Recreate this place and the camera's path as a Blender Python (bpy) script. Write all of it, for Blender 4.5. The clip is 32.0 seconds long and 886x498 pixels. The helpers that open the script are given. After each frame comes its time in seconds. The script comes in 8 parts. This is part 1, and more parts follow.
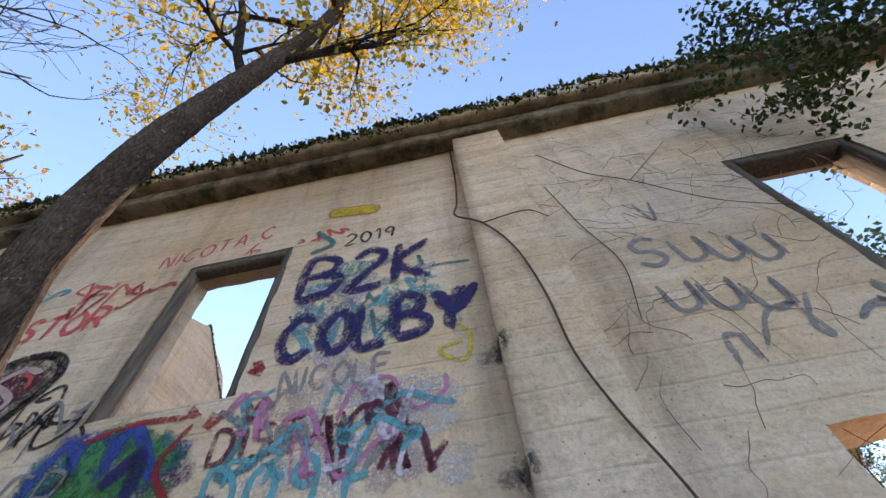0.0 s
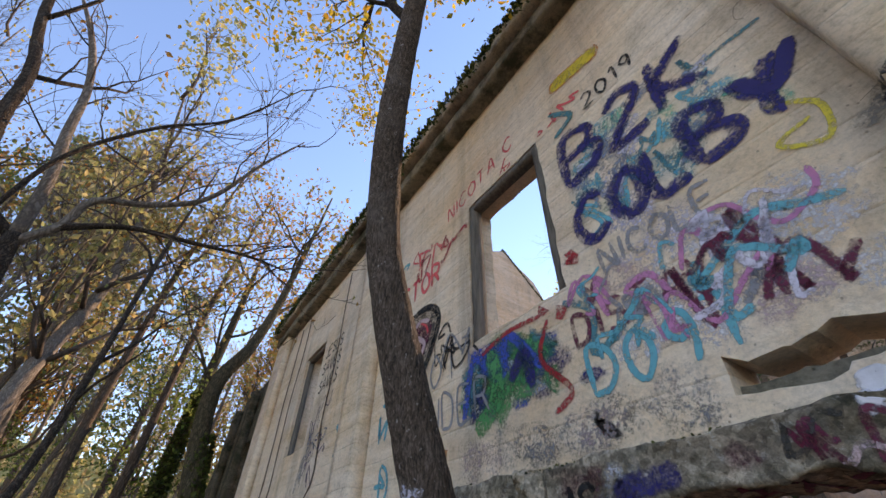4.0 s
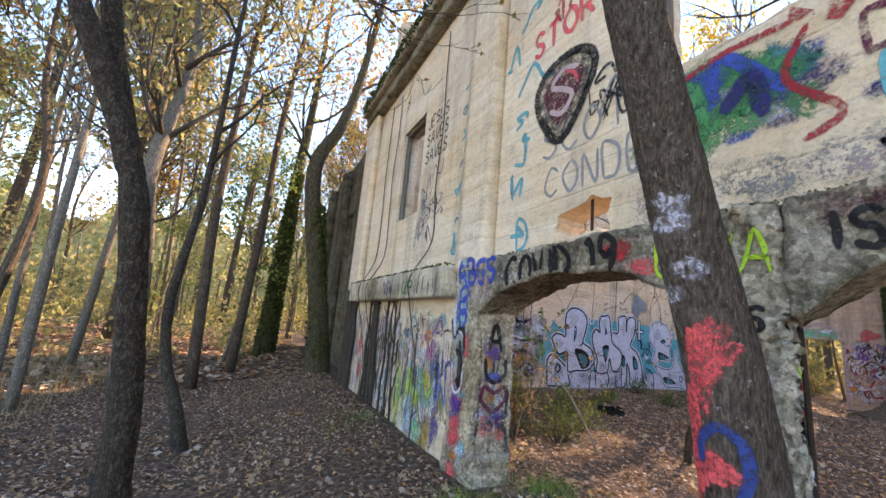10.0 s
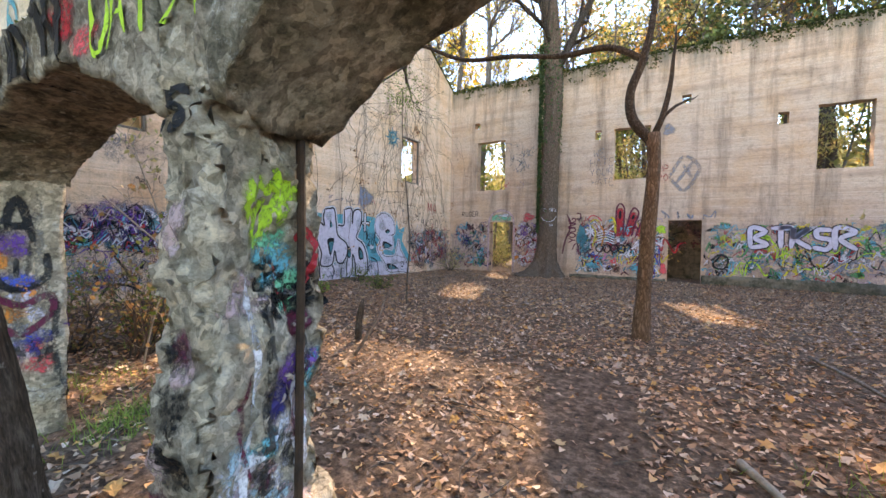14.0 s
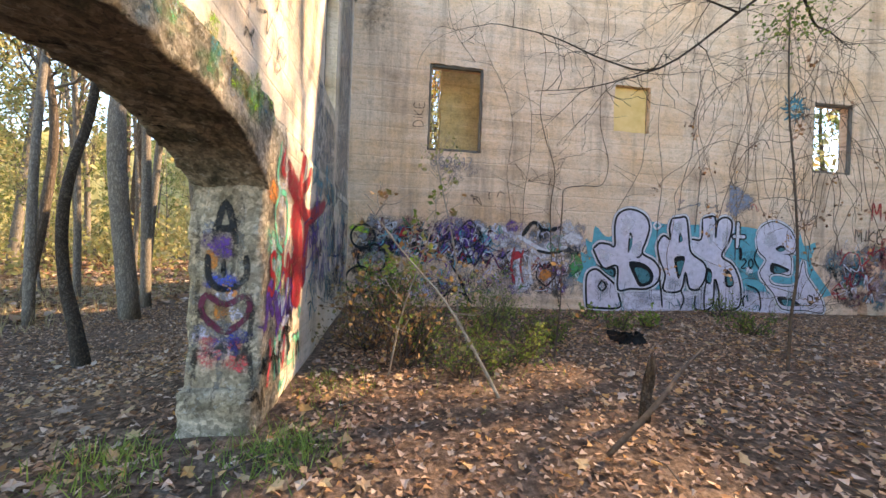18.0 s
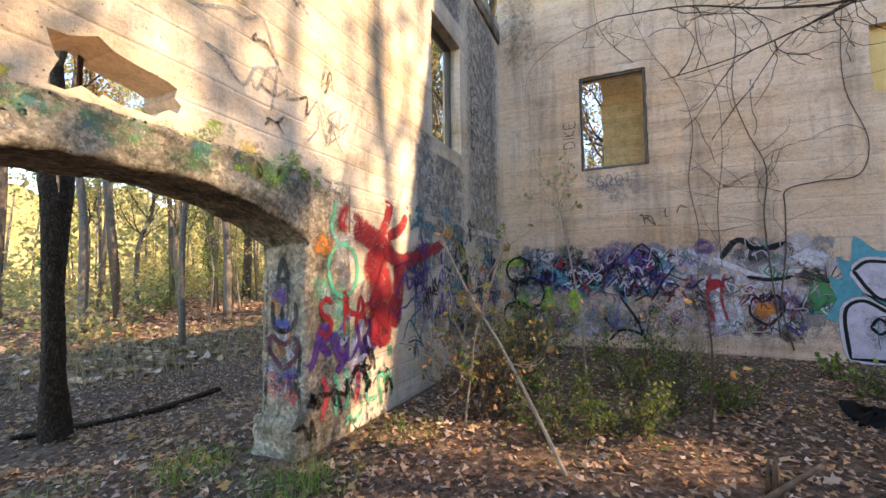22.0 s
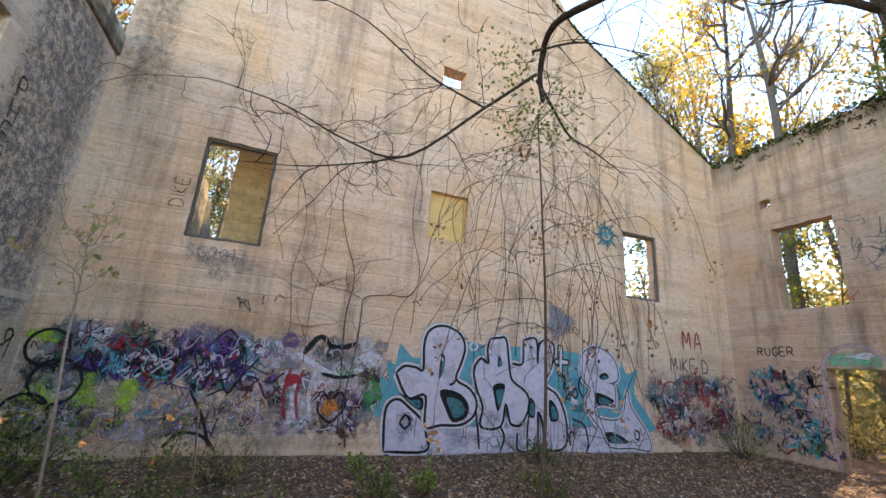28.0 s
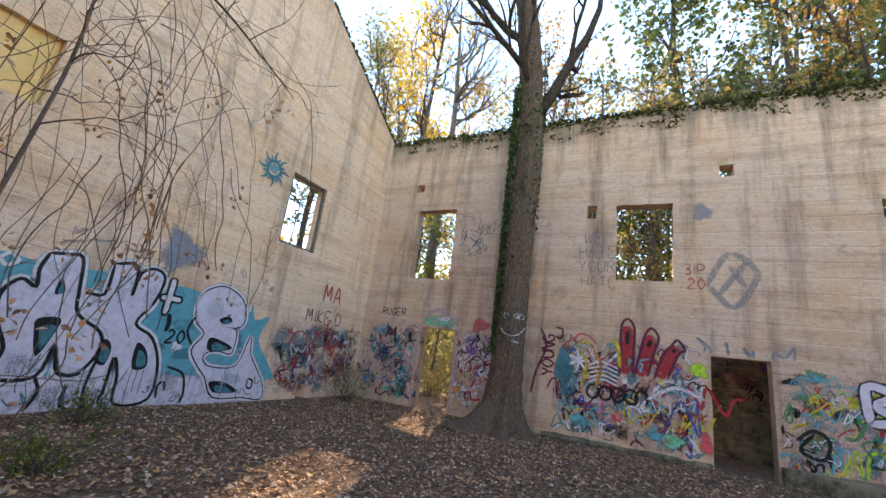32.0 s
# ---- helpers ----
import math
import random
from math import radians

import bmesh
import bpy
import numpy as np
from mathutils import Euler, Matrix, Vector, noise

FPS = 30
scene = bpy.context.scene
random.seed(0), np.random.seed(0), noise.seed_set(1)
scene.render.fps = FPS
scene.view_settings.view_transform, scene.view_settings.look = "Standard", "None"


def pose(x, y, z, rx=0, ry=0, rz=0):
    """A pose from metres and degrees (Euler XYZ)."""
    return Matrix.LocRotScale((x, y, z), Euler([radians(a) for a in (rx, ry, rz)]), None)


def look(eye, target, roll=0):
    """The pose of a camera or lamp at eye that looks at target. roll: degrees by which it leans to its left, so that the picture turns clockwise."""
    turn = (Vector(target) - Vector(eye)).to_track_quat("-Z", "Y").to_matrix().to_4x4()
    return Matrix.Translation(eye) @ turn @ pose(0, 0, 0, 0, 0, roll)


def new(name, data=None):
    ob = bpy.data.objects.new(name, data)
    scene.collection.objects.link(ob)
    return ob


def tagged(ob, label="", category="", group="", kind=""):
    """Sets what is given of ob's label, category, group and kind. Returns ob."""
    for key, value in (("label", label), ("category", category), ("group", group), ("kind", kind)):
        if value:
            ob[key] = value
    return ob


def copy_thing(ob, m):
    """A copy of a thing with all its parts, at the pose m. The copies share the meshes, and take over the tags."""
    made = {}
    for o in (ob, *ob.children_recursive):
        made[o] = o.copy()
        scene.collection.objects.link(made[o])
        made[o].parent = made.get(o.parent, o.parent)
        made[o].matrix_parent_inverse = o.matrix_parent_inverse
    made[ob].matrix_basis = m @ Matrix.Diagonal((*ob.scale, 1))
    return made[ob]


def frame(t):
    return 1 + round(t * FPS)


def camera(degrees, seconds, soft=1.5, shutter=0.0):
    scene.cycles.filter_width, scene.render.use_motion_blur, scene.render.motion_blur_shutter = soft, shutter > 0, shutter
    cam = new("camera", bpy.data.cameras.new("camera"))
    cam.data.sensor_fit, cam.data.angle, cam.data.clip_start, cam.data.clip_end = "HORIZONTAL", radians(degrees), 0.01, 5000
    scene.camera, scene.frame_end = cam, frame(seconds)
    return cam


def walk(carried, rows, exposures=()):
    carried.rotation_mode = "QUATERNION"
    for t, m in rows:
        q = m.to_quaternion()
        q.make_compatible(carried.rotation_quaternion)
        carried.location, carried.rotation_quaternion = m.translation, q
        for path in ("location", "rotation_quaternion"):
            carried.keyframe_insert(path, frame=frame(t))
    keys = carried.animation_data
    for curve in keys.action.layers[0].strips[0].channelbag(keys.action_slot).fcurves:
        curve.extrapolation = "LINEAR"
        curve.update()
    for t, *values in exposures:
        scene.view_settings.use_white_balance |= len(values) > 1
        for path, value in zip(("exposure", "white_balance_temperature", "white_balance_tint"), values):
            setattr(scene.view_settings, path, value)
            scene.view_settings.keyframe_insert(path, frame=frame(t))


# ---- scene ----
cam = camera(95.8, 32.0)
PATH = [
    (0, (1.086, -1.921, 1.641), (0.912, -0.161, 4.064), -6.82),
    (0.5, (1.090, -1.962, 1.696), (0.669, -0.205, 4.090), -5.79),
    (1, (1.094, -1.923, 1.698), (0.388, -0.224, 4.067), -4.47),
    (1.5, (1.070, -1.889, 1.697), (0.064, -0.270, 4.014), -2.65),
    (2, (1.020, -1.888, 1.692), (-0.267, -0.364, 3.932), -1.42),
    (2.5, (0.985, -1.881, 1.691), (-0.524, -0.455, 3.857), -0.79),
    (3, (0.944, -1.870, 1.689), (-0.735, -0.513, 3.771), -0.43),
    (3.5, (0.907, -1.863, 1.692), (-0.904, -0.551, 3.692), 0.41),
    (5.5, (0.739, -1.900, 1.647), (-1.601, -0.999, 3.295), 2.95),
    (6, (0.553, -1.910, 1.583), (-1.876, -1.129, 3.162), 2.62),
    (6.5, (0.379, -1.952, 1.578), (-2.074, -1.148, 3.106), 2.98),
    (7, (0.289, -2.088, 1.583), (-2.150, -1.167, 3.067), 2.81),
    (7.5, (0.236, -2.201, 1.577), (-2.183, -1.158, 3.013), 2.66),
    (8, (0.232, -2.258, 1.582), (-2.212, -1.147, 2.920), 2.99),
    (8.5, (0.214, -2.275, 1.566), (-2.268, -1.126, 2.799), 3.76),
    (9, (0.198, -2.272, 1.548), (-2.338, -1.091, 2.631), 4.55),
    (9.5, (0.180, -2.270, 1.502), (-2.431, -1.064, 2.353), 5.16),
    (10, (0.124, -2.239, 1.455), (-2.547, -0.988, 2.004), 5.09),
    (10.5, (0.085, -2.183, 1.408), (-2.577, -0.823, 1.660), 4.10),
    (11, (0.091, -2.154, 1.373), (-2.463, -0.580, 1.397), 2.93),
    (11.5, (0.136, -2.109, 1.347), (-2.198, -0.226, 1.259), 2.00),
    (12, (0.214, -1.863, 1.346), (-1.848, 0.312, 1.217), 1.44),
    (12.5, (0.294, -1.642, 1.355), (-1.561, 0.711, 1.215), 1.15),
    (13, (0.297, -1.340, 1.313), (-1.318, 1.184, 1.171), 1.33),
    (13.5, (0.180, -0.968, 1.296), (-1.372, 1.598, 1.207), 1.05),
    (15.5, (0.128, 0.115, 1.283), (-1.937, 2.291, 1.275), 1.54),
    (16, (-0.044, 0.305, 1.195), (-2.416, 2.142, 1.202), 1.72),
    (16.5, (-0.169, 0.548, 1.248), (-2.741, 2.091, 1.230), 1.05),
    (17, (-0.260, 0.767, 1.267), (-3.015, 1.954, 1.294), 0.42),
    (17.5, (-0.521, 0.940, 1.262), (-3.432, 1.662, 1.328), 2.86),
    (18, (-0.611, 1.167, 1.260), (-3.583, 1.575, 1.239), 2.22),
    (18.5, (-0.661, 1.392, 1.328), (-3.657, 1.529, 1.366), 2.59),
    (19, (-0.689, 1.639, 1.364), (-3.669, 1.308, 1.461), 3.28),
    (19.5, (-0.759, 1.882, 1.364), (-3.705, 1.324, 1.435), 2.04),
    (20, (-0.907, 2.082, 1.361), (-3.849, 1.498, 1.452), 1.16),
    (20.5, (-0.978, 2.308, 1.359), (-3.836, 1.407, 1.501), 1.31),
    (21, (-1.013, 2.476, 1.371), (-3.753, 1.259, 1.489), 0.87),
    (21.5, (-1.024, 2.571, 1.364), (-3.738, 1.297, 1.479), -0.86),
    (22, (-1.034, 2.574, 1.366), (-3.765, 1.345, 1.545), -0.65),
    (22.5, (-0.999, 2.635, 1.371), (-3.775, 1.531, 1.641), 0.28),
    (23, (-1.008, 2.665, 1.399), (-3.856, 1.785, 1.741), 1.89),
    (23.5, (-1.116, 2.624, 1.421), (-4.017, 1.969, 1.816), 3.37),
    (24, (-1.182, 2.620, 1.453), (-4.108, 2.106, 1.872), 3.72),
    (24.5, (-1.239, 2.591, 1.456), (-4.191, 2.315, 1.912), 3.66),
    (25, (-1.312, 2.575, 1.512), (-4.266, 2.577, 2.033), 5.10),
    (25.5, (-1.346, 2.664, 1.559), (-4.277, 2.830, 2.175), 5.99),
    (27.5, (-1.662, 3.557, 1.534), (-4.437, 4.304, 2.395), 3.07),
    (28, (-1.618, 3.680, 1.610), (-4.327, 4.689, 2.412), 4.18),
    (28.5, (-1.656, 3.756, 1.596), (-4.286, 4.981, 2.358), 5.33),
    (29, (-1.766, 3.857, 1.601), (-4.341, 5.232, 2.296), 6.67),
    (29.5, (-1.780, 4.070, 1.600), (-4.299, 5.564, 2.248), 7.90),
    (30, (-1.792, 4.271, 1.586), (-4.149, 6.005, 2.248), 7.50),
    (30.5, (-1.716, 4.513, 1.540), (-3.870, 6.490, 2.215), 7.40),
    (31, (-1.690, 4.700, 1.510), (-3.578, 6.924, 2.208), 7.72),
    (31.5, (-1.640, 4.950, 1.485), (-3.266, 7.365, 2.209), 7.27),
    (32, (-1.680, 5.150, 1.490), (-3.024, 7.731, 2.220), 7.51),
]
walk(cam, [(t, look(e, g, r)) for t, e, g, r in PATH], exposures=[(0, 2.3, 10100, 26), (5, 2.15, 10200, 28), (8, 2.35, 10400, 28), (9.5, 2.85, 10700, 25), (11, 3.45, 11000, 22), (12, 3.45, 11200, 21), (14, 3.5, 11300, 20), (16, 3.45, 11400, 20), (19, 3.25, 11300, 20), (23, 3.05, 10500, 20), (25, 3.05, 10700, 20), (28, 3.15, 11600, 21), (30, 3.2, 11500, 20), (32, 3.1, 11300, 20)])

# ---- world and sun ----
SUN_WAY = Vector((-0.275, 0.80, 0.545)).normalized()
world = bpy.data.worlds.new("sky")
scene.world = world
world.use_nodes = True
wn = world.node_tree
sky = wn.nodes.new("ShaderNodeTexSky")
sky.sky_type = 'NISHITA'
sky.sun_disc = False
sky.sun_elevation = math.asin(SUN_WAY.z)
sky.sun_rotation = math.atan2(SUN_WAY.x, SUN_WAY.y)
sky.dust_density = 0.0
sky.ozone_density = 6.0
tone = wn.nodes.new("ShaderNodeHueSaturation")
tone.inputs["Saturation"].default_value = 1.08
wn.links.new(sky.outputs[0], tone.inputs["Color"])
wn.links.new(tone.outputs[0], wn.nodes["Background"].inputs[0])
wn.nodes["Background"].inputs[1].default_value = 0.12
sun_data = bpy.data.lights.new("sun", 'SUN')
sun_data.energy, sun_data.angle, sun_data.color = 1.6, radians(0.55), (1.0, 0.93, 0.82)
sun = new("sun", sun_data)
sun.matrix_world = look(SUN_WAY * 60, (0, 0, 0))


# ---- materials ----
def mat(name, rough=0.9, spec=0.3):
    m = bpy.data.materials.new(name)
    m.use_nodes = True
    b = m.node_tree.nodes["Principled BSDF"]
    b.inputs["Roughness"].default_value = rough
    b.inputs["Specular IOR Level"].default_value = spec
    return m, m.node_tree, b


def nd(t, kind, ins=None, **props):
    n = t.nodes.new(kind)
    for k, v in props.items():
        setattr(n, k, v)
    for k, v in (ins or {}).items():
        if hasattr(v, "is_linked") or hasattr(v, "links"):
            t.links.new(v, n.inputs[k])
        else:
            n.inputs[k].default_value = v
    return n


def coords(t, scale=(1, 1, 1), loc=(0, 0, 0)):
    g = nd(t, "ShaderNodeNewGeometry")
    mp = nd(t, "ShaderNodeMapping", {0: g.outputs["Position"]})
    mp.inputs["Scale"].default_value = scale
    mp.inputs["Location"].default_value = loc
    return mp.outputs[0]


def noise_tex(t, vec, scale, detail=5, rough=0.6):
    return nd(t, "ShaderNodeTexNoise", {"Vector": vec, "Scale": scale, "Detail": detail, "Roughness": rough}).outputs["Fac"]


def ramp(t, fac, stops):
    r = nd(t, "ShaderNodeValToRGB", {0: fac})
    e = r.color_ramp.elements
    while len(e) < len(stops):
        e.new(0.5)
    for el, (p, c) in zip(e, stops):
        el.position = p
        el.color = (*c, 1) if len(c) == 3 else c
    return r.outputs[0]


def mixc(t, fac, a, b, blend='MIX'):
    n = nd(t, "ShaderNodeMix", data_type='RGBA', blend_type=blend)
    for k, v in ((0, fac), (6, a), (7, b)):
        if hasattr(v, "links"):
            t.links.new(v, n.inputs[k])
        else:
            n.inputs[k].default_value = v if k == 0 else (*v, 1)
    return n.outputs[2]


def mth(t, op, a, b=0.0, c=0.0):
    n = nd(t, "ShaderNodeMath", operation=op)
    for k, v in ((0, a), (1, b), (2, c)):
        if hasattr(v, "links"):
            t.links.new(v, n.inputs[k])
        else:
            n.inputs[k].default_value = v
    return n.outputs[0]


def bump(t, b, height, strength=0.5, dist=0.02):
    n = nd(t, "ShaderNodeBump", {"Height": height, "Strength": strength, "Distance": dist})
    t.links.new(n.outputs[0], b.inputs["Normal"])


def concrete(name, base, pale, dark, board=0.2, stain=0.5, moss=0.0, rough_scale=1.0, grit=0.4, lichen=0.0, cap=0.0):
    """Board-formed concrete: pour bands, warm and dark stains, rain streaks, pits and grain."""
    m, t, b = mat(name, 0.92, 0.25)
    p = coords(t)
    band = noise_tex(t, coords(t, (0.2, 0.2, 2.3)), 1.0, 3.5, 0.6)
    col = ramp(t, band, [(0.3, tuple(v * 0.5 + w * 0.5 for v, w in zip(dark, base))), (0.42, base), (0.5, pale), (0.57, base), (0.66, tuple(v * 0.6 + w * 0.4 for v, w in zip(dark, base))), (0.73, base)])
    warm = noise_tex(t, p, 0.8, 5, 0.7)
    col = mixc(t, mth(t, 'MULTIPLY', ramp(t, warm, [(0.42, (0, 0, 0)), (0.66, (1, 1, 1))]), 0.65), col, (base[0] * 1.08, base[1] * 0.93, base[2] * 0.72))
    cool = noise_tex(t, coords(t, (1, 1, 1), (7, 3, 5)), 0.6, 6, 0.7)
    col = mixc(t, mth(t, 'MULTIPLY', ramp(t, cool, [(0.45, (0, 0, 0)), (0.65, (1, 1, 1))]), 0.6), col, (pale[0] * 0.95, pale[1] * 0.96, pale[2] * 0.97))
    streak = noise_tex(t, coords(t, (1.3, 1.3, 0.14)), 1.3, 6, 0.7)
    sm = mth(t, 'MULTIPLY', ramp(t, streak, [(0.5, (0, 0, 0)), (0.68, (1, 1, 1))]), stain)
    col = mixc(t, sm, col, tuple(v * 0.5 for v in dark))
    blot = noise_tex(t, p, 2.6, 9, 0.75)
    col = mixc(t, mth(t, 'MULTIPLY', ramp(t, blot, [(0.55, (0, 0, 0)), (0.68, (1, 1, 1))]), 0.42), col, tuple(v * 0.6 for v in dark))
    fine = noise_tex(t, p, 42, 7, 0.75)
    col = mixc(t, grit, col, ramp(t, fine, [(0.34, (0.4, 0.38, 0.36)), (0.54, (1, 1, 1))]), 'MULTIPLY')
    mid = noise_tex(t, coords(t, (1, 1, 2.2)), 9, 8, 0.78)
    col = mixc(t, 0.45, col, ramp(t, mid, [(0.36, (0.5, 0.47, 0.44)), (0.5, (1, 1, 1)), (0.7, (1.12, 1.1, 1.07))]), 'MULTIPLY')
    pits = nd(t, "ShaderNodeTexVoronoi", {"Vector": p, "Scale": 17.0, "Randomness": 1.0}).outputs["Distance"]
    pit = ramp(t, pits, [(0.05, (1, 1, 1)), (0.11, (0, 0, 0))])
    col = mixc(t, mth(t, 'MULTIPLY', pit, 0.6), col, tuple(v * 0.35 for v in dark))
    if moss:
        ms = noise_tex(t, p, 3.1, 9, 0.78)
        col = mixc(t, mth(t, 'MULTIPLY', ramp(t, ms, [(0.46, (0, 0, 0)), (0.6, (1, 1, 1))]), moss), col, (0.04, 0.045, 0.025))
    if lichen:
        lc = noise_tex(t, p, 13, 8, 0.8)
        col = mixc(t, mth(t, 'MULTIPLY', ramp(t, lc, [(0.56, (0, 0, 0)), (0.63, (1, 1, 1))]), lichen), col, (0.66, 0.65, 0.60))
    pos = nd(t, "ShaderNodeSeparateXYZ", {0: p}).outputs[2]
    if cap:
        run = noise_tex(t, coords(t, (2.4, 2.4, 0.22)), 1.6, 7, 0.75)
        reach = mth(t, 'MULTIPLY_ADD', run, 3.4, mth(t, 'SUBTRACT', pos, cap + 1.75))
        col = mixc(t, mth(t, 'MULTIPLY', ramp(t, reach, [(0.0, (0, 0, 0)), (0.9, (1, 1, 1))]), 0.75), col, (0.13, 0.125, 0.095))
    wob = mth(t, 'MULTIPLY_ADD', noise_tex(t, p, 1.2, 2), 0.05, pos)
    saw = mth(t, 'FRACT', mth(t, 'DIVIDE', wob, board))
    joint = ramp(t, saw, [(0.0, (0, 0, 0)), (0.07, (1, 1, 1)), (0.93, (1, 1, 1)), (1.0, (0.2, 0.2, 0.2))])
    seam = ramp(t, saw, [(0.0, (1, 1, 1)), (0.035, (0, 0, 0)), (0.985, (0, 0, 0)), (1.0, (1, 1, 1))])
    broken = ramp(t, noise_tex(t, coords(t, (0.9, 0.9, 3)), 1.7, 6, 0.75), [(0.47, (0, 0, 0)), (0.6, (1, 1, 1))])
    col = mixc(t, mth(t, 'MULTIPLY', mth(t, 'MULTIPLY', seam, broken), 0.35), col, tuple(v * 0.4 for v in dark))
    if lichen:
        cells = nd(t, "ShaderNodeTexVoronoi", {"Vector": p, "Scale": 34.0, "Randomness": 1.0})
        stones = ramp(t, nd(t, "ShaderNodeSeparateColor", {0: cells.outputs["Color"]}).outputs[0], [(0.2, (0.35, 0.32, 0.28)), (0.5, (0.8, 0.78, 0.74)), (0.85, (1.3, 1.25, 1.18))])
        col = mixc(t, 0.6, col, stones, 'MULTIPLY')
    t.links.new(col, b.inputs["Base Color"])
    hgt = mth(t, 'ADD', mth(t, 'MULTIPLY', joint, 0.45), mth(t, 'MULTIPLY_ADD', noise_tex(t, p, 14 * rough_scale, 8, 0.75), 0.9, mth(t, 'MULTIPLY', fine, 0.3)))
    hgt = mth(t, 'SUBTRACT', hgt, mth(t, 'MULTIPLY', pit, 0.5))
    bump(t, b, hgt, 0.7, 0.02 * rough_scale)
    return m


M_WALL = concrete("weathered board-marked concrete", (0.74, 0.58, 0.43), (0.84, 0.70, 0.56), (0.47, 0.36, 0.26))
M_WALL_IN = concrete("pinkish inner concrete", (0.78, 0.535, 0.375), (0.85, 0.63, 0.475), (0.47, 0.315, 0.225), board=0.31, stain=0.6)
M_ROUGH = concrete("crumbling coarse concrete", (0.58, 0.48, 0.37), (0.80, 0.70, 0.57), (0.22, 0.175, 0.135), board=3.0, stain=0.75, moss=0.5, rough_scale=2.2, grit=0.9, lichen=0.5)
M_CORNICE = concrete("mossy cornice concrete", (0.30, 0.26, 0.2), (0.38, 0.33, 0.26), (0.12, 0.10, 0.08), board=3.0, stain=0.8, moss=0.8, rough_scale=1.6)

M_ARCH = concrete("mossy crumbling arch concrete", (0.40, 0.335, 0.265), (0.60, 0.53, 0.44), (0.12, 0.10, 0.078), board=3.0, stain=0.8, moss=0.75, rough_scale=2.2, grit=0.9, lichen=0.55)
M_LEDGE = concrete("streaked ledge concrete", (0.60, 0.50, 0.38), (0.72, 0.62, 0.50), (0.26, 0.21, 0.16), board=3.0, stain=0.9, moss=0.45, rough_scale=1.4)
M_BACK = concrete("rain-stained inner concrete", (0.58, 0.395, 0.285), (0.65, 0.475, 0.36), (0.32, 0.22, 0.165), board=0.31, stain=0.75, cap=6.9)


def speckle(name, stops, rough=0.9, scale=6.0, bscale=30.0, bstr=0.5, stretch=(1, 1, 1), spec=0.25, obj_random=0.0):
    m, t, b = mat(name, rough, spec)
    p = coords(t, stretch)
    col = ramp(t, noise_tex(t, p, scale, 8, 0.7), stops)
    if obj_random:
        r = nd(t, "ShaderNodeObjectInfo").outputs["Random"]
        hs = nd(t, "ShaderNodeHueSaturation", {"Color": col, "Value": mth(t, 'MULTIPLY_ADD', r, obj_random, 1 - obj_random / 2)})
        col = hs.outputs[0]
    t.links.new(col, b.inputs["Base Color"])
    bump(t, b, noise_tex(t, p, bscale, 6, 0.7), bstr, 0.02)
    return m


def bark(name, dark, mid, pale, scale=9.0, depth=0.03, lichen=0.0):
    """Ridged bark: broken upright furrows with finer cracks."""
    m, t, b = mat(name, 0.95, 0.15)
    p = coords(t, (1, 1, 0.22))
    warp = nd(t, "ShaderNodeTexNoise", {"Vector": coords(t), "Scale": scale, "Detail": 4.0}).outputs["Color"]
    w = nd(t, "ShaderNodeVectorMath", {0: warp}, operation='SCALE')
    w.inputs["Scale"].default_value = 0.09
    q = nd(t, "ShaderNodeVectorMath", {0: p, 1: w.outputs[0]}, operation='ADD').outputs[0]
    v = nd(t, "ShaderNodeTexVoronoi", {"Vector": q, "Scale": scale * 3.2, "Randomness": 1.0}, feature='DISTANCE_TO_EDGE').outputs["Distance"]
    n = noise_tex(t, q, scale * 2.2, 8, 0.8)
    fine = noise_tex(t, coords(t), scale * 9, 5, 0.75)
    h = mth(t, 'ADD', mth(t, 'MULTIPLY', ramp(t, v, [(0.0, (0, 0, 0)), (0.3, (1, 1, 1))]), 0.5), mth(t, 'MULTIPLY_ADD', n, 0.75, mth(t, 'MULTIPLY', fine, 0.35)))
    col = ramp(t, mth(t, 'MULTIPLY', h, 0.75), [(0.22, dark), (0.58, mid), (1.0, pale)])
    if lichen:
        l = noise_tex(t, coords(t), 16, 8, 0.8)
        col = mixc(t, mth(t, 'MULTIPLY', ramp(t, l, [(0.52, (0, 0, 0)), (0.62, (1, 1, 1))]), lichen), col, (0.42, 0.41, 0.38))
    t.links.new(col, b.inputs["Base Color"])
    bump(t, b, h, 0.8, depth)
    return m


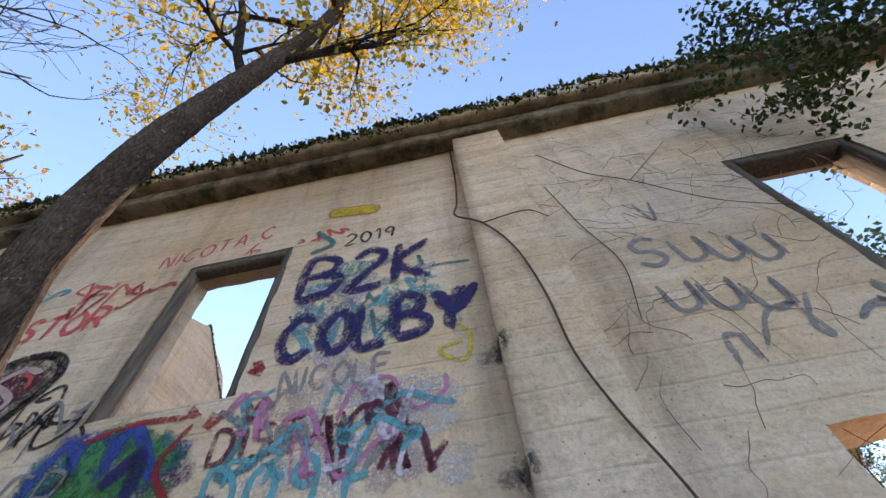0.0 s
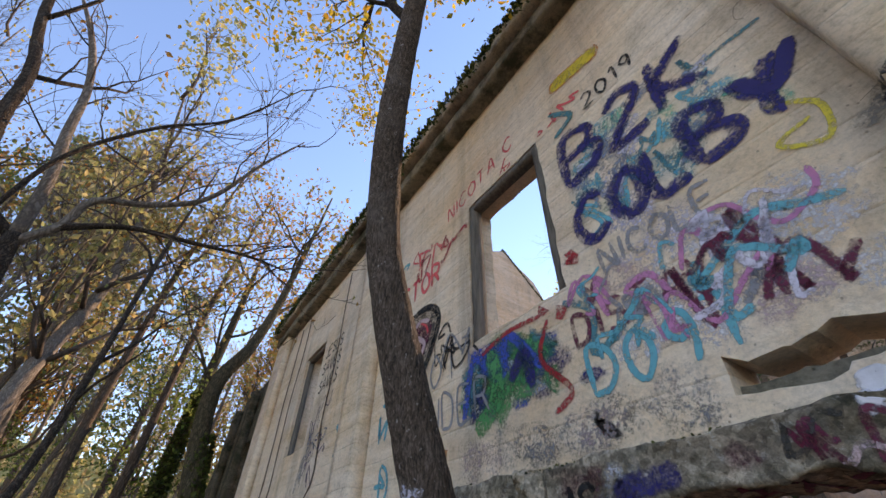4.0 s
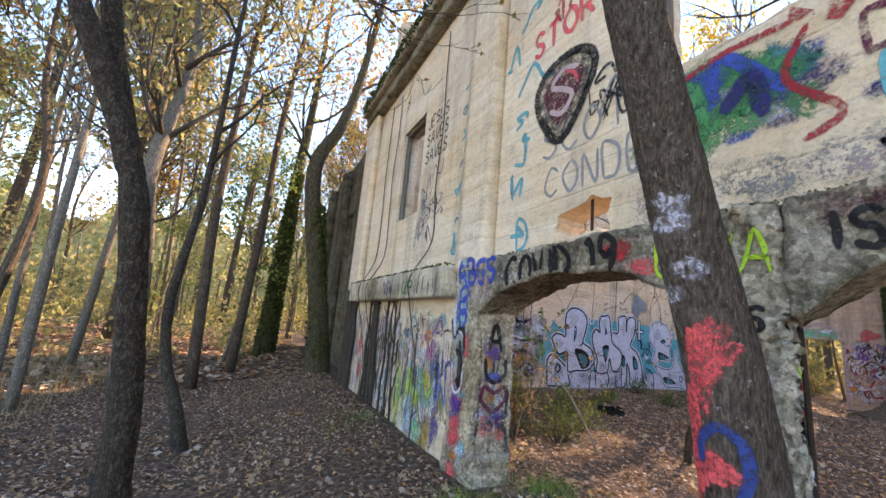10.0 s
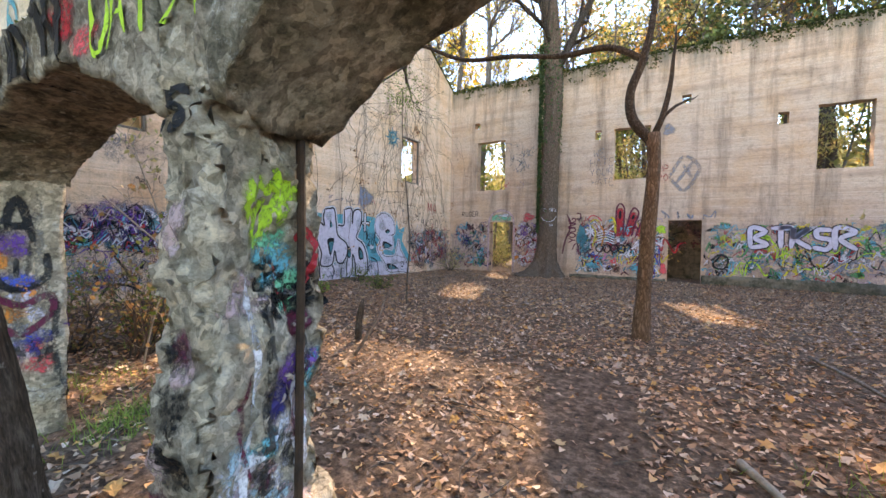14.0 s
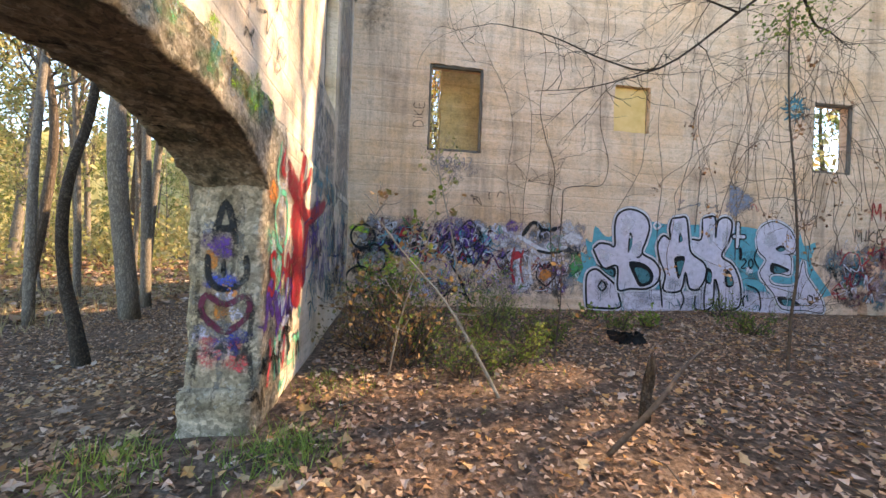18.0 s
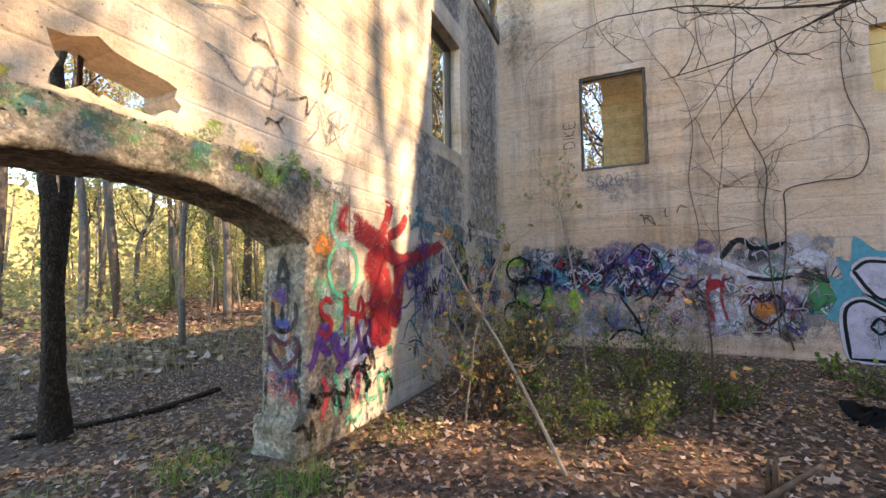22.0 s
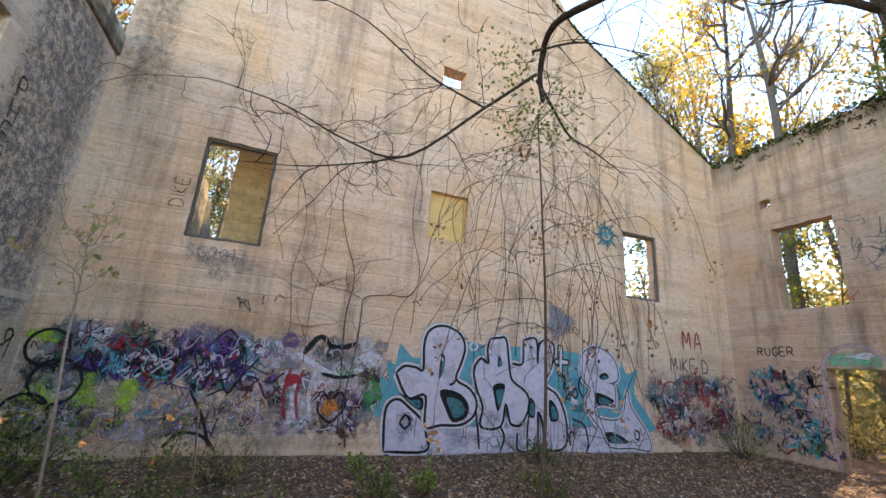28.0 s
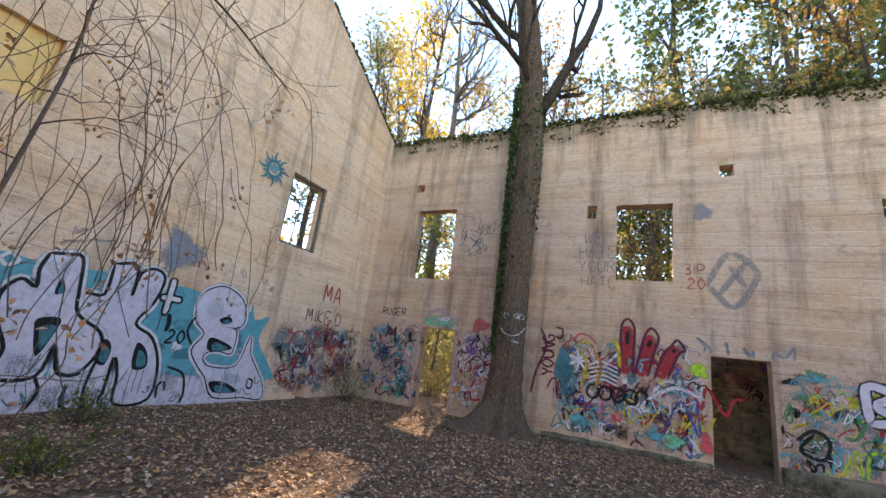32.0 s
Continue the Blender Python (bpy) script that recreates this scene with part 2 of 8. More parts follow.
def furrowed(name, dark, mid, pale):
    """Fine upright furrows between short flat plates, with pale lichen spots."""
    m, t, b = mat(name, 0.95, 0.12)
    warp = nd(t, "ShaderNodeTexNoise", {"Vector": coords(t, (1, 1, 0.5)), "Scale": 9.0, "Detail": 3.0}).outputs["Color"]
    w = nd(t, "ShaderNodeVectorMath", {0: warp}, operation='SCALE')
    w.inputs["Scale"].default_value = 0.045
    q = nd(t, "ShaderNodeVectorMath", {0: coords(t, (1, 1, 0.28)), 1: w.outputs[0]}, operation='ADD').outputs[0]
    plates = noise_tex(t, q, 80, 7, 0.75)
    broad = noise_tex(t, coords(t), 5, 4, 0.6)
    fine = noise_tex(t, coords(t, (1, 1, 0.5)), 170, 4, 0.7)
    h = mth(t, 'ADD', ramp(t, plates, [(0.33, (0, 0, 0)), (0.5, (0.45, 0.45, 0.45)), (0.68, (1, 1, 1))]), mth(t, 'MULTIPLY_ADD', fine, 0.5, -0.25))
    col = ramp(t, h, [(0.05, dark), (0.5, mid), (1.0, pale)])
    col = mixc(t, mth(t, 'MULTIPLY', ramp(t, broad, [(0.48, (0, 0, 0)), (0.72, (1, 1, 1))]), 0.22), col, (0.30, 0.25, 0.22))
    spots = noise_tex(t, coords(t), 38, 3, 0.6)
    col = mixc(t, mth(t, 'MULTIPLY', ramp(t, spots, [(0.66, (0, 0, 0)), (0.71, (1, 1, 1))]), 0.6), col, (0.48, 0.45, 0.43))
    t.links.new(col, b.inputs["Base Color"])
    bump(t, b, h, 0.8, 0.012)
    return m


M_BARK = furrowed("grey furrowed bark", (0.032, 0.023, 0.018), (0.12, 0.088, 0.069), (0.26, 0.2, 0.165))
M_BARK_DARK = bark("dark mottled bark", (0.014, 0.010, 0.008), (0.052, 0.039, 0.03), (0.14, 0.108, 0.085), 14, 0.02, 0.12)
M_BARK_IVY = bark("brown bark of the big tree", (0.03, 0.019, 0.013), (0.13, 0.088, 0.062), (0.27, 0.195, 0.145), 9, 0.03)
M_BARK_PALE = bark("pale grey bark", (0.06, 0.05, 0.042), (0.17, 0.14, 0.115), (0.32, 0.28, 0.235), 9, 0.01)
M_BARK_PINE = bark("pine bark", (0.03, 0.022, 0.018), (0.11, 0.08, 0.06), (0.2, 0.15, 0.12), 7, 0.03)
M_TWIG = speckle("dry twig bark", [(0.3, (0.05, 0.035, 0.028)), (0.7, (0.13, 0.10, 0.08))], 0.9, 20)
M_VINE = speckle("dead vine bark", [(0.3, (0.06, 0.042, 0.032)), (0.7, (0.17, 0.12, 0.09))], 0.9, 25)
M_SAPLING = speckle("pale sapling bark", [(0.3, (0.2, 0.16, 0.12)), (0.7, (0.38, 0.32, 0.25))], 0.85, 20)


def leafy(name, cols, trans=0.35, rough=0.6):
    """Leaves: a colour for every leaf by island, with light passing through."""
    m, t, b = mat(name, rough, 0.25)
    r = nd(t, "ShaderNodeNewGeometry").outputs["Random Per Island"]
    k = len(cols)
    rr = nd(t, "ShaderNodeValToRGB", {0: r})
    e = rr.color_ramp.elements
    while len(e) < k:
        e.new(0.5)
    for i, c in enumerate(cols):
        e[i].position = (i + 0.2) / k
        e[i].color = (*c, 1)
    t.links.new(rr.outputs[0], b.inputs["Base Color"])
    if trans:
        tr = nd(t, "ShaderNodeBsdfTranslucent", {0: rr.outputs[0]})
        mx = nd(t, "ShaderNodeMixShader", {0: trans, 1: b.outputs[0], 2: tr.outputs[0]})
        t.links.new(mx.outputs[0], t.nodes["Material Output"].inputs[0])
    return m


M_LITTER = leafy("fallen brown leaves", [(0.09, 0.044, 0.028), (0.42, 0.24, 0.155), (0.23, 0.115, 0.07), (0.60, 0.40, 0.28), (0.42, 0.19, 0.08), (0.14, 0.075, 0.05), (0.68, 0.50, 0.39), (0.56, 0.27, 0.09), (0.32, 0.175, 0.115), (0.18, 0.092, 0.055), (0.50, 0.29, 0.185)], 0.1, 0.7)
M_YELLOW = leafy("yellow autumn leaves", [(0.62, 0.40, 0.04), (0.70, 0.50, 0.08), (0.50, 0.36, 0.05), (0.36, 0.36, 0.06), (0.62, 0.32, 0.04)], 0.5)
M_ORANGE = leafy("orange autumn leaves", [(0.50, 0.22, 0.05), (0.42, 0.25, 0.08), (0.40, 0.16, 0.05), (0.36, 0.28, 0.08), (0.25, 0.24, 0.07)], 0.45)
M_GREEN = leafy("green leaves", [(0.10, 0.16, 0.03), (0.16, 0.22, 0.05), (0.08, 0.13, 0.03), (0.22, 0.26, 0.07)], 0.45)
M_EVERGREEN = leafy("dark glossy evergreen leaves", [(0.03, 0.06, 0.018), (0.05, 0.09, 0.025), (0.07, 0.11, 0.03)], 0.25, 0.4)
M_PINE = leafy("pine needles", [(0.05, 0.09, 0.03), (0.09, 0.13, 0.045), (0.13, 0.17, 0.06)], 0.3)
M_UNDER = leafy("thin woodland undergrowth", [(0.24, 0.245, 0.09), (0.42, 0.37, 0.15), (0.52, 0.43, 0.22), (0.18, 0.20, 0.07), (0.52, 0.37, 0.17), (0.36, 0.345, 0.13)], 0.5)
M_MOSS = leafy("moss and small ferns", [(0.035, 0.05, 0.015), (0.06, 0.08, 0.02), (0.02, 0.03, 0.01), (0.12, 0.13, 0.04)], 0.2, 0.9)
M_GRASS = leafy("grass tufts", [(0.16, 0.26, 0.05), (0.26, 0.36, 0.08), (0.12, 0.19, 0.04)], 0.3)
M_DRYGRASS = leafy("dry grass", [(0.38, 0.29, 0.15), (0.30, 0.22, 0.11), (0.45, 0.36, 0.2)], 0.3)
M_IVY = leafy("ivy leaves", [(0.025, 0.05, 0.015), (0.04, 0.08, 0.022), (0.06, 0.10, 0.03)], 0.2, 0.5)
M_SOIL = speckle("bare soil under leaves", [(0.34, (0.032, 0.019, 0.012)), (0.5, (0.12, 0.072, 0.048)), (0.68, (0.30, 0.195, 0.138))], 0.95, 16, 45, 1.0)
M_WOOD = speckle("old grey timber", [(0.3, (0.07, 0.06, 0.05)), (0.7, (0.22, 0.19, 0.16))], 0.85, 5, 40, 0.5, (6, 6, 0.6))
M_BLACK = speckle("black sheet", [(0.3, (0.006, 0.006, 0.006)), (0.7, (0.012, 0.012, 0.012))], 0.9, 8)
M_IRON = speckle("rusty iron bar", [(0.3, (0.02, 0.015, 0.013)), (0.7, (0.07, 0.035, 0.02))], 0.8, 20)
M_YWALL = concrete("ochre concrete", (0.66, 0.52, 0.28), (0.74, 0.60, 0.36), (0.46, 0.36, 0.18), board=0.22, stain=0.3, moss=0.3)

M_OCHRE = speckle("ochre weathered board", [(0.3, (0.72, 0.45, 0.16)), (0.7, (0.86, 0.60, 0.28))], 0.8, 3, 30, 0.4)
M_MOSSY = concrete("dark moss-grown concrete", (0.17, 0.15, 0.11), (0.25, 0.22, 0.17), (0.07, 0.06, 0.045), board=0.5, stain=0.8, moss=0.9, rough_scale=1.6)
M_BARK_MOSS = bark("mossy bark", (0.022, 0.018, 0.012), (0.08, 0.068, 0.042), (0.19, 0.16, 0.11), 8, 0.03)
M_MOSSLEAF = leafy("moss and small ivy leaves", [(0.05, 0.075, 0.018), (0.075, 0.11, 0.026), (0.11, 0.14, 0.035), (0.06, 0.06, 0.025)], 0.2, 0.8)
M_VINE_DARK = speckle("dark dead creeper bark", [(0.3, (0.022, 0.017, 0.014)), (0.7, (0.085, 0.066, 0.052))], 0.95, 25)
M_DRY = leafy("withered shrub leaves", [(0.30, 0.16, 0.07), (0.22, 0.12, 0.06), (0.36, 0.22, 0.10), (0.20, 0.17, 0.06)], 0.35)
M_MAPLE = leafy("lobed fallen leaves", [(0.48, 0.25, 0.09), (0.36, 0.22, 0.14), (0.50, 0.33, 0.17), (0.30, 0.19, 0.14), (0.48, 0.37, 0.29), (0.55, 0.26, 0.07), (0.42, 0.31, 0.25)], 0.15, 0.65)
M_FARWOOD = speckle("distant woodland", [(0.3, (0.20, 0.20, 0.08)), (0.5, (0.44, 0.38, 0.16)), (0.7, (0.60, 0.48, 0.24))], 1.0, 0.9, 2, 0.2, (1, 1, 0.35))

PAINTS = {}


def paint(col, wear=0.35):
    """Spray paint: misted edge, thin and worn through in spots."""
    key = (tuple(col), wear)
    if key not in PAINTS:
        m, t, b = mat("spray paint", 0.6, 0.25)
        p = coords(t)
        n = noise_tex(t, p, 9, 7, 0.75)
        f = noise_tex(t, p, 60, 4, 0.7)
        col_n = mixc(t, ramp(t, n, [(0.35, (0, 0, 0)), (0.7, (1, 1, 1))]), tuple(c * 0.7 for c in col), col)
        t.links.new(col_n, b.inputs["Base Color"])
        s = mth(t, 'MULTIPLY_ADD', f, 0.5, mth(t, 'MULTIPLY', n, 0.5))
        a = ramp(t, s, [(max(0.0, 0.26 + wear * 0.25), (0, 0, 0)), (0.36 + wear * 0.35, (1, 1, 1))])
        soft = nd(t, "ShaderNodeAttribute", attribute_name="mist").outputs["Fac"]
        edge = mth(t, 'MULTIPLY_ADD', mth(t, 'SUBTRACT', noise_tex(t, p, 11, 8, 0.8), 0.5), 0.7 + 1.8 * wear, soft)
        edge = mth(t, 'MULTIPLY_ADD', mth(t, 'SUBTRACT', f, 0.5), 0.9, edge)
        e = ramp(t, edge, [(0.1, (0, 0, 0)), (0.45 + 0.4 * wear, (1, 1, 1))])
        t.links.new(mth(t, 'MULTIPLY', mth(t, 'MULTIPLY', a, e), 0.94), b.inputs["Alpha"])
        PAINTS[key] = m
    return PAINTS[key]


# ---- mesh helpers ----
def mesh_ob(name, verts, faces, material, parent=None, label="", smooth=False):
    me = bpy.data.meshes.new(name)
    me.from_pydata([tuple(v) for v in verts], [], faces)
    if smooth:
        me.polygons.foreach_set("use_smooth", [True] * len(me.polygons))
    me.materials.append(material)
    me.update()
    ob = new(name, me)
    if parent:
        ob.parent = parent
    if label:
        ob["label"] = label
    return ob


def part(name, bm, material, parent=None, label="", smooth=False):
    me = bpy.data.meshes.new(name)
    bm.to_mesh(me)
    bm.free()
    if smooth:
        me.polygons.foreach_set("use_smooth", [True] * len(me.polygons))
    me.materials.append(material)
    ob = new(name, me)
    if parent:
        ob.parent = parent
    if label:
        ob["label"] = label
    return ob


def loop_points(pts, step, jit, rng):
    out = []
    for i, a in enumerate(pts):
        b = pts[(i + 1) % len(pts)]
        k = max(1, int(math.hypot(b[0] - a[0], b[1] - a[1]) / step))
        for j in range(k):
            f = j / k
            out.append((a[0] + (b[0] - a[0]) * f + rng.uniform(-jit, jit), a[1] + (b[1] - a[1]) * f + rng.uniform(-jit, jit)))
    return out


def slab(name, outline, holes, near, far, place, material, parent=None, label="", step=0.25, jit=0.006, hole_jit=0.012, seed=1):
    """A wall with openings right through it. place(u, v, d) gives the point at depth d."""
    rng = random.Random(seed)
    loops = [loop_points(outline, step, jit, rng)] + [loop_points(h, 0.12, hole_jit, rng) for h in holes]
    bm = bmesh.new()
    front, edges = [], []
    for lp in loops:
        vs = [bm.verts.new((u, v, 0)) for u, v in lp]
        front.append(vs)
        edges += [bm.edges.new((vs[i], vs[(i + 1) % len(vs)])) for i in range(len(vs))]
    bmesh.ops.triangle_fill(bm, use_beauty=True, use_dissolve=False, edges=edges)
    bm.verts.index_update()
    verts2d = [(v.co.x, v.co.y) for v in bm.verts]
    tris = [[v.index for v in f.verts] for f in bm.faces]
    rings = [[v.index for v in vs] for vs in front]
    bm.free()
    n = len(verts2d)
    verts = [place(u, v, near) for u, v in verts2d] + [place(u, v, far) for u, v in verts2d]
    faces = [tuple(f) for f in tris] + [tuple(i + n for i in reversed(f)) for f in tris]
    for r in rings:
        for i, a in enumerate(r):
            b = r[(i + 1) % len(r)]
            faces.append((a, b, b + n, a + n))
    bm = bmesh.new()
    vs = [bm.verts.new(v) for v in verts]
    for f in faces:
        try:
            bm.faces.new([vs[i] for i in f])
        except ValueError:
            pass
    bmesh.ops.recalc_face_normals(bm, faces=bm.faces)
    return part(name, bm, material, parent, label)


def ragged(pts, seed, jit=0.022):
    """The broken outline of a hole knocked through a wall."""
    return loop_points(pts, 0.05, jit, random.Random(seed))


def rect(u0, v0, u1, v1):
    return [(u0, v0), (u1, v0), (u1, v1), (u0, v1)]


def lump_box(name, x0, x1, y0, y1, z0, z1, material, parent=None, label="", cell=0.06, amp=0.02, freq=4.0, seed=0, wave=None, crag=0.0):
    """A block with uneven, worn faces and edges."""
    nx, ny, nz = (max(1, round(abs(b - a) / cell)) for a, b in ((x0, x1), (y0, y1), (z0, z1)))
    index, verts, faces = {}, [], []

    def vid(i, j, k):
        if (i, j, k) not in index:
            index[i, j, k] = len(verts)
            p = Vector((x0 + (x1 - x0) * i / nx, y0 + (y1 - y0) * j / ny, z0 + (z1 - z0) * k / nz))
            if wave:
                p = Vector(wave(*p))
            q = p * freq + Vector((seed * 7.1, seed * 3.3, 0))
            d = noise.noise_vector(q) * amp + noise.noise_vector(q * 3.1) * amp * 0.5
            if crag:
                d += noise.noise_vector(q * 7.3) * crag + noise.noise_vector(q * 15.0) * crag * 0.5
            corner = sum((i in (0, nx), j in (0, ny), k in (0, nz)))
            c = Vector(((x0 + x1) / 2, (y0 + y1) / 2, p.z))
            if corner > 1:
                d += (c - p).normalized() * amp * (0.7 + noise.noise(q * 2) * 0.9)
            verts.append(p + d)
        return index[i, j, k]

    for i in range(nx):
        for j in range(ny):
            for k, flip in ((0, 1), (nz, 0)):
                f = (vid(i, j, k), vid(i + 1, j, k), vid(i + 1, j + 1, k), vid(i, j + 1, k))
                faces.append(f[::-1] if flip else f)
    for i in range(nx):
        for k in range(nz):
            for j, flip in ((0, 0), (ny, 1)):
                f = (vid(i, j, k), vid(i + 1, j, k), vid(i + 1, j, k + 1), vid(i, j, k + 1))
                faces.append(f[::-1] if flip else f)
    for j in range(ny):
        for k in range(nz):
            for i, flip in ((0, 1), (nx, 0)):
                f = (vid(i, j, k), vid(i, j + 1, k), vid(i, j + 1, k + 1), vid(i, j, k + 1))
                faces.append(f[::-1] if flip else f)
    return mesh_ob(name, verts, faces, material, parent, label, smooth=True)


def tube(pts, radii, sides=8, rough=0.0, seed=0):
    """Vertices and faces of a tapered tube along points."""
    pts = [Vector(p) for p in pts]
    verts, faces = [], []
    side = None
    for i, p in enumerate(pts):
        d = (pts[min(i + 1, len(pts) - 1)] - pts[max(i - 1, 0)]).normalized()
        if side is None:
            side = d.orthogonal().normalized()
        side = (side - d * side.dot(d)).normalized()
        up = d.cross(side)
        for k in range(sides):
            a = 2 * math.pi * k / sides
            r = radii[i]
            if rough:
                r *= 1 + rough * noise.noise(Vector((math.cos(a) * 1.3, math.sin(a) * 1.3, i * 0.35 + seed * 9.7)))
            verts.append(p + side * math.cos(a) * r + up * math.sin(a) * r)
        if i:
            o = (i - 1) * sides
            for k in range(sides):
                faces.append((o + k, o + (k + 1) % sides, o + sides + (k + 1) % sides, o + sides + k))
    faces.append(tuple(range(sides))[::-1])
    faces.append(tuple(range(len(verts) - sides, len(verts))))
    return verts, faces


def ridged_tube(line, radii, sides, seed, depth, cells, flute=0.0, flute_top=1.5):
    """A trunk whose surface carries broken upright bark ridges, and root flutes near the ground."""
    verts, faces, side, z0 = [], [], None, line[0].z
    for i, p in enumerate(line):
        d = (line[min(i + 1, len(line) - 1)] - line[max(i - 1, 0)]).normalized()
        if side is None:
            side = d.orthogonal().normalized()
        side = (side - d * side.dot(d)).normalized()
        up = d.cross(side)
        low = max(0.0, 1 - (p.z - z0) / flute_top) ** 2
        for k in range(sides):
            a = 2 * math.pi * k / sides
            c, s = math.cos(a), math.sin(a)
            r = radii[i] * (1 + 0.10 * noise.noise(Vector((c * 1.3, s * 1.3, p.z * 0.9 + seed * 9.7))))
            r *= 1 + flute * low * math.cos(6 * a + 1.7 * math.sin(2 * a + seed))
            q = Vector((c * radii[i] * cells, s * radii[i] * cells, p.z * cells * 0.3 + seed))
            ridge = abs(noise.noise(q)) * 1.2 + 0.5 * abs(noise.noise(q * 2.3))
            verts.append(p + (side * c + up * s) * (r + depth * (min(ridge, 0.7) - 0.35)))
        if i:
            o = (i - 1) * sides
            for k in range(sides):
                faces.append((o + k, o + (k + 1) % sides, o + sides + (k + 1) % sides, o + sides + k))
    faces.append(tuple(range(sides))[::-1])
    faces.append(tuple(range(len(verts) - sides, len(verts))))
    return verts, faces


def smooth_line(pts, per=4):
    """Points of a Catmull-Rom line through pts."""
    P = [Vector(p) for p in pts]
    P = [P[0] * 2 - P[1]] + P + [P[-1] * 2 - P[-2]]
    out = []
    for i in range(1, len(P) - 2):
        a, b, c, d = P[i - 1:i + 3]
        for k in range(per):
            t = k / per
            out.append(0.5 * ((2 * b) + (c - a) * t + (2 * a - 5 * b + 4 * c - d) * t * t + (3 * b - a - 3 * c + d) * t ** 3))
    out.append(P[-2])
    return out


class Pile:
    """Collects loose geometry for one mesh."""

    def __init__(self):
        self.v, self.f = [], []

    def add(self, verts, faces):
        o = len(self.v)
        self.v += verts
        self.f += [tuple(i + o for i in f) for f in faces]

    def leaf(self, p, size, rng, flat=0.0, long=1.5):
        """A leaf bent along its rib, in two halves; small near ones are pointed ovals."""
        d = Vector((rng.gauss(0, 1), rng.gauss(0, 1), rng.gauss(0, 1) * (1 - flat))).normalized()
        n = Vector((rng.gauss(0, 1) * (1 - flat), rng.gauss(0, 1) * (1 - flat), rng.gauss(0, 1) + flat * 3)).normalized()
        s = d.cross(n)
        if s.length < 1e-3:
            return
        s.normalize()
        n = s.cross(d)
        w, l = size * 0.5, size * long * 0.5
        o = len(self.v)
        k, j = n * w * 0.35, d * l
        if size > 0.048:
            self.v += [p - j, p + s * w + k, p + j, p - s * w + k]
            self.f += [(o, o + 1, o + 2), (o, o + 2, o + 3)]
            return
        self.v += [p - j, p + s * w - j * 0.25 + k, p + s * w * 0.7 + j * 0.4 + k, p + j, p - s * w * 0.7 + j * 0.4 + k, p - s * w - j * 0.25 + k]
        self.f += [(o, o + 1, o + 2, o + 3), (o, o + 3, o + 4, o + 5)]

    def blade(self, p, tip, w, rng):
        s = Vector((rng.gauss(0, 1), rng.gauss(0, 1), 0)).normalized() * w
        o = len(self.v)
        self.v += [p - s, p + s, tip]
        self.f.append((o, o + 1, o + 2))

    def make(self, name, material, parent=None, label="", smooth=False):
        return mesh_ob(name, self.v, self.f, material, parent, label, smooth)


def ground_z(x, y):
    """Height of the ground."""
    h = 0.035 * noise.noise(Vector((x * 0.5, y * 0.5, 0))) + 0.015 * noise.noise(Vector((x * 1.7, y * 1.7, 3)))
    far = max(0.0, math.hypot(x + 1, y - 5) - 22)
    h += min(0.9, far * 0.03) * (0.6 + 0.5 * noise.noise(Vector((x * 0.05, y * 0.05, 9))))
    if y < -0.6:
        h -= 0.08 * min(1.0, (-0.6 - y) / 1.0)
    h -= 0.4 * min(1.0, max(0.0, (-0.6 - y) / 2.2)) * min(1.0, max(0.0, (-1.0 - x) / 5.0))
    return h - 0.03


# ---- ground ----
def build_ground():
    xs = sorted(set([-400, -200, -120, -80, -60, -45, -35, -28] + [round(-23 + i * 0.5, 2) for i in range(75)] + [18, 24, 32, 45, 60, 80, 120, 200, 400]))
    ys = sorted(set([-400, -200, -120, -80, -60, -45, -35, -28, -22] + [round(-18 + i * 0.5, 2) for i in range(84)] + [27, 32, 40, 50, 65, 80, 120, 200, 400]))
    verts = [(x, y, ground_z(x, y)) for y in ys for x in xs]
    w = len(xs)
    faces = [(j * w + i, j * w + i + 1, (j + 1) * w + i + 1, (j + 1) * w + i) for j in range(len(ys) - 1) for i in range(w - 1)]
    g = mesh_ob("ground", verts, faces, M_SOIL, smooth=True)
    tagged(g, "leaf-strewn woodland soil with bare trodden patches", "ground", kind="structure")


build_ground()

# ---- walls ----
GX, BY = -9.04, 14.86
FRONT = lambda u, v, d: (u, d, v)
GABLE = lambda u, v, d: (d, u, v)

wall_south = tagged(new("wall_south"), "tall graffiti-covered concrete wall with arches and window openings", "wall", kind="structure")
slab("upper_wall", rect(-9.35, 2.1, 12.0, 6.3),
     [rect(-1.53, 3.2, -0.5, 4.79), rect(-6.82, 3.21, -5.78, 4.97), rect(3.4, 3.2, 4.45, 4.75),
      ragged([(-2.46, 2.28), (-2.3, 2.22), (-2.1, 2.25), (-1.9, 2.23), (-1.89, 2.44), (-2.05, 2.5), (-2.25, 2.48), (-2.42, 2.43)], 5), ragged([(0.18, 2.29), (0.4, 2.25), (0.7, 2.30), (0.92, 2.28), (0.88, 2.4), (0.6, 2.44), (0.35, 2.41), (0.2, 2.43)], 6, 0.015),
      [(2.45, 2.22), (3.2, 2.2), (3.2, 2.5), (2.45, 2.48)]],
     0.0, 0.30, FRONT, M_WALL, wall_south, seed=3)
slab("infill_wall", rect(-9.35, -0.4, -3.98, 2.1), [], -0.06, 0.33, FRONT, M_WALL, wall_south, seed=4)
lump_box("ledge", -8.62, -3.98, -0.28, 0.0, 1.76, 2.13, M_LEDGE, wall_south, "mossy projecting concrete ledge", amp=0.012)
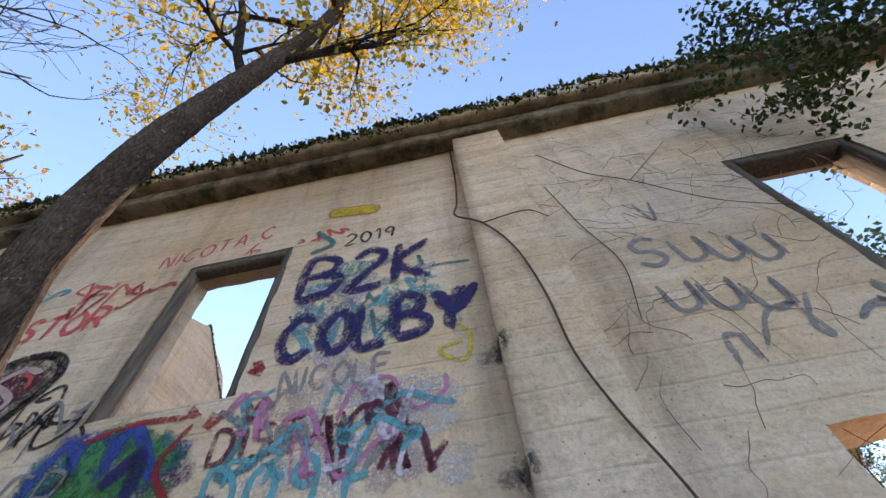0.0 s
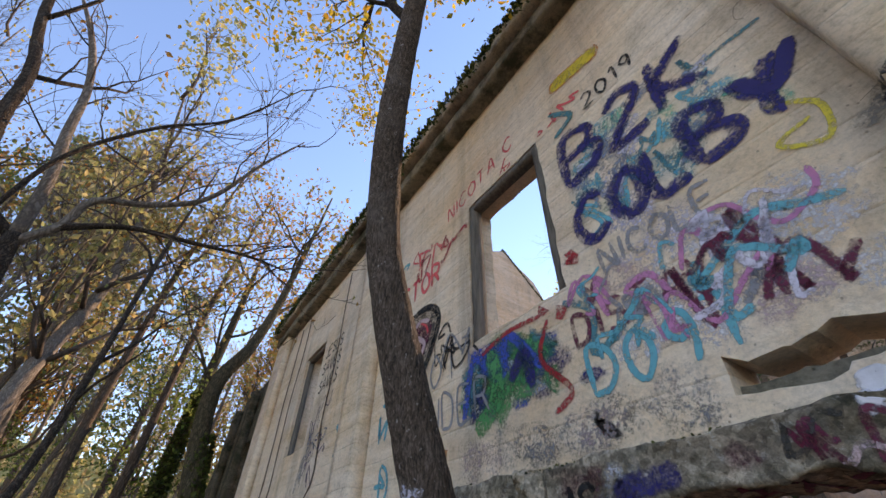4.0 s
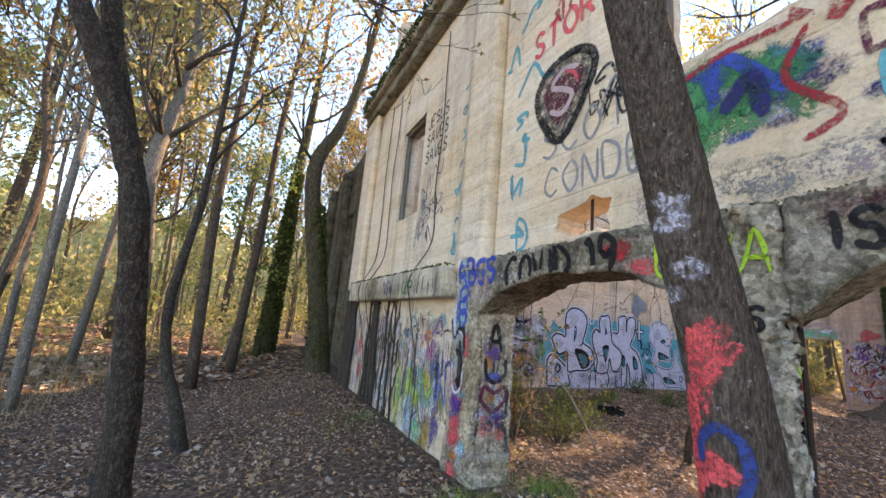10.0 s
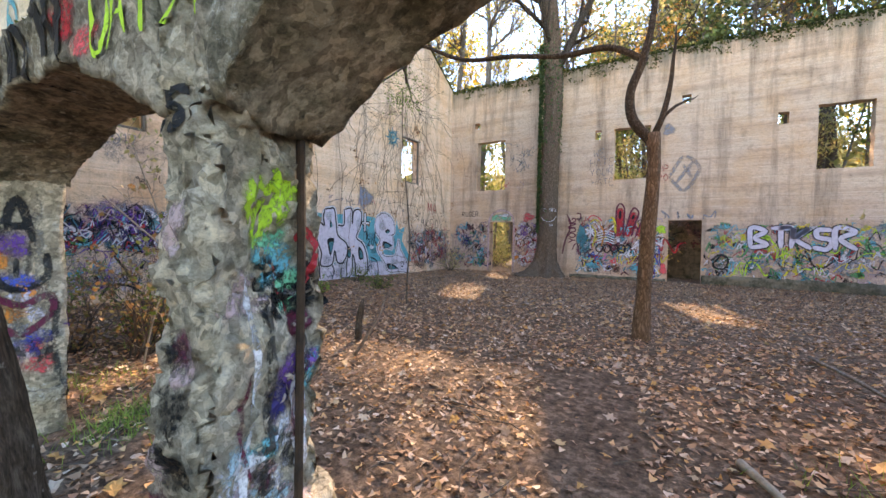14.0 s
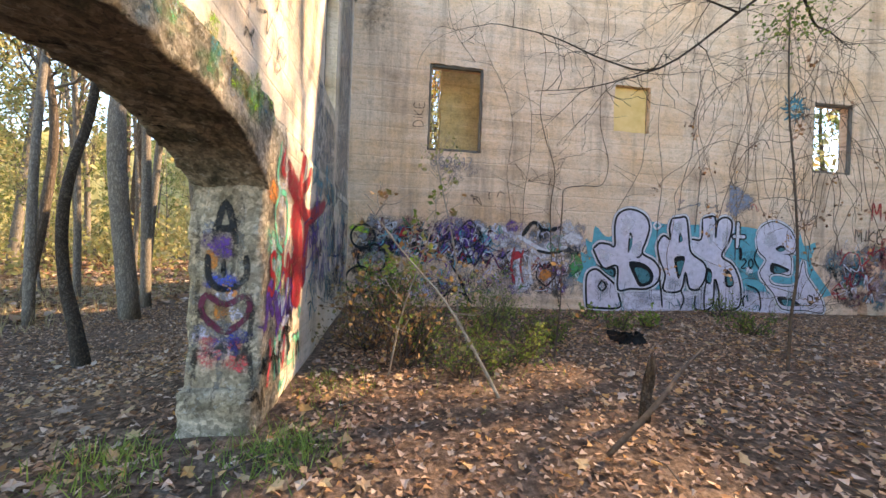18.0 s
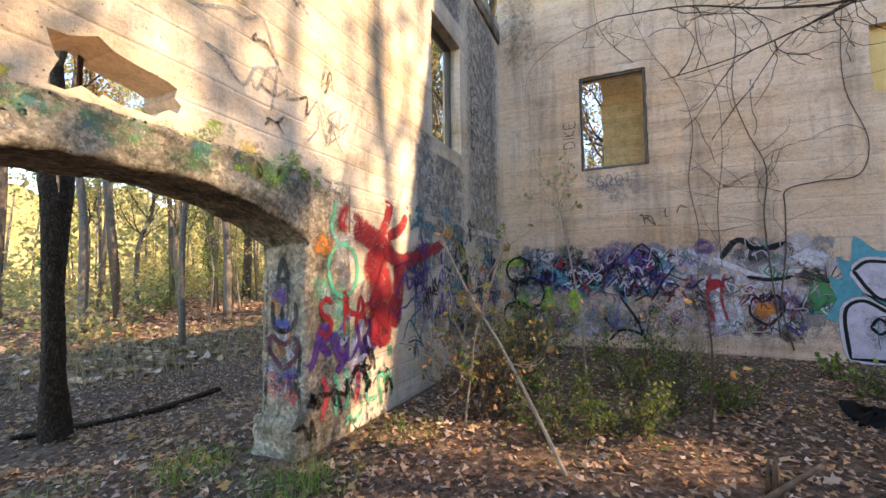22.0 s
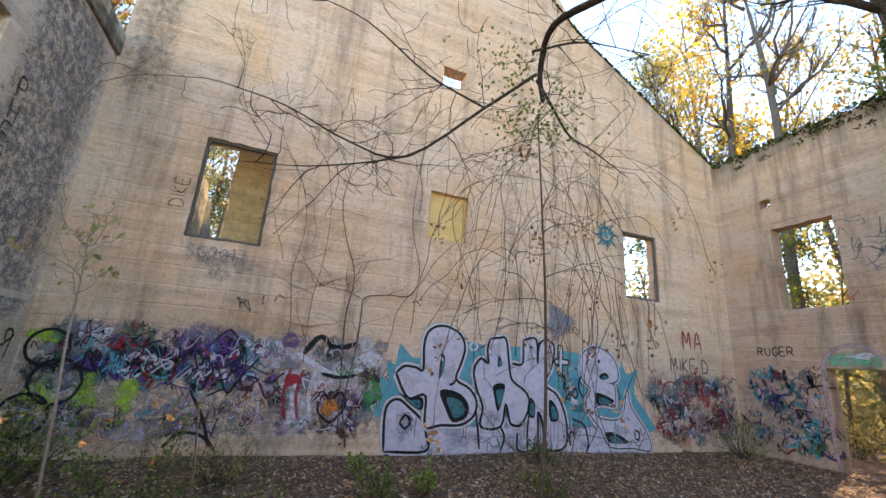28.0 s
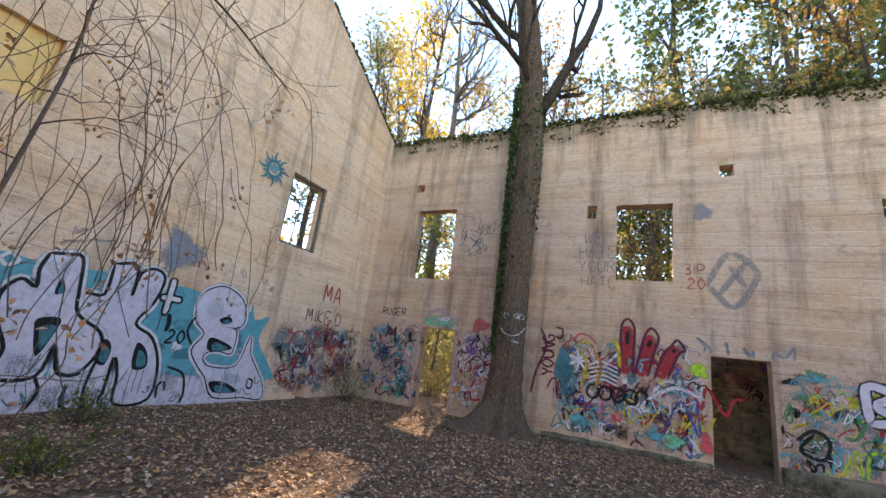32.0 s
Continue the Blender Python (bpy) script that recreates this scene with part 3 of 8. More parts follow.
for x0, x1 in ((-9.4, -8.62), (-3.98, -3.38), (1.16, 1.72), (6.1, 6.7)):
    lump_box("pilaster", x0, x1, -0.15, 0.02, 2.05, 6.2, M_WALL, wall_south, amp=0.006, cell=0.1)


def arch_band(x0, x1, spring, crown, top, skewed=0.0):
    def wave(x, y, z):
        f = (x - x0) / (x1 - x0)
        low = spring + (crown - spring) * (1 - abs(2 * f - 1) ** 2.4)
        g = (z - spring) / (top - spring)
        return x - skewed * (y + 0.13) * max(0.0, 1 - 2.5 * f), y, low + (top - low) * g
    return lump_box("arch", x0, x1, -0.135, 0.36, spring, top, M_ARCH, wall_south, "crumbling concrete arch with moss and paint", cell=0.035, amp=0.025, seed=2, wave=wave, crag=0.012)


arch_band(-3.45, -1.02, 1.60, 1.91, 2.16)
arch_band(-0.80, 1.2, 1.60, 1.98, 2.16, 0.36)
lump_box("pier", -3.98, -3.42, -0.125, 0.34, -0.3, 2.16, M_ROUGH, wall_south, amp=0.018, seed=3, cell=0.04, crag=0.008)
lump_box("pier_foot", -4.0, -3.34, -0.14, 0.33, -0.3, 0.26, M_ROUGH, wall_south, amp=0.03, seed=4)
skew = lambda x, y, z: (x - 0.36 * (y + 0.13), y, z)
lump_box("pier", -1.04, -0.80, -0.13, 0.36, -0.3, 2.16, M_ROUGH, wall_south, "crumbling pier with exposed aggregate", amp=0.042, freq=5, cell=0.02, seed=5, crag=0.026, wave=skew)
lump_box("pier_foot", -1.07, -0.70, -0.16, 0.40, -0.3, 0.42, M_ROUGH, wall_south, amp=0.04, seed=6, cell=0.03, crag=0.016, wave=skew)
lump_box("pier", 1.16, 1.8, -0.135, 0.36, -0.3, 2.16, M_ROUGH, wall_south, amp=0.02, seed=7)
slab("lower_wall", rect(1.8, -0.4, 12.0, 2.1), [], -0.1, 0.33, FRONT, M_WALL, wall_south, seed=8)
lump_box("cornice", -9.5, 7.2, -0.33, 0.34, 6.42, 6.62, M_LEDGE, wall_south, "overhanging concrete cornice lip under moss", cell=0.05, amp=0.022, freq=3.2, crag=0.016)
lump_box("cornice_bed", -9.5, 7.2, -0.2, 0.34, 6.2, 6.43, M_CORNICE, wall_south, "dark course below the cornice lip", cell=0.06, amp=0.016, freq=3.2, crag=0.012, seed=3)
lump_box("cornice", 7.2, 12.2, -0.32, 0.34, 6.2, 6.62, M_CORNICE, wall_south, "overhanging concrete cornice under moss", cell=0.14, amp=0.03, freq=2.5)

lump_box("slot_rubble", 0.14, 0.97, 0.06, 0.29, 2.2, 2.335, M_MOSSY, wall_south, "mossy rubble lying in a broken slot", cell=0.04, amp=0.02, seed=41, crag=0.01)
wall_west = tagged(new("wall_west"), "tall concrete gable wall with windows, vines and graffiti", "wall", kind="structure")
slab("gable", [(0.3, -0.4), (15.2, -0.4), (15.2, 7.8), (14.86, 7.85), (9.95, 10.75), (9.7, 11.2), (9.3, 11.8), (7.6, 12.8), (3.5, 11.0), (0.3, 9.2)],
     [rect(1.9, 3.28, 3.06, 5.1), rect(6.08, 4.0, 6.95, 5.04), rect(11.27, 3.4, 12.4, 5.1), rect(6.15, 7.68, 6.72, 8.18),
      [(12.75, -0.15), (13.05, -0.15), (13.02, 0.3), (12.78, 0.33)]],
     GX, GX - 0.32, GABLE, M_WALL_IN, wall_west, seed=11)
wall_north = tagged(new("wall_north"), "concrete wall with windows, doorways and painted lower band", "wall", kind="structure")
slab("back_wall", [(-9.04, -0.4), (-7.06, -0.4)] + [(-7.06, 2.04), (-6.05, 2.04), (-6.05, -0.4), (-0.48, -0.4), (-0.48, 2.06), (0.48, 2.06), (0.48, -0.4), (12.0, -0.4), (12.0, 7.72), (-9.04, 7.74)],
     [rect(-7.72, 3.37, -6.44, 5.42), rect(-7.88, 6.02, -7.62, 6.26), rect(-2.26, 3.52, -1.1, 5.34), rect(-2.92, 5.02, -2.70, 5.34), rect(-0.2, 5.92, 0.05, 6.18),
      rect(3.2, 3.5, 4.36, 5.34), rect(2.3, 4.9, 2.55, 5.25)],
     BY, BY + 0.32, FRONT, M_BACK, wall_north, seed=12)
lump_box("plinth", -3.7, -0.52, 14.74, 14.88, -0.2, 0.07, M_MOSSY, wall_north, "dark mossy plinth along the wall foot", cell=0.08, amp=0.03, seed=31)
lump_box("plinth", 0.5, 9.0, 14.72, 14.88, -0.2, 0.28, M_MOSSY, wall_north, "dark mossy plinth along the wall foot", cell=0.1, amp=0.03, seed=32)
wall_yard = tagged(new("wall_yard"), "low mossy painted wall behind the doorway", "wall", kind="structure")
slab("yard_wall", [(-1.6, -0.4), (1.5, -0.4), (1.5, 2.3), (0.6, 2.35), (-0.5, 2.3), (-1.6, 2.35)], [], 17.0, 17.25, FRONT, M_MOSSY, wall_yard, seed=33)
wall_east = tagged(new("wall_east"), "plain concrete end wall", "wall", kind="structure")
slab("end_wall", rect(0.3, -0.4, 15.2, 3.2), [], 12.0, 12.3, GABLE, M_WALL_IN, wall_east, seed=13)

# ---- the ruin beyond the gable ----
wall_annex = tagged(new("wall_annex"), "dark moss-grown ruined wall beyond the gable", "wall", kind="structure")
slab("annex_front", [(-19.0, -0.4), (-9.36, -0.4), (-9.36, 6.5), (-11.0, 6.6), (-13.0, 6.45), (-15.5, 6.6), (-17.5, 5.6), (-19.0, 4.2)], [rect(-13.2, 3.2, -12.3, 4.7)],
     0.35, 0.65, FRONT, M_MOSSY, wall_annex, jit=0.03, seed=21)
for x in (-10.6, -13.6, -16.2):
    lump_box("buttress", x, x + 0.5, 0.12, 0.36, -0.3, 6.3, M_MOSSY, wall_annex, amp=0.02, cell=0.12, seed=int(-x))
slab("inner_wall", [(2.28, -0.4), (9.2, -0.4), (9.0, 5.3), (7.6, 4.7), (6.0, 4.8), (4.1, 4.9), (3.6, 5.7), (2.8, 5.9), (2.27, 5.8)], [], -10.0, -10.3, GABLE, M_YWALL, wall_annex, jit=0.03, seed=22)

# ---- boarded opening, timber frames, iron bar ----
board = tagged(new("window_board"), "ochre board closing a small gable opening", "board")
lump_box("panel", GX - 0.15, GX - 0.11, 6.08, 6.95, 4.0, 5.04, M_OCHRE, board, cell=0.06, amp=0.008, seed=2)


def timber_frame(name, label, u0, v0, u1, v1, d0, d1, place_box, sill=True, w=0.055):
    f = tagged(new(name), label, "window frame")
    bars = [("jamb", u0, u0 + w, v0, v1), ("jamb", u1 - w, u1, v0, v1), ("lintel", u0 + w, u1 - w, v1 - w, v1)]
    if sill:
        bars.append(("sill", u0 + w, u1 - w, v0, v0 + w))
    for i, (n, a, b, c, d) in enumerate(bars):
        x0, x1, y0, y1 = place_box(a, b, d0, d1)
        lump_box(n, x0, x1, y0, y1, c, d, M_WOOD, f, cell=0.08, amp=0.004, seed=i)
    return f


ON_FRONT = lambda a, b, d0, d1: (a, b, d0, d1)
ON_GABLE = lambda a, b, d0, d1: (d0, d1, a, b)
timber_frame("window_frame", "weathered grey timber window frame in a tall opening", -1.53, 3.2, -0.5, 4.79, 0.01, 0.12, ON_FRONT, False, 0.075)
timber_frame("window_frame", "dark weathered timber frame behind the evergreen bough", 3.4, 3.2, 4.45, 4.75, 0.01, 0.2, ON_FRONT, False, 0.09)
timber_frame("window_frame", "thin weathered timber frame in a wall opening", -6.82, 3.21, -5.78, 4.97, 0.05, 0.14, ON_FRONT, False)
timber_frame("window_frame", "weathered timber frame in the gable window", 1.9, 3.28, 3.06, 5.1, GX - 0.1, GX - 0.03, ON_GABLE)
timber_frame("window_frame", "old timber frame in the far gable window", 11.27, 3.4, 12.4, 5.1, GX - 0.1, GX - 0.03, ON_GABLE)
v, f = tube([(-0.90, 0.225, 0.25), (-0.905, 0.23, 0.9), (-0.91, 0.235, 1.3), (-0.92, 0.235, 1.6)], [0.014] * 4, 8, 0.15)
tagged(mesh_ob("iron_bar", v, f, M_IRON), "rusty reinforcing bar laid bare on the pier", "iron bar")
v, f = tube([(-2.1, 0.05, 2.2), (-2.1, 0.05, 2.52)], [0.012] * 2, 6)
tagged(mesh_ob("iron_bar", v, f, M_IRON), "upright iron bar in a small wall opening", "iron bar")

# ---- trees ----


def limb_line(p, d, length, rng, up=0.15, wob=0.25, n=6):
    pts, p, d = [Vector(p)], Vector(p), Vector(d).normalized()
    for _ in range(n):
        d = (d + Vector((rng.gauss(0, wob), rng.gauss(0, wob), rng.gauss(0, wob) + up))).normalized()
        p = p + d * (length / n)
        pts.append(p)
    return pts


def branches(pile, tips, p, d, length, r, rng, depth, kids=5, up=0.12, wob=0.22, sides=(6, 4, 3, 3), spread=0.9, level=0):
    """A limb with its twigs, level by level; tips gathers the ends for leaves."""
    pts = limb_line(p, d, length, rng, up, wob)
    n = len(pts) - 1
    pile.add(*tube(pts, [max(0.003, r * (1 - 0.8 * i / n)) for i in range(n + 1)], sides[min(level, 3)]))
    if depth == 0:
        tips += pts[2:]
        return
    for k in range(kids):
        i = rng.randint(1, n)
        dd = (pts[i] - pts[i - 1]).normalized()
        side = Vector((rng.gauss(0, 1), rng.gauss(0, 1), rng.gauss(0, 0.8))).normalized()
        branches(pile, tips, pts[i], dd + side * spread, length * rng.uniform(0.4, 0.65), r * (1 - 0.7 * i / n) * 0.6, rng, depth - 1, kids, up, wob, sides, spread, level + 1)


def make_tree(name, label, trunk_pts, radii, bark_mat, limbs, seed, leaf=None, leaves=0, leaf_size=0.09, depth=2, kids=5, spread=0.9, sides=14, rough=0.12, twig=None, cat="tree", up=0.12, scatter=0.25, ridge=None):
    rng = random.Random(seed)
    base = Vector(trunk_pts[0])
    root = tagged(new(name), label, cat)
    line = smooth_line(trunk_pts, ridge[0] if ridge else 5)
    k = len(line) - 1
    rr = [np.interp(i / k * (len(radii) - 1), range(len(radii)), radii) for i in range(k + 1)]
    v, f = ridged_tube(line, rr, sides, seed, *ridge[1:]) if ridge else tube(line, rr, sides, rough, seed)
    mesh_ob("trunk", v, f, bark_mat, root, smooth=True)
    tips = []
    for start, d, ln, r in limbs:
        pl = Pile()
        branches(pl, tips, start, d, ln, r, rng, depth, kids, up, 0.2, spread=spread)
        pl.make("limb", twig or bark_mat, root, smooth=True)
    if leaf and leaves:
        cr = Pile()
        for _ in range(leaves):
            p = rng.choice(tips) + Vector((rng.gauss(0, scatter), rng.gauss(0, scatter), rng.gauss(0, scatter)))
            cr.leaf(p, leaf_size * rng.uniform(0.6, 1.3), rng)
        cr.make("crown", leaf, root)
    return root


def proto(kind, seed):
    rng = random.Random(seed)
    if kind == "pine":
        h = rng.uniform(17, 22)
        tr = [(0, 0, -0.3), (0.1, 0.05, h * 0.35), (rng.uniform(-.4, .4), rng.uniform(-.4, .4), h * 0.7), (rng.uniform(-.5, .5), 0.2, h)]
        limbs = []
        for i in range(30):
            z = h * rng.uniform(0.38, 0.98)
            a = rng.uniform(0, 6.28)
            limbs.append(((0.1, 0.1, z), (math.cos(a), math.sin(a), 0.15), (h - z) * 0.32 + 1.0, 0.05))
        return make_tree("pine_tree", "tall straight pine with a high green crown", tr, [0.26, 0.21, 0.15, 0.04], M_BARK_PINE, limbs, seed, M_PINE, 3900, 0.18, 1, 6, 0.8, 8, 0.06, scatter=0.26)
    if kind in ("bare", "twiggy"):
        h = rng.uniform(11, 16)
        tr = [(0, 0, -0.3), (rng.uniform(-.2, .2), rng.uniform(-.2, .2), h * 0.3), (rng.uniform(-.7, .7), rng.uniform(-.7, .7), h * 0.6), (rng.uniform(-1, 1), rng.uniform(-1, 1), h)]
        limbs = []
        for i in range(13):
            t = rng.uniform(0.32, 0.97)
            p = Vector(tr[0]).lerp(Vector(tr[3]), t) if t > 0.8 else Vector(tr[1]).lerp(Vector(tr[2]), (t - 0.3) / 0.3) if t < 0.6 else Vector(tr[2]).lerp(Vector(tr[3]), (t - 0.6) / 0.4)
            a = rng.uniform(0, 6.28)
            limbs.append((p, (math.cos(a), math.sin(a), rng.uniform(0.5, 1.2)), rng.uniform(2.0, 3.8) * (1.25 - t * 0.5), 0.05))
        leaf, lab = rng.choice([(M_ORANGE, "slender tree with sparse orange leaves"), (M_YELLOW, "slender tree with thin yellow foliage"), (M_UNDER, "slender tree with yellow-green leaves")])
        return make_tree("woodland_tree", lab, tr, [0.17, 0.13, 0.10, 0.02], rng.choice([M_BARK_PALE, M_BARK_PINE, M_BARK_PALE]), limbs, seed, leaf, 3300 if kind == "bare" else 300, 0.10, 2, 5 if kind == "bare" else 7, 0.8, 8, 0.1, M_TWIG if rng.random() < 0.4 else M_BARK_PALE, up=0.2, scatter=0.26)
    if kind == "thin":
        h = rng.uniform(5, 9)
        tr = [(0, 0, -0.2), (rng.uniform(-.3, .3), rng.uniform(-.3, .3), h * 0.4), (rng.uniform(-.8, .8), rng.uniform(-.8, .8), h)]
        limbs = []
        for i in range(12):
            t = rng.uniform(0.3, 0.98)
            p = Vector(tr[0]).lerp(Vector(tr[1]), t / 0.4) if t < 0.4 else Vector(tr[1]).lerp(Vector(tr[2]), (t - 0.4) / 0.6)
            a = rng.uniform(0, 6.28)
            limbs.append((p, (math.cos(a), math.sin(a), rng.uniform(0.2, 0.8)), rng.uniform(1.0, 1.8), 0.02))
        return make_tree("young_tree", "thin young tree with yellow-green leaves", tr, [0.06, 0.045, 0.01], M_BARK_PALE, limbs, seed, rng.choice([M_UNDER, M_GREEN, M_UNDER]), 1600, 0.085, 1, 6, 0.9, 6, 0.1, M_TWIG, scatter=0.18)


def shrub(name, label, seed, height, spread, leaf, n, size, stems=9, wood=None, cat="shrub"):
    rng = random.Random(seed)
    root = tagged(new(name), label, cat)
    pl, tips = Pile(), []
    for _ in range(stems):
        a = rng.uniform(0, 6.28)
        branches(pl, tips, (rng.gauss(0, 0.06), rng.gauss(0, 0.06), -0.05), (math.cos(a) * spread, math.sin(a) * spread, 1), height * rng.uniform(0.6, 1.1), 0.008 + height * 0.004, rng, 1, 5, 0.1, 0.25, (4, 3, 3, 3))
    pl.make("stem", wood or M_TWIG, root, smooth=True)["kind"] = "stuff"
    cr = Pile()
    for _ in range(n):
        p = rng.choice(tips) + Vector((rng.gauss(0, 0.06), rng.gauss(0, 0.06), rng.gauss(0, 0.06))) * height
        if p.z > 0.03:
            cr.leaf(p, size * rng.uniform(0.6, 1.3), rng)
    cr.make("leaves", leaf, root)
    return root


# the painted tree before the arches
FG = [(-0.86, -0.47, -0.2), (-0.80, -0.51, 0.35), (-0.77, -0.55, 0.86), (-0.79, -0.64, 1.4), (-0.82, -0.79, 1.9), (-0.82, -0.96, 2.4), (-0.84, -1.15, 3.1), (-0.78, -1.24, 3.5), (-0.60, -1.35, 4.0), (-0.42, -1.41, 4.6), (-0.15, -1.48, 5.2), (0.15, -1.58, 6.1), (0.6, -1.9, 7.6), (0.9, -2.1, 9.0)]
fg_tree = make_tree("leaning_tree", "leaning grey-barked tree with red, blue and green paint", FG, [0.26, 0.18, 0.142, 0.124, 0.114, 0.107, 0.10, 0.10, 0.092, 0.084, 0.074, 0.06, 0.036, 0.015], M_BARK,
                    [((-0.30, -1.45, 4.9), (-0.3, -0.6, 1), 2.6, 0.045), ((-0.15, -1.48, 5.2), (0.9, 0.3, 1), 2.4, 0.04), ((0.15, -1.58, 6.1), (-1, -0.1, 0.7), 2.8, 0.04), ((0.2, -1.6, 6.3), (0.5, -1, 0.8), 2.6, 0.04),
                     ((0.4, -1.8, 7.0), (1, 0.4, 0.7), 2.4, 0.035), ((0.5, -1.85, 7.3), (-0.7, 0.7, 0.8), 2.4, 0.035), ((0.6, -1.9, 7.6), (-0.5, -0.9, 0.8), 2.3, 0.03), ((0.8, -2.0, 8.4), (0.6, 0.4, 1), 2, 0.03)],
                    41, M_YELLOW, 13000, 0.05, 2, 7, 0.85, 96, 0.16, M_BARK_DARK, scatter=0.2, ridge=(26, 0.009, 26, 0.06, 0.9))
# dark twin-stemmed tree
dark = make_tree("dark_tree", "dark-barked tree forking low into curved limbs, the sunlit ones coloured paler", [(-3.22, -2.72, -0.55), (-3.2, -2.81, 0.3), (-3.2, -2.84, 0.8), (-3.2, -2.95, 1.56), (-3.2, -3.05, 2.15), (-3.2, -3.28, 2.75), (-3.2, -3.72, 3.67), (-3.2, -4.16, 4.8), (-3.2, -4.36, 5.64), (-3.2, -4.78, 6.7), (-3.1, -5.3, 8.6)], [0.15, 0.098, 0.09, 0.082, 0.078, 0.074, 0.066, 0.06, 0.053, 0.045, 0.015], M_BARK_DARK,
          [((-3.2, -4.24, 4.92), (0, -0.75, 0.62), 2.6, 0.035), ((-3.2, -4.36, 5.6), (-0.6, 0.5, 0.9), 2.0, 0.03), ((-3.2, -4.7, 6.5), (0.3, 0.8, 0.8), 2.0, 0.03), ((-3.2, -3.05, 2.15), (-0.5, -1.0, 0.25), 1.8, 0.018)],
          42, M_ORANGE, 90, 0.06, 2, 4, 0.8, 48, 0.14, M_BARK_DARK, ridge=(16, 0.014, 30, 0.08, 0.8))


def dark_fork():
    """The second stem and its limbs, leaving the dark trunk at knee height."""
    rng = random.Random(43)
    twigs_up, tips = Pile(), []
    # The two sunlit limbs take pale bark, so the sunlight is in their colour.
    for pts, rr, m in (([(-3.22, -2.88, 0.9), (-3.3, -3.02, 1.7), (-3.4, -3.2, 2.54), (-3.4, -3.42, 3.24), (-3.4, -3.58, 3.95)], (0.05, 0.06, 0.066, 0.068, 0.066), M_BARK_DARK),
                       ([(-3.4, -3.56, 3.9), (-3.4, -4.12, 4.34), (-3.4, -4.72, 4.76), (-3.4, -5.24, 5.15), (-3.4, -5.9, 5.6)], (0.045, 0.042, 0.036, 0.028, 0.015), M_BARK_DARK),
                       ([(-3.4, -3.57, 3.9), (-3.4, -3.67, 4.58), (-3.4, -3.85, 5.23), (-3.4, -4.03, 5.99), (-3.4, -4.38, 6.78), (-3.4, -4.9, 7.6)], (0.058, 0.054, 0.05, 0.042, 0.035, 0.015), M_BARK_PALE),
                       ([(-3.4, -3.55, 3.88), (-3.4, -3.36, 4.17), (-3.4, -3.28, 4.55), (-3.4, -2.84, 4.75), (-3.4, -2.41, 5.13), (-3.4, -2.06, 6.0), (-3.4, -1.68, 6.8)], (0.045, 0.042, 0.038, 0.032, 0.028, 0.02, 0.01), M_BARK_PALE),
                       ([(-3.4, -3.36, 4.15), (-3.4, -2.92, 4.38), (-3.4, -2.33, 4.46), (-3.4, -1.76, 4.53), (-3.4, -1.3, 4.5)], (0.035, 0.028, 0.022, 0.016, 0.008), M_BARK_DARK),
                       ([(-3.2, -3.76, 3.8), (-3.2, -3.64, 4.78), (-3.2, -3.19, 5.65), (-3.2, -2.6, 6.34), (-3.2, -2.01, 7.7)], (0.02, 0.022, 0.02, 0.016, 0.008), M_BARK_DARK)):
        line = smooth_line(pts, 5)
        n = len(line) - 1
        v, f = tube(line, [np.interp(i / n * (len(rr) - 1), range(len(rr)), rr) for i in range(n + 1)], 10, 0.12, len(pts))
        mesh_ob("limb", v, f, m, dark, smooth=True)
        if rr[-1] > 0.06:
            continue
        for _ in range(9):
            i = rng.randint(n // 3, n)
            d = (line[i] - line[i - 1]).normalized()
            branches(twigs_up, tips, line[i], d + Vector((rng.gauss(0, 0.6), rng.gauss(0, 0.7), rng.gauss(0.1, 0.5))), rng.uniform(0.7, 1.7), 0.011, rng, 2, 3, 0.05, 0.2, (5, 4, 3, 3), 0.7)
    twigs_up.make("fine_branching", M_TWIG, dark, smooth=True)["kind"] = "stuff"
    lv = Pile()
    for _ in range(160):
        lv.leaf(rng.choice(tips), 0.05 * rng.uniform(0.6, 1.2), rng)
    lv.make("leaves", M_ORANGE, dark)


dark_fork()
for i, (pts, rr) in enumerate((([(-11, -3.1, -0.7), (-11, -3.28, 3.55), (-11, -3.23, 6.0), (-11, -3.1, 9.0), (-11, -2.7, 13)], [0.14, 0.105, 0.09, 0.07, 0.02]), ([(-11.2, -4.6, -0.7), (-11.2, -4.72, 3.66), (-11.2, -4.85, 6.1), (-11.2, -4.96, 8), (-11, -5.3, 12)], [0.12, 0.095, 0.08, 0.06, 0.02]),
                               ([(-11, -7.1, -0.7), (-11, -6.61, 2.5), (-11, -6.6, 4.24), (-11, -7.0, 6.3), (-11, -7.2, 10)], [0.12, 0.095, 0.08, 0.06, 0.02]), ([(-14, -6.2, -0.7), (-14, -5.9, 4), (-14.1, -5.6, 8), (-14, -5.0, 14)], [0.12, 0.1, 0.08, 0.02]), ([(-13, -2.4, -0.7), (-13, -2.2, 4), (-13.1, -2.1, 8), (-13, -1.6, 14)], [0.14, 0.11, 0.09, 0.02]))):
    top, low = Vector(pts[-1]), Vector(pts[2])
    make_tree("slender_tree", "slender sunlit tree with fine bare branching and orange leaves", pts, rr, (M_BARK_PINE, M_BARK_PALE)[i % 2],
              [(low.lerp(top, 0.05 + 0.1 * k), (math.cos(k * 2.4 + i), math.sin(k * 2.4 + i), 0.9), 2.8 - 0.15 * k, 0.035) for k in range(9)], 440 + i, M_ORANGE, 900, 0.08, 2, 5, 0.8, 9, 0.12, M_BARK_PALE, scatter=0.2, up=0.15)
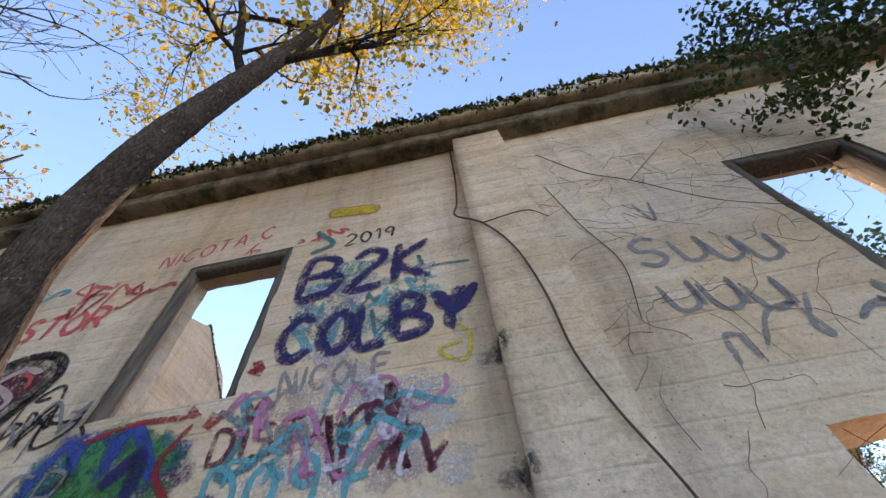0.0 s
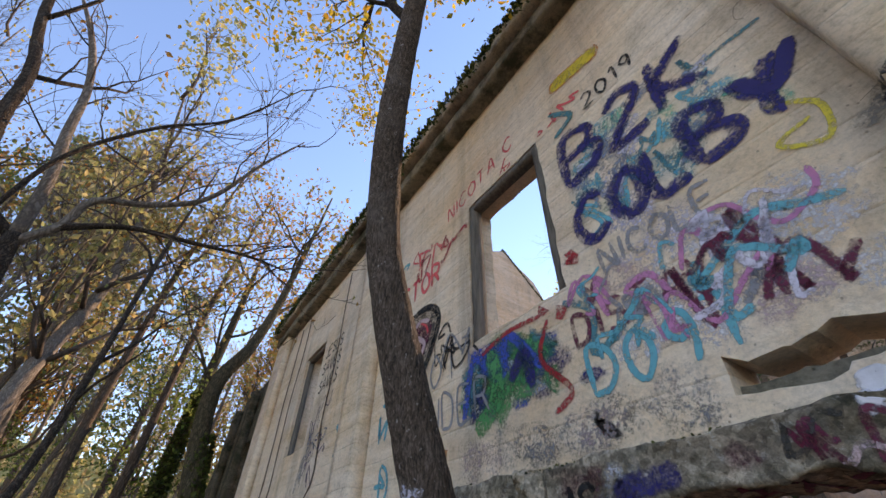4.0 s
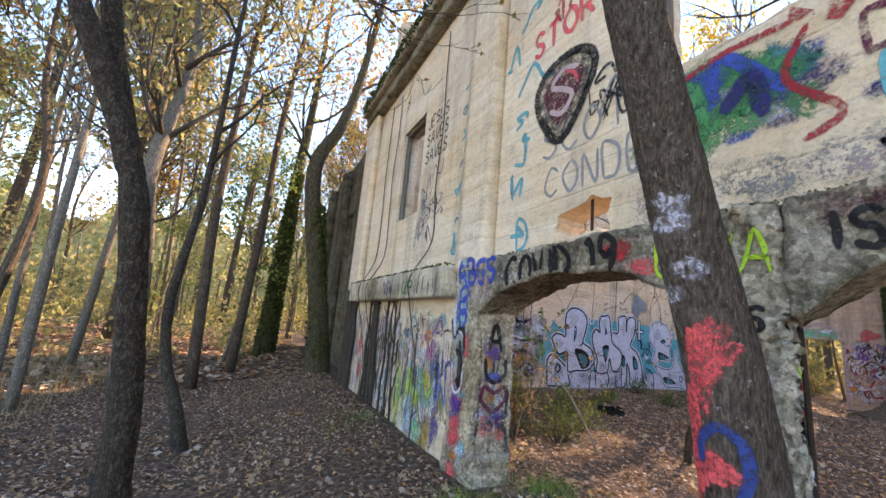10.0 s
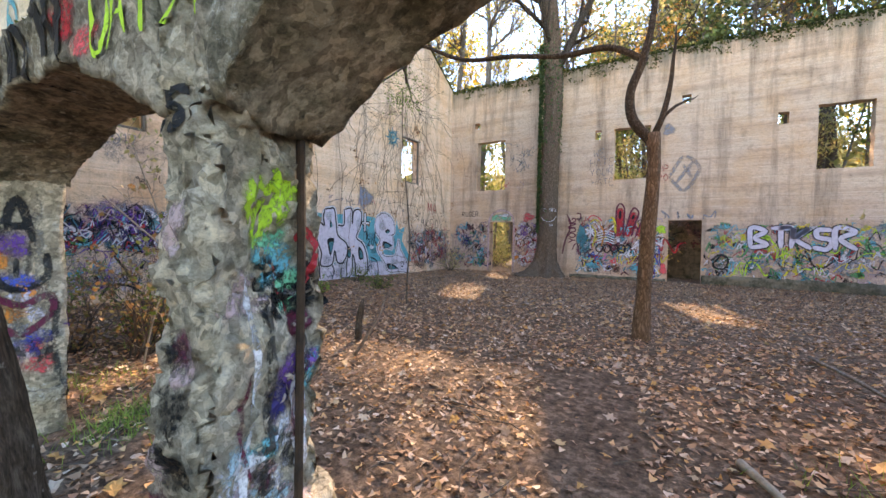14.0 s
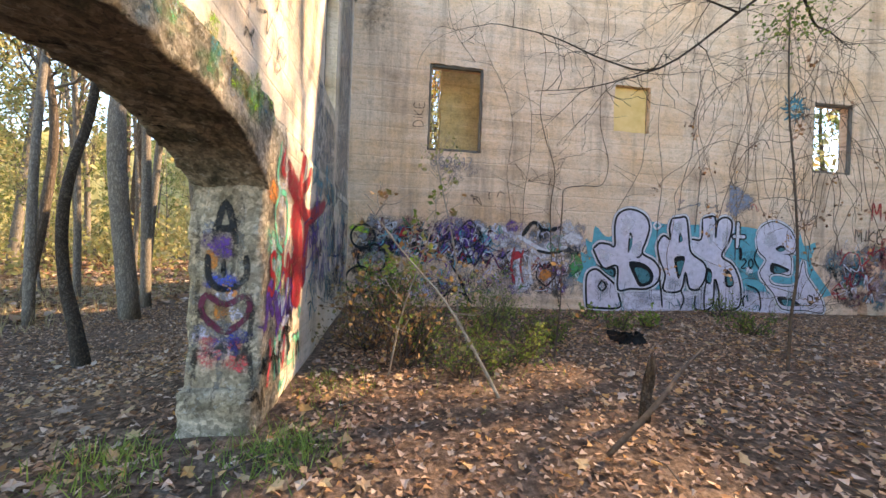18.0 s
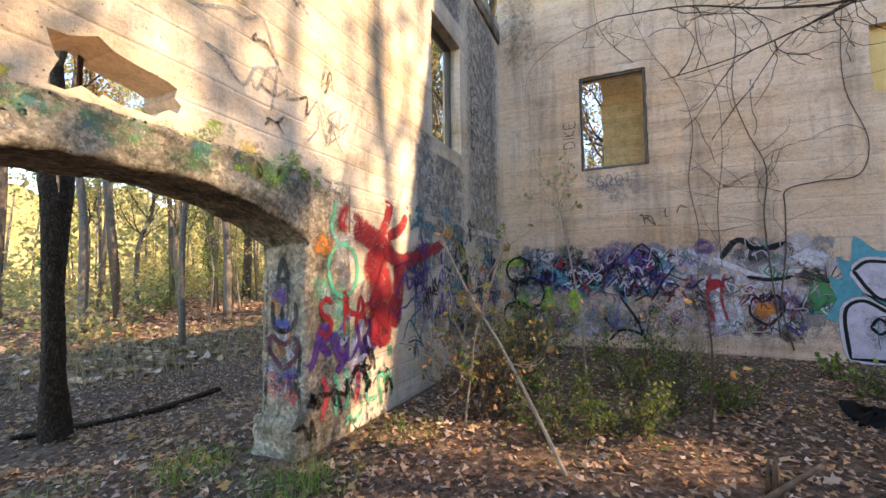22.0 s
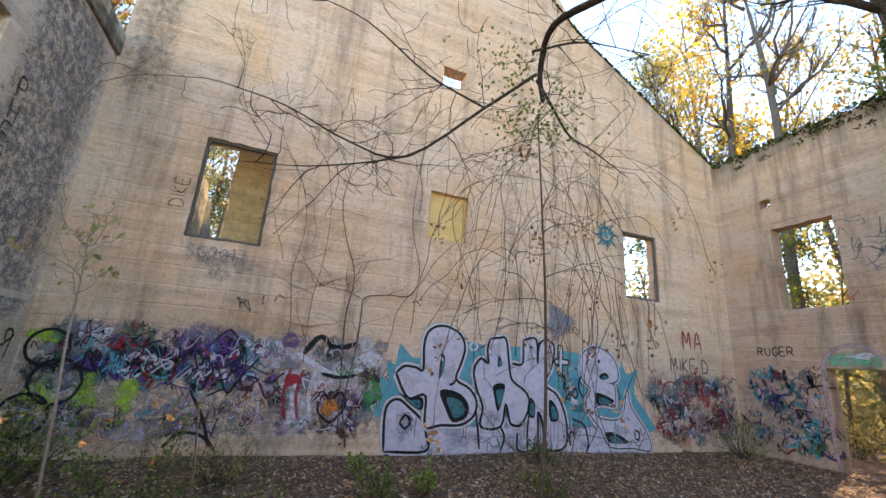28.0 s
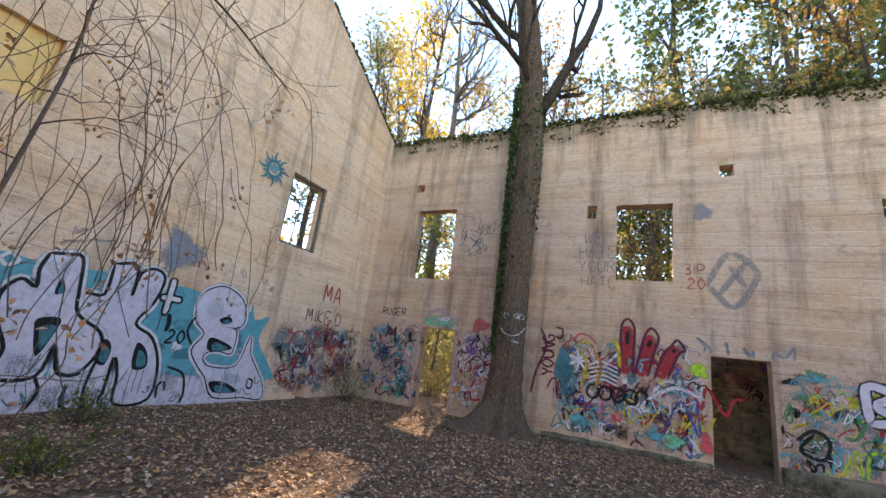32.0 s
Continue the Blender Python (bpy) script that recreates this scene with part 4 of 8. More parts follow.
make_tree("bent_tree", "thin crooked tree with dark bark", [(-6.38, -2.67, -0.75), (-6.45, -2.85, 0.0), (-6.6, -3.1, 0.6), (-6.69, -3.22, 1.36), (-6.75, -3.17, 2.1), (-7.0, -3.12, 3.0), (-7.1, -3.1, 4.2), (-7.1, -3.1, 6.5), (-7.1, -3.0, 9)], [0.12, 0.078, 0.07, 0.068, 0.062, 0.058, 0.05, 0.038, 0.015], M_BARK_DARK,
          [((-7.1, -3.1, 4.2), (-0.4, 0.5, 0.9), 2.6, 0.035), ((-7.1, -3.1, 6), (0.5, -0.5, 0.9), 2.4, 0.03), ((-7.05, -3.1, 3.6), (0.5, 0.6, 0.5), 2.0, 0.025)], 44, M_ORANGE, 80, 0.07, 2, 4, 0.8, 10, 0.12)
make_tree("mossy_tree", "tall dark trunk green with moss", [(-16.6, -1.4, -0.6), (-16.6, -1.36, 2.55), (-16.6, -1.21, 6.87), (-16.6, -1.02, 10.1), (-16.6, -0.9, 16)], [0.42, 0.25, 0.2, 0.15, 0.04], M_BARK_MOSS,
          [((-16.6, -1.1, 8), (0.6, -0.6, 0.8), 4, 0.07), ((-16.6, -1.0, 10), (-0.8, 0.4, 0.8), 4, 0.07), ((-16.6, -1.05, 9.2), (0.3, 0.9, 0.7), 4, 0.06), ((-16.6, -1.0, 11.5), (0.6, 0.5, 0.8), 4, 0.06), ((-16.6, -1.0, 12), (-0.3, -0.9, 0.7), 4, 0.06)], 45, M_ORANGE, 1800, 0.12, 2, 5, scatter=0.35)
make_tree("leaning_oak", "grey leaning tree against the ruin corner", [(-10.9, -0.35, -0.2), (-10.75, -0.5, 1.2), (-10.7, -0.78, 2.6), (-10.7, -1.18, 5.2), (-10.7, -0.66, 6.6), (-10.7, -0.25, 8.5), (-10.5, 0.3, 13)], [0.36, 0.25, 0.22, 0.2, 0.15, 0.11, 0.03], M_BARK_MOSS,
          [((-10.7, -1.15, 5.3), (0.1, -0.6, 1), 3.4, 0.05), ((-10.7, -0.45, 7.6), (-0.6, 0.5, 0.9), 3, 0.05), ((-10.7, -0.2, 9), (0.5, -0.5, 1), 3, 0.05), ((-10.6, 0, 10), (-0.2, -0.9, 0.8), 3, 0.05)], 46, M_ORANGE, 800, 0.11, 2, 5)


def wall_creepers():
    """Thick dead creeper stems rooted at the wall's foot and ending below the ledge."""
    rng = random.Random(311)
    for x, r in ((-9.25, 0.05), (-8.95, 0.055), (-8.82, 0.06), (-8.68, 0.045), (-7.5, 0.022), (-7.25, 0.03), (-7.0, 0.04), (-6.84, 0.028), (-6.7, 0.03), (-6.45, 0.016), (-6.05, 0.013), (-5.75, 0.012)):
        root = tagged(new("wall_creeper"), "dead creeper stem clinging to the pale infill wall", "creeper", "creepers on the infill wall")
        pts, u = [], x + rng.gauss(0, 0.05)
        for k in range(9):
            pts.append((u, -0.075 - r * 0.8, -0.5 + k * 0.285))
            u += rng.gauss(0, 0.045)
        line = smooth_line(pts, 4)
        v, f = tube(line, [r * (1.35 - 0.55 * i / len(line)) for i in range(len(line))], 8, 0.3, int(-x * 100))
        mesh_ob("stem", v, f, M_VINE_DARK, root, smooth=True)
        fine = Pile()
        for _ in range(12):
            p = line[rng.randint(2, len(line) - 1)].copy()
            run = [p]
            for k in range(rng.randint(4, 8)):
                p = p + Vector((rng.gauss(0, 0.05), 0, rng.uniform(-0.05, 0.16)))
                p.y, p.z = -0.07 - rng.uniform(0.0, 0.02), min(p.z, 1.74)
                run.append(p.copy())
            fine.add(*tube(run, [0.012 * (1 - 0.7 * k / len(run)) for k in range(len(run))], 4))
        fine.make("root_fringe", M_VINE_DARK, root, smooth=True)["kind"] = "stuff"


wall_creepers()


def moss_coat(tree, foot, top, r0, r1, side, n, seed, leaf):
    """Ivy and moss clinging to part of a trunk."""
    rng = random.Random(seed)
    pile = Pile()
    lo, hi = Vector(foot), Vector(top)
    for _ in range(n):
        t = rng.random() ** 1.3
        a = side + rng.gauss(0, 1.0)
        r = (r0 + (r1 - r0) * t) * rng.uniform(0.98, 1.22)
        pile.leaf(lo.lerp(hi, t) + Vector((math.cos(a) * r, math.sin(a) * r, rng.gauss(0, 0.05))), rng.uniform(0.05, 0.1), rng)
    pile.make("moss", leaf, scene.objects[tree], "green moss and ivy on the bark")["kind"] = "stuff"


moss_coat("mossy_tree", (-16.6, -1.4, -0.3), (-16.6, -1.21, 6.9), 0.33, 0.21, 0.2, 5200, 451, M_MOSSLEAF)
moss_coat("leaning_oak", (-10.78, -0.45, 0.4), (-10.7, -1.0, 4.2), 0.24, 0.21, 1.3, 1800, 452, M_MOSSLEAF)
# inside
make_tree("ivy_tree", "big brown tree with ivy growing against the back wall", [(-4.45, 14.0, -0.2), (-4.43, 14.05, 0.1), (-4.41, 14.12, 0.55), (-4.4, 14.16, 1.3), (-4.38, 14.2, 3.5), (-4.3, 14.2, 6.2), (-4.35, 14.2, 8.0), (-4.6, 14.2, 10.5), (-5.1, 14.2, 13.3), (-5.6, 14.2, 16.0), (-5.4, 14.2, 20.0)], [0.95, 0.64, 0.42, 0.36, 0.33, 0.315, 0.30, 0.29, 0.22, 0.16, 0.05], M_BARK_IVY,
          [((-4.2, 14.2, 7.6), (0.55, 0.05, 1), 5.5, 0.17), ((-4.55, 14.2, 10.0), (-1, -0.15, 0.35), 4.2, 0.12), ((-4.5, 14.2, 9.0), (-0.7, -0.9, 0.8), 4.5, 0.09), ((-4.4, 14.1, 8.4), (0.2, -1, 0.7), 4.5, 0.09), ((-4.6, 14.2, 11), (0.6, -0.6, 0.8), 4, 0.08), ((-4.7, 14.2, 12), (-0.6, 0.6, 0.9), 4, 0.08),
           ((-5.0, 14.2, 13.0), (-0.8, 0.1, 1), 6.5, 0.11), ((-5.3, 14.2, 14.4), (-0.95, 0.2, 0.55), 5.0, 0.08), ((-5.5, 14.2, 15.6), (-0.5, -0.4, 1), 5.0, 0.08), ((-5.3, 14.2, 14.0), (0.8, 0.2, 0.9), 5.0, 0.08), ((-5.5, 14.2, 17.5), (-0.7, 0.3, 1), 4.0, 0.06), ((-5.0, 14.2, 12.4), (-1, 0.3, 0.15), 4.0, 0.06)],
          47, None, 0, 0.1, 2, 5, 0.8, 80, 0.14, M_BARK_DARK, ridge=(18, 0.06, 11, 0.30, 1.5))
make_tree("crooked_tree", "slim crooked tree forking at head height with a long limb", [(-0.38, 5.45, -0.15), (-0.36, 5.45, 0.5), (-0.33, 5.42, 1.4), (-0.28, 5.4, 2.2), (-0.30, 5.4, 2.75)], [0.13, 0.10, 0.095, 0.085, 0.09], M_BARK_IVY,
          [((-0.30, 5.4, 2.7), (0.55, 0.1, 1), 1.6, 0.05)], 48, None, 0, 0.1, 1, 3, 0.7, 14, 0.12, M_BARK_DARK)
fork = scene.objects["crooked_tree"]
for pts, rr in (([(-0.31, 5.4, 2.65), (-0.55, 5.42, 2.95), (-0.60, 5.44, 3.35), (-0.45, 5.45, 3.8), (-0.35, 5.5, 4.4), (-0.3, 5.6, 5.6)], [0.075, 0.07, 0.06, 0.055, 0.04, 0.02]),
                ([(-0.42, 5.45, 3.75), (-0.9, 5.48, 4.05), (-1.6, 5.52, 4.1), (-2.4, 5.6, 4.3), (-3.4, 5.7, 4.5), (-4.4, 5.75, 5.0), (-4.78, 5.85, 4.75), (-4.8, 5.9, 4.4)], [0.05, 0.045, 0.042, 0.04, 0.036, 0.034, 0.03, 0.026])):
    line = smooth_line(pts, 5)
    v, f = tube(line, [np.interp(i / (len(line) - 1) * (len(rr) - 1), range(len(rr)), rr) for i in range(len(line))], 10, 0.1)
    mesh_ob("limb", v, f, M_BARK_DARK, fork, smooth=True)


def hanging():
    """Bare twigs spread from the end of the long limb across the gable."""
    rng = random.Random(77)
    tips, pl = [], Pile()
    for pts, r in (([(-4.85, 5.85, 4.7), (-4.9, 6.1, 4.45), (-5.1, 6.5, 4.3), (-5.5, 7.2, 4.5), (-6.1, 8.2, 4.75), (-6.4, 8.75, 4.85)], 0.02),
                   ([(-4.78, 5.8, 4.7), (-5.0, 5.3, 4.25), (-5.45, 4.6, 3.7), (-5.7, 4.0, 3.85), (-5.9, 3.3, 4.2), (-6.1, 2.6, 4.4)], 0.02),
                   ([(-5.45, 4.6, 3.7), (-5.5, 4.2, 3.55), (-5.6, 3.6, 3.4), (-5.7, 3.0, 3.35)], 0.012), ([(-5.0, 5.3, 4.25), (-5.2, 4.7, 4.6), (-5.3, 4.0, 5.1), (-5.4, 3.4, 5.3)], 0.014),
                   ([(-4.7, 5.7, 4.9), (-4.7, 6.4, 5.3), (-4.6, 7.3, 5.4)], 0.016)):
        line = smooth_line(pts, 4)
        n = len(line)
        pl.add(*tube(line, [r * (1 - 0.75 * i / n) for i in range(n)], 5))
        for k in range(11):
            i = rng.randint(1, n - 1)
            branches(pl, tips, line[i], (rng.gauss(0, 0.7), rng.gauss(0, 1), rng.gauss(0, 0.6)), rng.uniform(0.5, 1.1), 0.006, rng, 1, 4, 0.0, 0.25, (4, 3, 3, 3))
    pl.make("fine_branching", M_BARK_DARK, fork, smooth=True)["kind"] = "stuff"
    lv = Pile()
    for _ in range(480):
        lv.leaf(rng.choice([Vector((-4.75, 5.5, 4.7)), Vector((-4.75, 6.0, 4.2)), Vector((-4.7, 5.6, 4.0))]) + Vector((rng.gauss(0, 0.15), rng.gauss(0, 0.22), rng.gauss(0, 0.2))), 0.03, rng)
    lv.make("leaves", M_GREEN, fork)


hanging()


def tangle():
    """Thin stem before the gable with drooping dead creepers."""
    rng = random.Random(78)
    root = tagged(new("creeper_tangle"), "dead creepers drooping over a thin stem with withered leaves", "creeper")
    line = smooth_line([(-4.6, 5.75, -0.1), (-4.58, 5.74, 0.6), (-4.55, 5.76, 1.2), (-4.75, 5.9, 2.2), (-4.95, 6.0, 3.2), (-4.9, 5.9, 4.3)], 4)
    v, f = tube(line, [0.019 - 0.011 * i / len(line) for i in range(len(line))], 7, 0.1)
    mesh_ob("stem", v, f, M_TWIG, root, smooth=True)
    pl, dead = Pile(), Pile()
    for _ in range(80):
        p = Vector((-5.0 + rng.gauss(0, 0.2), 6.1 + rng.gauss(0, 0.4), rng.uniform(2.3, 4.4)))
        d = Vector((rng.gauss(0, 0.5), rng.gauss(0, 1), rng.gauss(0, 0.5)))
        pts = [p]
        for k in range(rng.randint(6, 15)):
            d = (d + Vector((rng.gauss(0, 0.16), rng.gauss(0, 0.2), rng.gauss(-0.34, 0.22)))).normalized()
            p = p + d * rng.uniform(0.1, 0.22)
            if p.z < 0.6:
                break
            pts.append(p)
        if len(pts) < 4:
            continue
        line2 = smooth_line(pts, 3)
        r = rng.uniform(0.002, 0.0045)
        pl.add(*tube(line2, [r] * len(line2), 3))
        if rng.random() < 0.45:
            for _ in range(9):
                dead.leaf(pts[-1] + Vector((rng.gauss(0, 0.04), rng.gauss(0, 0.04), rng.gauss(0, 0.05))), 0.032, rng)
    for _ in range(16):
        a = line[rng.randint(3, len(line) - 1)]
        branches(pl, [], a, (rng.gauss(0, 1), rng.gauss(0, 1), 0.3), rng.uniform(0.4, 1.0), 0.006, rng, 1, 3, 0, 0.3, (4, 3, 3, 3))
    pl.make("drooping_growth", M_VINE, root, smooth=True)["kind"] = "stuff"
    dead.make("withered_leaves", M_LITTER, root)


tangle()


def wall_vines():
    rng = random.Random(5)
    mains = [[(4.95, 0.1), (4.93, 0.8), (4.9, 1.6), (4.95, 2.3), (5.05, 2.62), (5.5, 2.72), (5.85, 2.78), (5.9, 3.3), (5.75, 4.1), (5.7, 5.0), (5.8, 6.2), (5.6, 7.4)],
             [(4.85, 0.3), (4.8, 1.2), (4.75, 2.2), (4.7, 3.0), (4.5, 3.7), (4.35, 4.4), (4.4, 5.4), (4.2, 6.5)],
             [(3.7, 0.9), (3.75, 2.0), (3.7, 2.9), (3.8, 3.8), (3.6, 4.6), (3.2, 5.3), (2.9, 6.0), (2.6, 7.0)],
             [(4.1, 1.4), (4.15, 2.4), (4.05, 3.2), (4.1, 4.2), (3.9, 5.2), (3.85, 6.4)], [(2.8, 5.2), (2.5, 5.8), (2.3, 6.4), (2.2, 7.2)],
             [(7.3, 0.5), (7.25, 1.8), (7.35, 3.0), (7.2, 4.2), (7.4, 5.5), (7.3, 7)], [(9.2, 1.2), (9.3, 2.4), (9.15, 3.6), (9.3, 4.6)], [(8.2, 1.8), (8.3, 3.2), (8.1, 4.4), (8.3, 6.0), (8.1, 7.2)],
             [(10.9, 1.9), (11.0, 2.6), (10.9, 3.3), (11.05, 4.1)], [(4.95, 2.6), (4.6, 2.7), (4.2, 2.75)], [(6.3, 2.2), (6.6, 3.0), (6.9, 3.6), (6.8, 5.6), (7.0, 6.8)]]
    for k, m in enumerate(mains):
        root = tagged(new("wall_vine"), "dead vine climbing the concrete gable", "vine", group="vines on the gable")
        line = smooth_line([(GX + 0.025 + 0.012 * rng.random(), y + rng.gauss(0, 0.06), z) for y, z in m], 5)
        n = len(line)
        r0 = 0.012 if k < 2 else 0.0065
        v, f = tube(line, [r0 * (1 - 0.6 * i / n) for i in range(n)], 6, 0.15)
        mesh_ob("stem", v, f, M_VINE, root, smooth=True)
        pl = Pile()
        for _ in range(9):
            i = rng.randint(2, n - 1)
            pts = [line[i]]
            d = Vector((0, rng.choice((-1, 1)) * rng.uniform(0.3, 1), rng.uniform(0.2, 1)))
            for _ in range(5):
                d = d + Vector((0, rng.gauss(0, 0.3), rng.gauss(0, 0.2)))
                q = pts[-1] + d.normalized() * rng.uniform(0.08, 0.2)
                q.x = GX + 0.015
                pts.append(q)
            pl.add(*tube(pts, [0.005, 0.0045, 0.004, 0.0035, 0.003, 0.002], 3))
        pl.make("tendril_growth", M_VINE, root, smooth=True)["kind"] = "stuff"
    root = tagged(new("wall_vine"), "bare vine running down a pilaster and outer wall", "vine")
    for pts, r in (([(1.12, -0.03, 6.15), (1.11, -0.03, 5.4), (1.08, -0.1, 4.8), (1.05, -0.19, 4.45), (1.25, -0.18, 4.28), (1.42, -0.18, 3.9), (1.5, -0.18, 3.4), (1.52, -0.18, 2.95), (1.6, -0.18, 2.6), (1.75, -0.19, 2.1), (1.8, -0.2, 1.4), (1.82, -0.2, 0)], 0.010),
                   ([(1.25, -0.18, 4.28), (1.6, -0.17, 4.35), (1.75, -0.17, 4.2)], 0.006), ([(2.0, -0.02, 5.6), (2.3, -0.03, 5.0), (2.6, -0.03, 4.7), (3.0, -0.03, 4.2), (3.4, -0.05, 3.9)], 0.005),
                   ([(2.6, -0.03, 4.7), (2.9, -0.03, 5.0), (3.2, -0.03, 5.3)], 0.004), ([(1.9, -0.02, 4.9), (2.0, -0.02, 4.2), (2.1, -0.02, 3.7), (2.0, -0.02, 3.2)], 0.005)):
        line = smooth_line(pts, 6)
        n = len(line)
        v, f = tube(line, [r * (1 - 0.4 * i / n) for i in range(n)], 6, 0.15)
        mesh_ob("stem", v, f, M_VINE, root, smooth=True)
    pl = Pile()
    for _ in range(130):
        x, z = rng.uniform(1.2, 4.5), rng.uniform(2.4, 5.9)
        pts = [Vector((x, -0.015, z))]
        d = Vector((rng.gauss(0, 1), 0, rng.gauss(0, 1)))
        for _ in range(5):
            d = d + Vector((rng.gauss(0, 0.6), 0, rng.gauss(0, 0.6)))
            pts.append(pts[-1] + d.normalized() * rng.uniform(0.05, 0.12))
        line = smooth_line(pts, 3)
        pl.add(*tube(line, [0.0024 - 0.0014 * i / len(line) for i in range(len(line))], 3))
    pl.make("tendril_growth", M_VINE, root, smooth=True)["kind"] = "stuff"
    root = tagged(new("wall_vine"), "thin vines on the outer wall beside the ledge", "vine")
    for x in (-7.7, -7.2, -5.0):
        line = smooth_line([(x + rng.gauss(0, 0.05), -0.03, z) for z in (6.0, 5.2, 4.3, 3.4, 2.6)] + [(x, -0.3, 2.05), (x + 0.05, -0.3, 1.75), (x, -0.09, 0.8), (x, -0.09, -0.1)], 4)
        v, f = tube(line, [0.009] * len(line), 5, 0.2)
        mesh_ob("stem", v, f, M_VINE, root, smooth=True)


wall_vines()

ivy = Pile()
rng_i = random.Random(9)
for _ in range(2400):
    z = rng_i.uniform(1.6, 8.5)
    a = rng_i.gauss(math.pi * 1.02, 0.5)
    r = 0.36 + rng_i.uniform(0, 0.08)
    ivy.leaf(Vector((-4.36 + r * math.cos(a), 14.18 - abs(r * math.sin(a)) * (1 if rng_i.random() < 0.8 else -1), z)), 0.075, rng_i)
for _ in range(700):
    z = rng_i.uniform(4.5, 9.5)
    a = rng_i.uniform(0, 6.28)
    ivy.leaf(Vector((-4.33 + 0.36 * math.cos(a), 14.18 + 0.36 * math.sin(a), z)), 0.07, rng_i)
tagged(ivy.make("ivy", M_IVY), "dark green ivy clinging to the big tree", "ivy")

# shrubs and saplings in the gable corner
for i, (x, y, h, sp, lf, n, s, lab) in enumerate(((-5.3, 1.5, 0.75, 0.8, M_GREEN, 420, 0.035, "low green shrub among dead leaves"), (-4.9, 2.5, 0.55, 1.0, M_GREEN, 420, 0.035, "low green shrub among dead leaves"), (-6.4, 2.6, 0.8, 0.8, M_GREEN, 420, 0.04, "low green shrub by the gable wall"), (-5.6, 1.0, 0.9, 0.9, M_DRY, 260, 0.05, "dry shrub with withered orange leaves"), (-4.5, 2.0, 0.6, 1.1, M_GREEN, 130, 0.035, "bright green shrub among dead leaves"), (-5.6, 2.9, 0.55, 1.2, M_GREEN, 130, 0.035, "bright green shrub among dead leaves"), (-7.6, 3.2, 0.6, 1.0, M_UNDER, 260, 0.04, "yellow-green shrub by the gable wall"),
                                                 (-4.75, 1.3, 1.0, 0.7, M_DRY, 190, 0.05, "dry shrub with withered orange leaves"), (-6.0, 3.6, 0.5, 1.1, M_GREEN, 320, 0.035, "low green shrub among dead leaves"), (-7.4, 1.2, 1.0, 0.6, M_GREEN, 350, 0.05, "green shrub in the wall corner"),
                                                 (-6.7, 5.0, 0.35, 1.2, M_GREEN, 220, 0.035, "small green plants at the wall foot"), (-8.3, 8.2, 0.5, 0.9, M_GREEN, 200, 0.04, "small green plants at the wall foot"), (-8.2, 13.6, 0.9, 0.7, M_UNDER, 260, 0.05, "yellow-green shrub in the far corner"), (2.6, 3.6, 0.9, 0.9, M_GREEN, 300, 0.045, "green shrub beside a fallen branch"), (-6.5, 7.2, 0.45, 1.1, M_GREEN, 220, 0.04, "small green plants among leaves"))):
    sb = shrub("shrub", lab, 200 + i, h, sp, lf, int(n * 2.3), s * 0.66, 13)
    sb.location = (x, y, ground_z(x, y))
for i, (x, y, h, n) in enumerate(((-7.0, 5.7, 0.35, 120), (-7.6, 4.9, 0.35, 110), (-8.4, 1.1, 1.0, 260))):
    sb = shrub("shrub", "bright yellow-green sprigs among the dead leaves", 260 + i, h, 0.7, M_GRASS, n, 0.045, 6)
    sb.location = (x, y, ground_z(x, y))


def sapling(pts, r, seed, label, leaf=M_GREEN, n=60, size=0.045, wood=None):
    rng = random.Random(seed)
    root = tagged(new("sapling"), label, "sapling")
    line = smooth_line(pts, 4)
    k = len(line)
    v, f = tube(line, [r * (1 - 0.6 * i / k) for i in range(k)], 7, 0.1)
    mesh_ob("stem", v, f, wood or M_SAPLING, root, smooth=True)
    pl, tips, lv = Pile(), [], Pile()
    for _ in range(11):
        i = rng.randint(k // 4, k - 1)
        branches(pl, tips, line[i], (rng.gauss(0, 1), rng.gauss(0, 1), 0.6), rng.uniform(0.2, 0.55), r * 0.35, rng, 1, 3, 0.05, 0.25, (4, 3, 3, 3))
    pl.make("fine_branching", wood or M_SAPLING, root, smooth=True)["kind"] = "stuff"
    for _ in range(n):
        lv.leaf(rng.choice(tips) + Vector((rng.gauss(0, 0.03), rng.gauss(0, 0.03), rng.gauss(0, 0.03))), size * rng.uniform(0.7, 1.3), rng)
    lv.make("leaves", leaf, root)


sapling([(-3.95, 2.2, -0.1), (-4.02, 1.95, 0.35), (-4.12, 1.68, 0.78), (-4.4, 1.3, 1.2), (-4.7, 0.95, 1.65)], 0.016, 301, "pale sapling leaning across the corner", M_DRY, 50)
sapling([(-4.5, 1.2, -0.1), (-4.45, 1.3, 0.5), (-4.35, 1.4, 0.9), (-4.4, 1.6, 1.5)], 0.011, 302, "thin pale sapling with few leaves", M_GREEN, 50)
sapling([(-6.0, 2.15, -0.1), (-5.92, 2.1, 0.9), (-6.0, 2.0, 1.5), (-6.2, 1.88, 2.1), (-6.3, 1.8, 2.5)], 0.014, 303, "upright pale sapling with yellow leaves", M_UNDER, 70)
sapling([(-5.2, 3.2, -0.1), (-5.2, 3.25, 0.6), (-5.1, 3.2, 1.2)], 0.012, 304, "thin grey sapling before the gable", M_DRY, 20, wood=M_TWIG)
line = smooth_line([(-3.45, 3.17, -0.12), (-3.43, 3.17, 0.1), (-3.42, 3.18, 0.28), (-3.38, 3.17, 0.42)], 4)
v, f = tube(line, [0.05 - 0.018 * i / len(line) for i in range(len(line))], 9, 0.3, 5)
stake = tagged(new("broken_stem"), "short dark broken stem standing in the leaves", "stump")
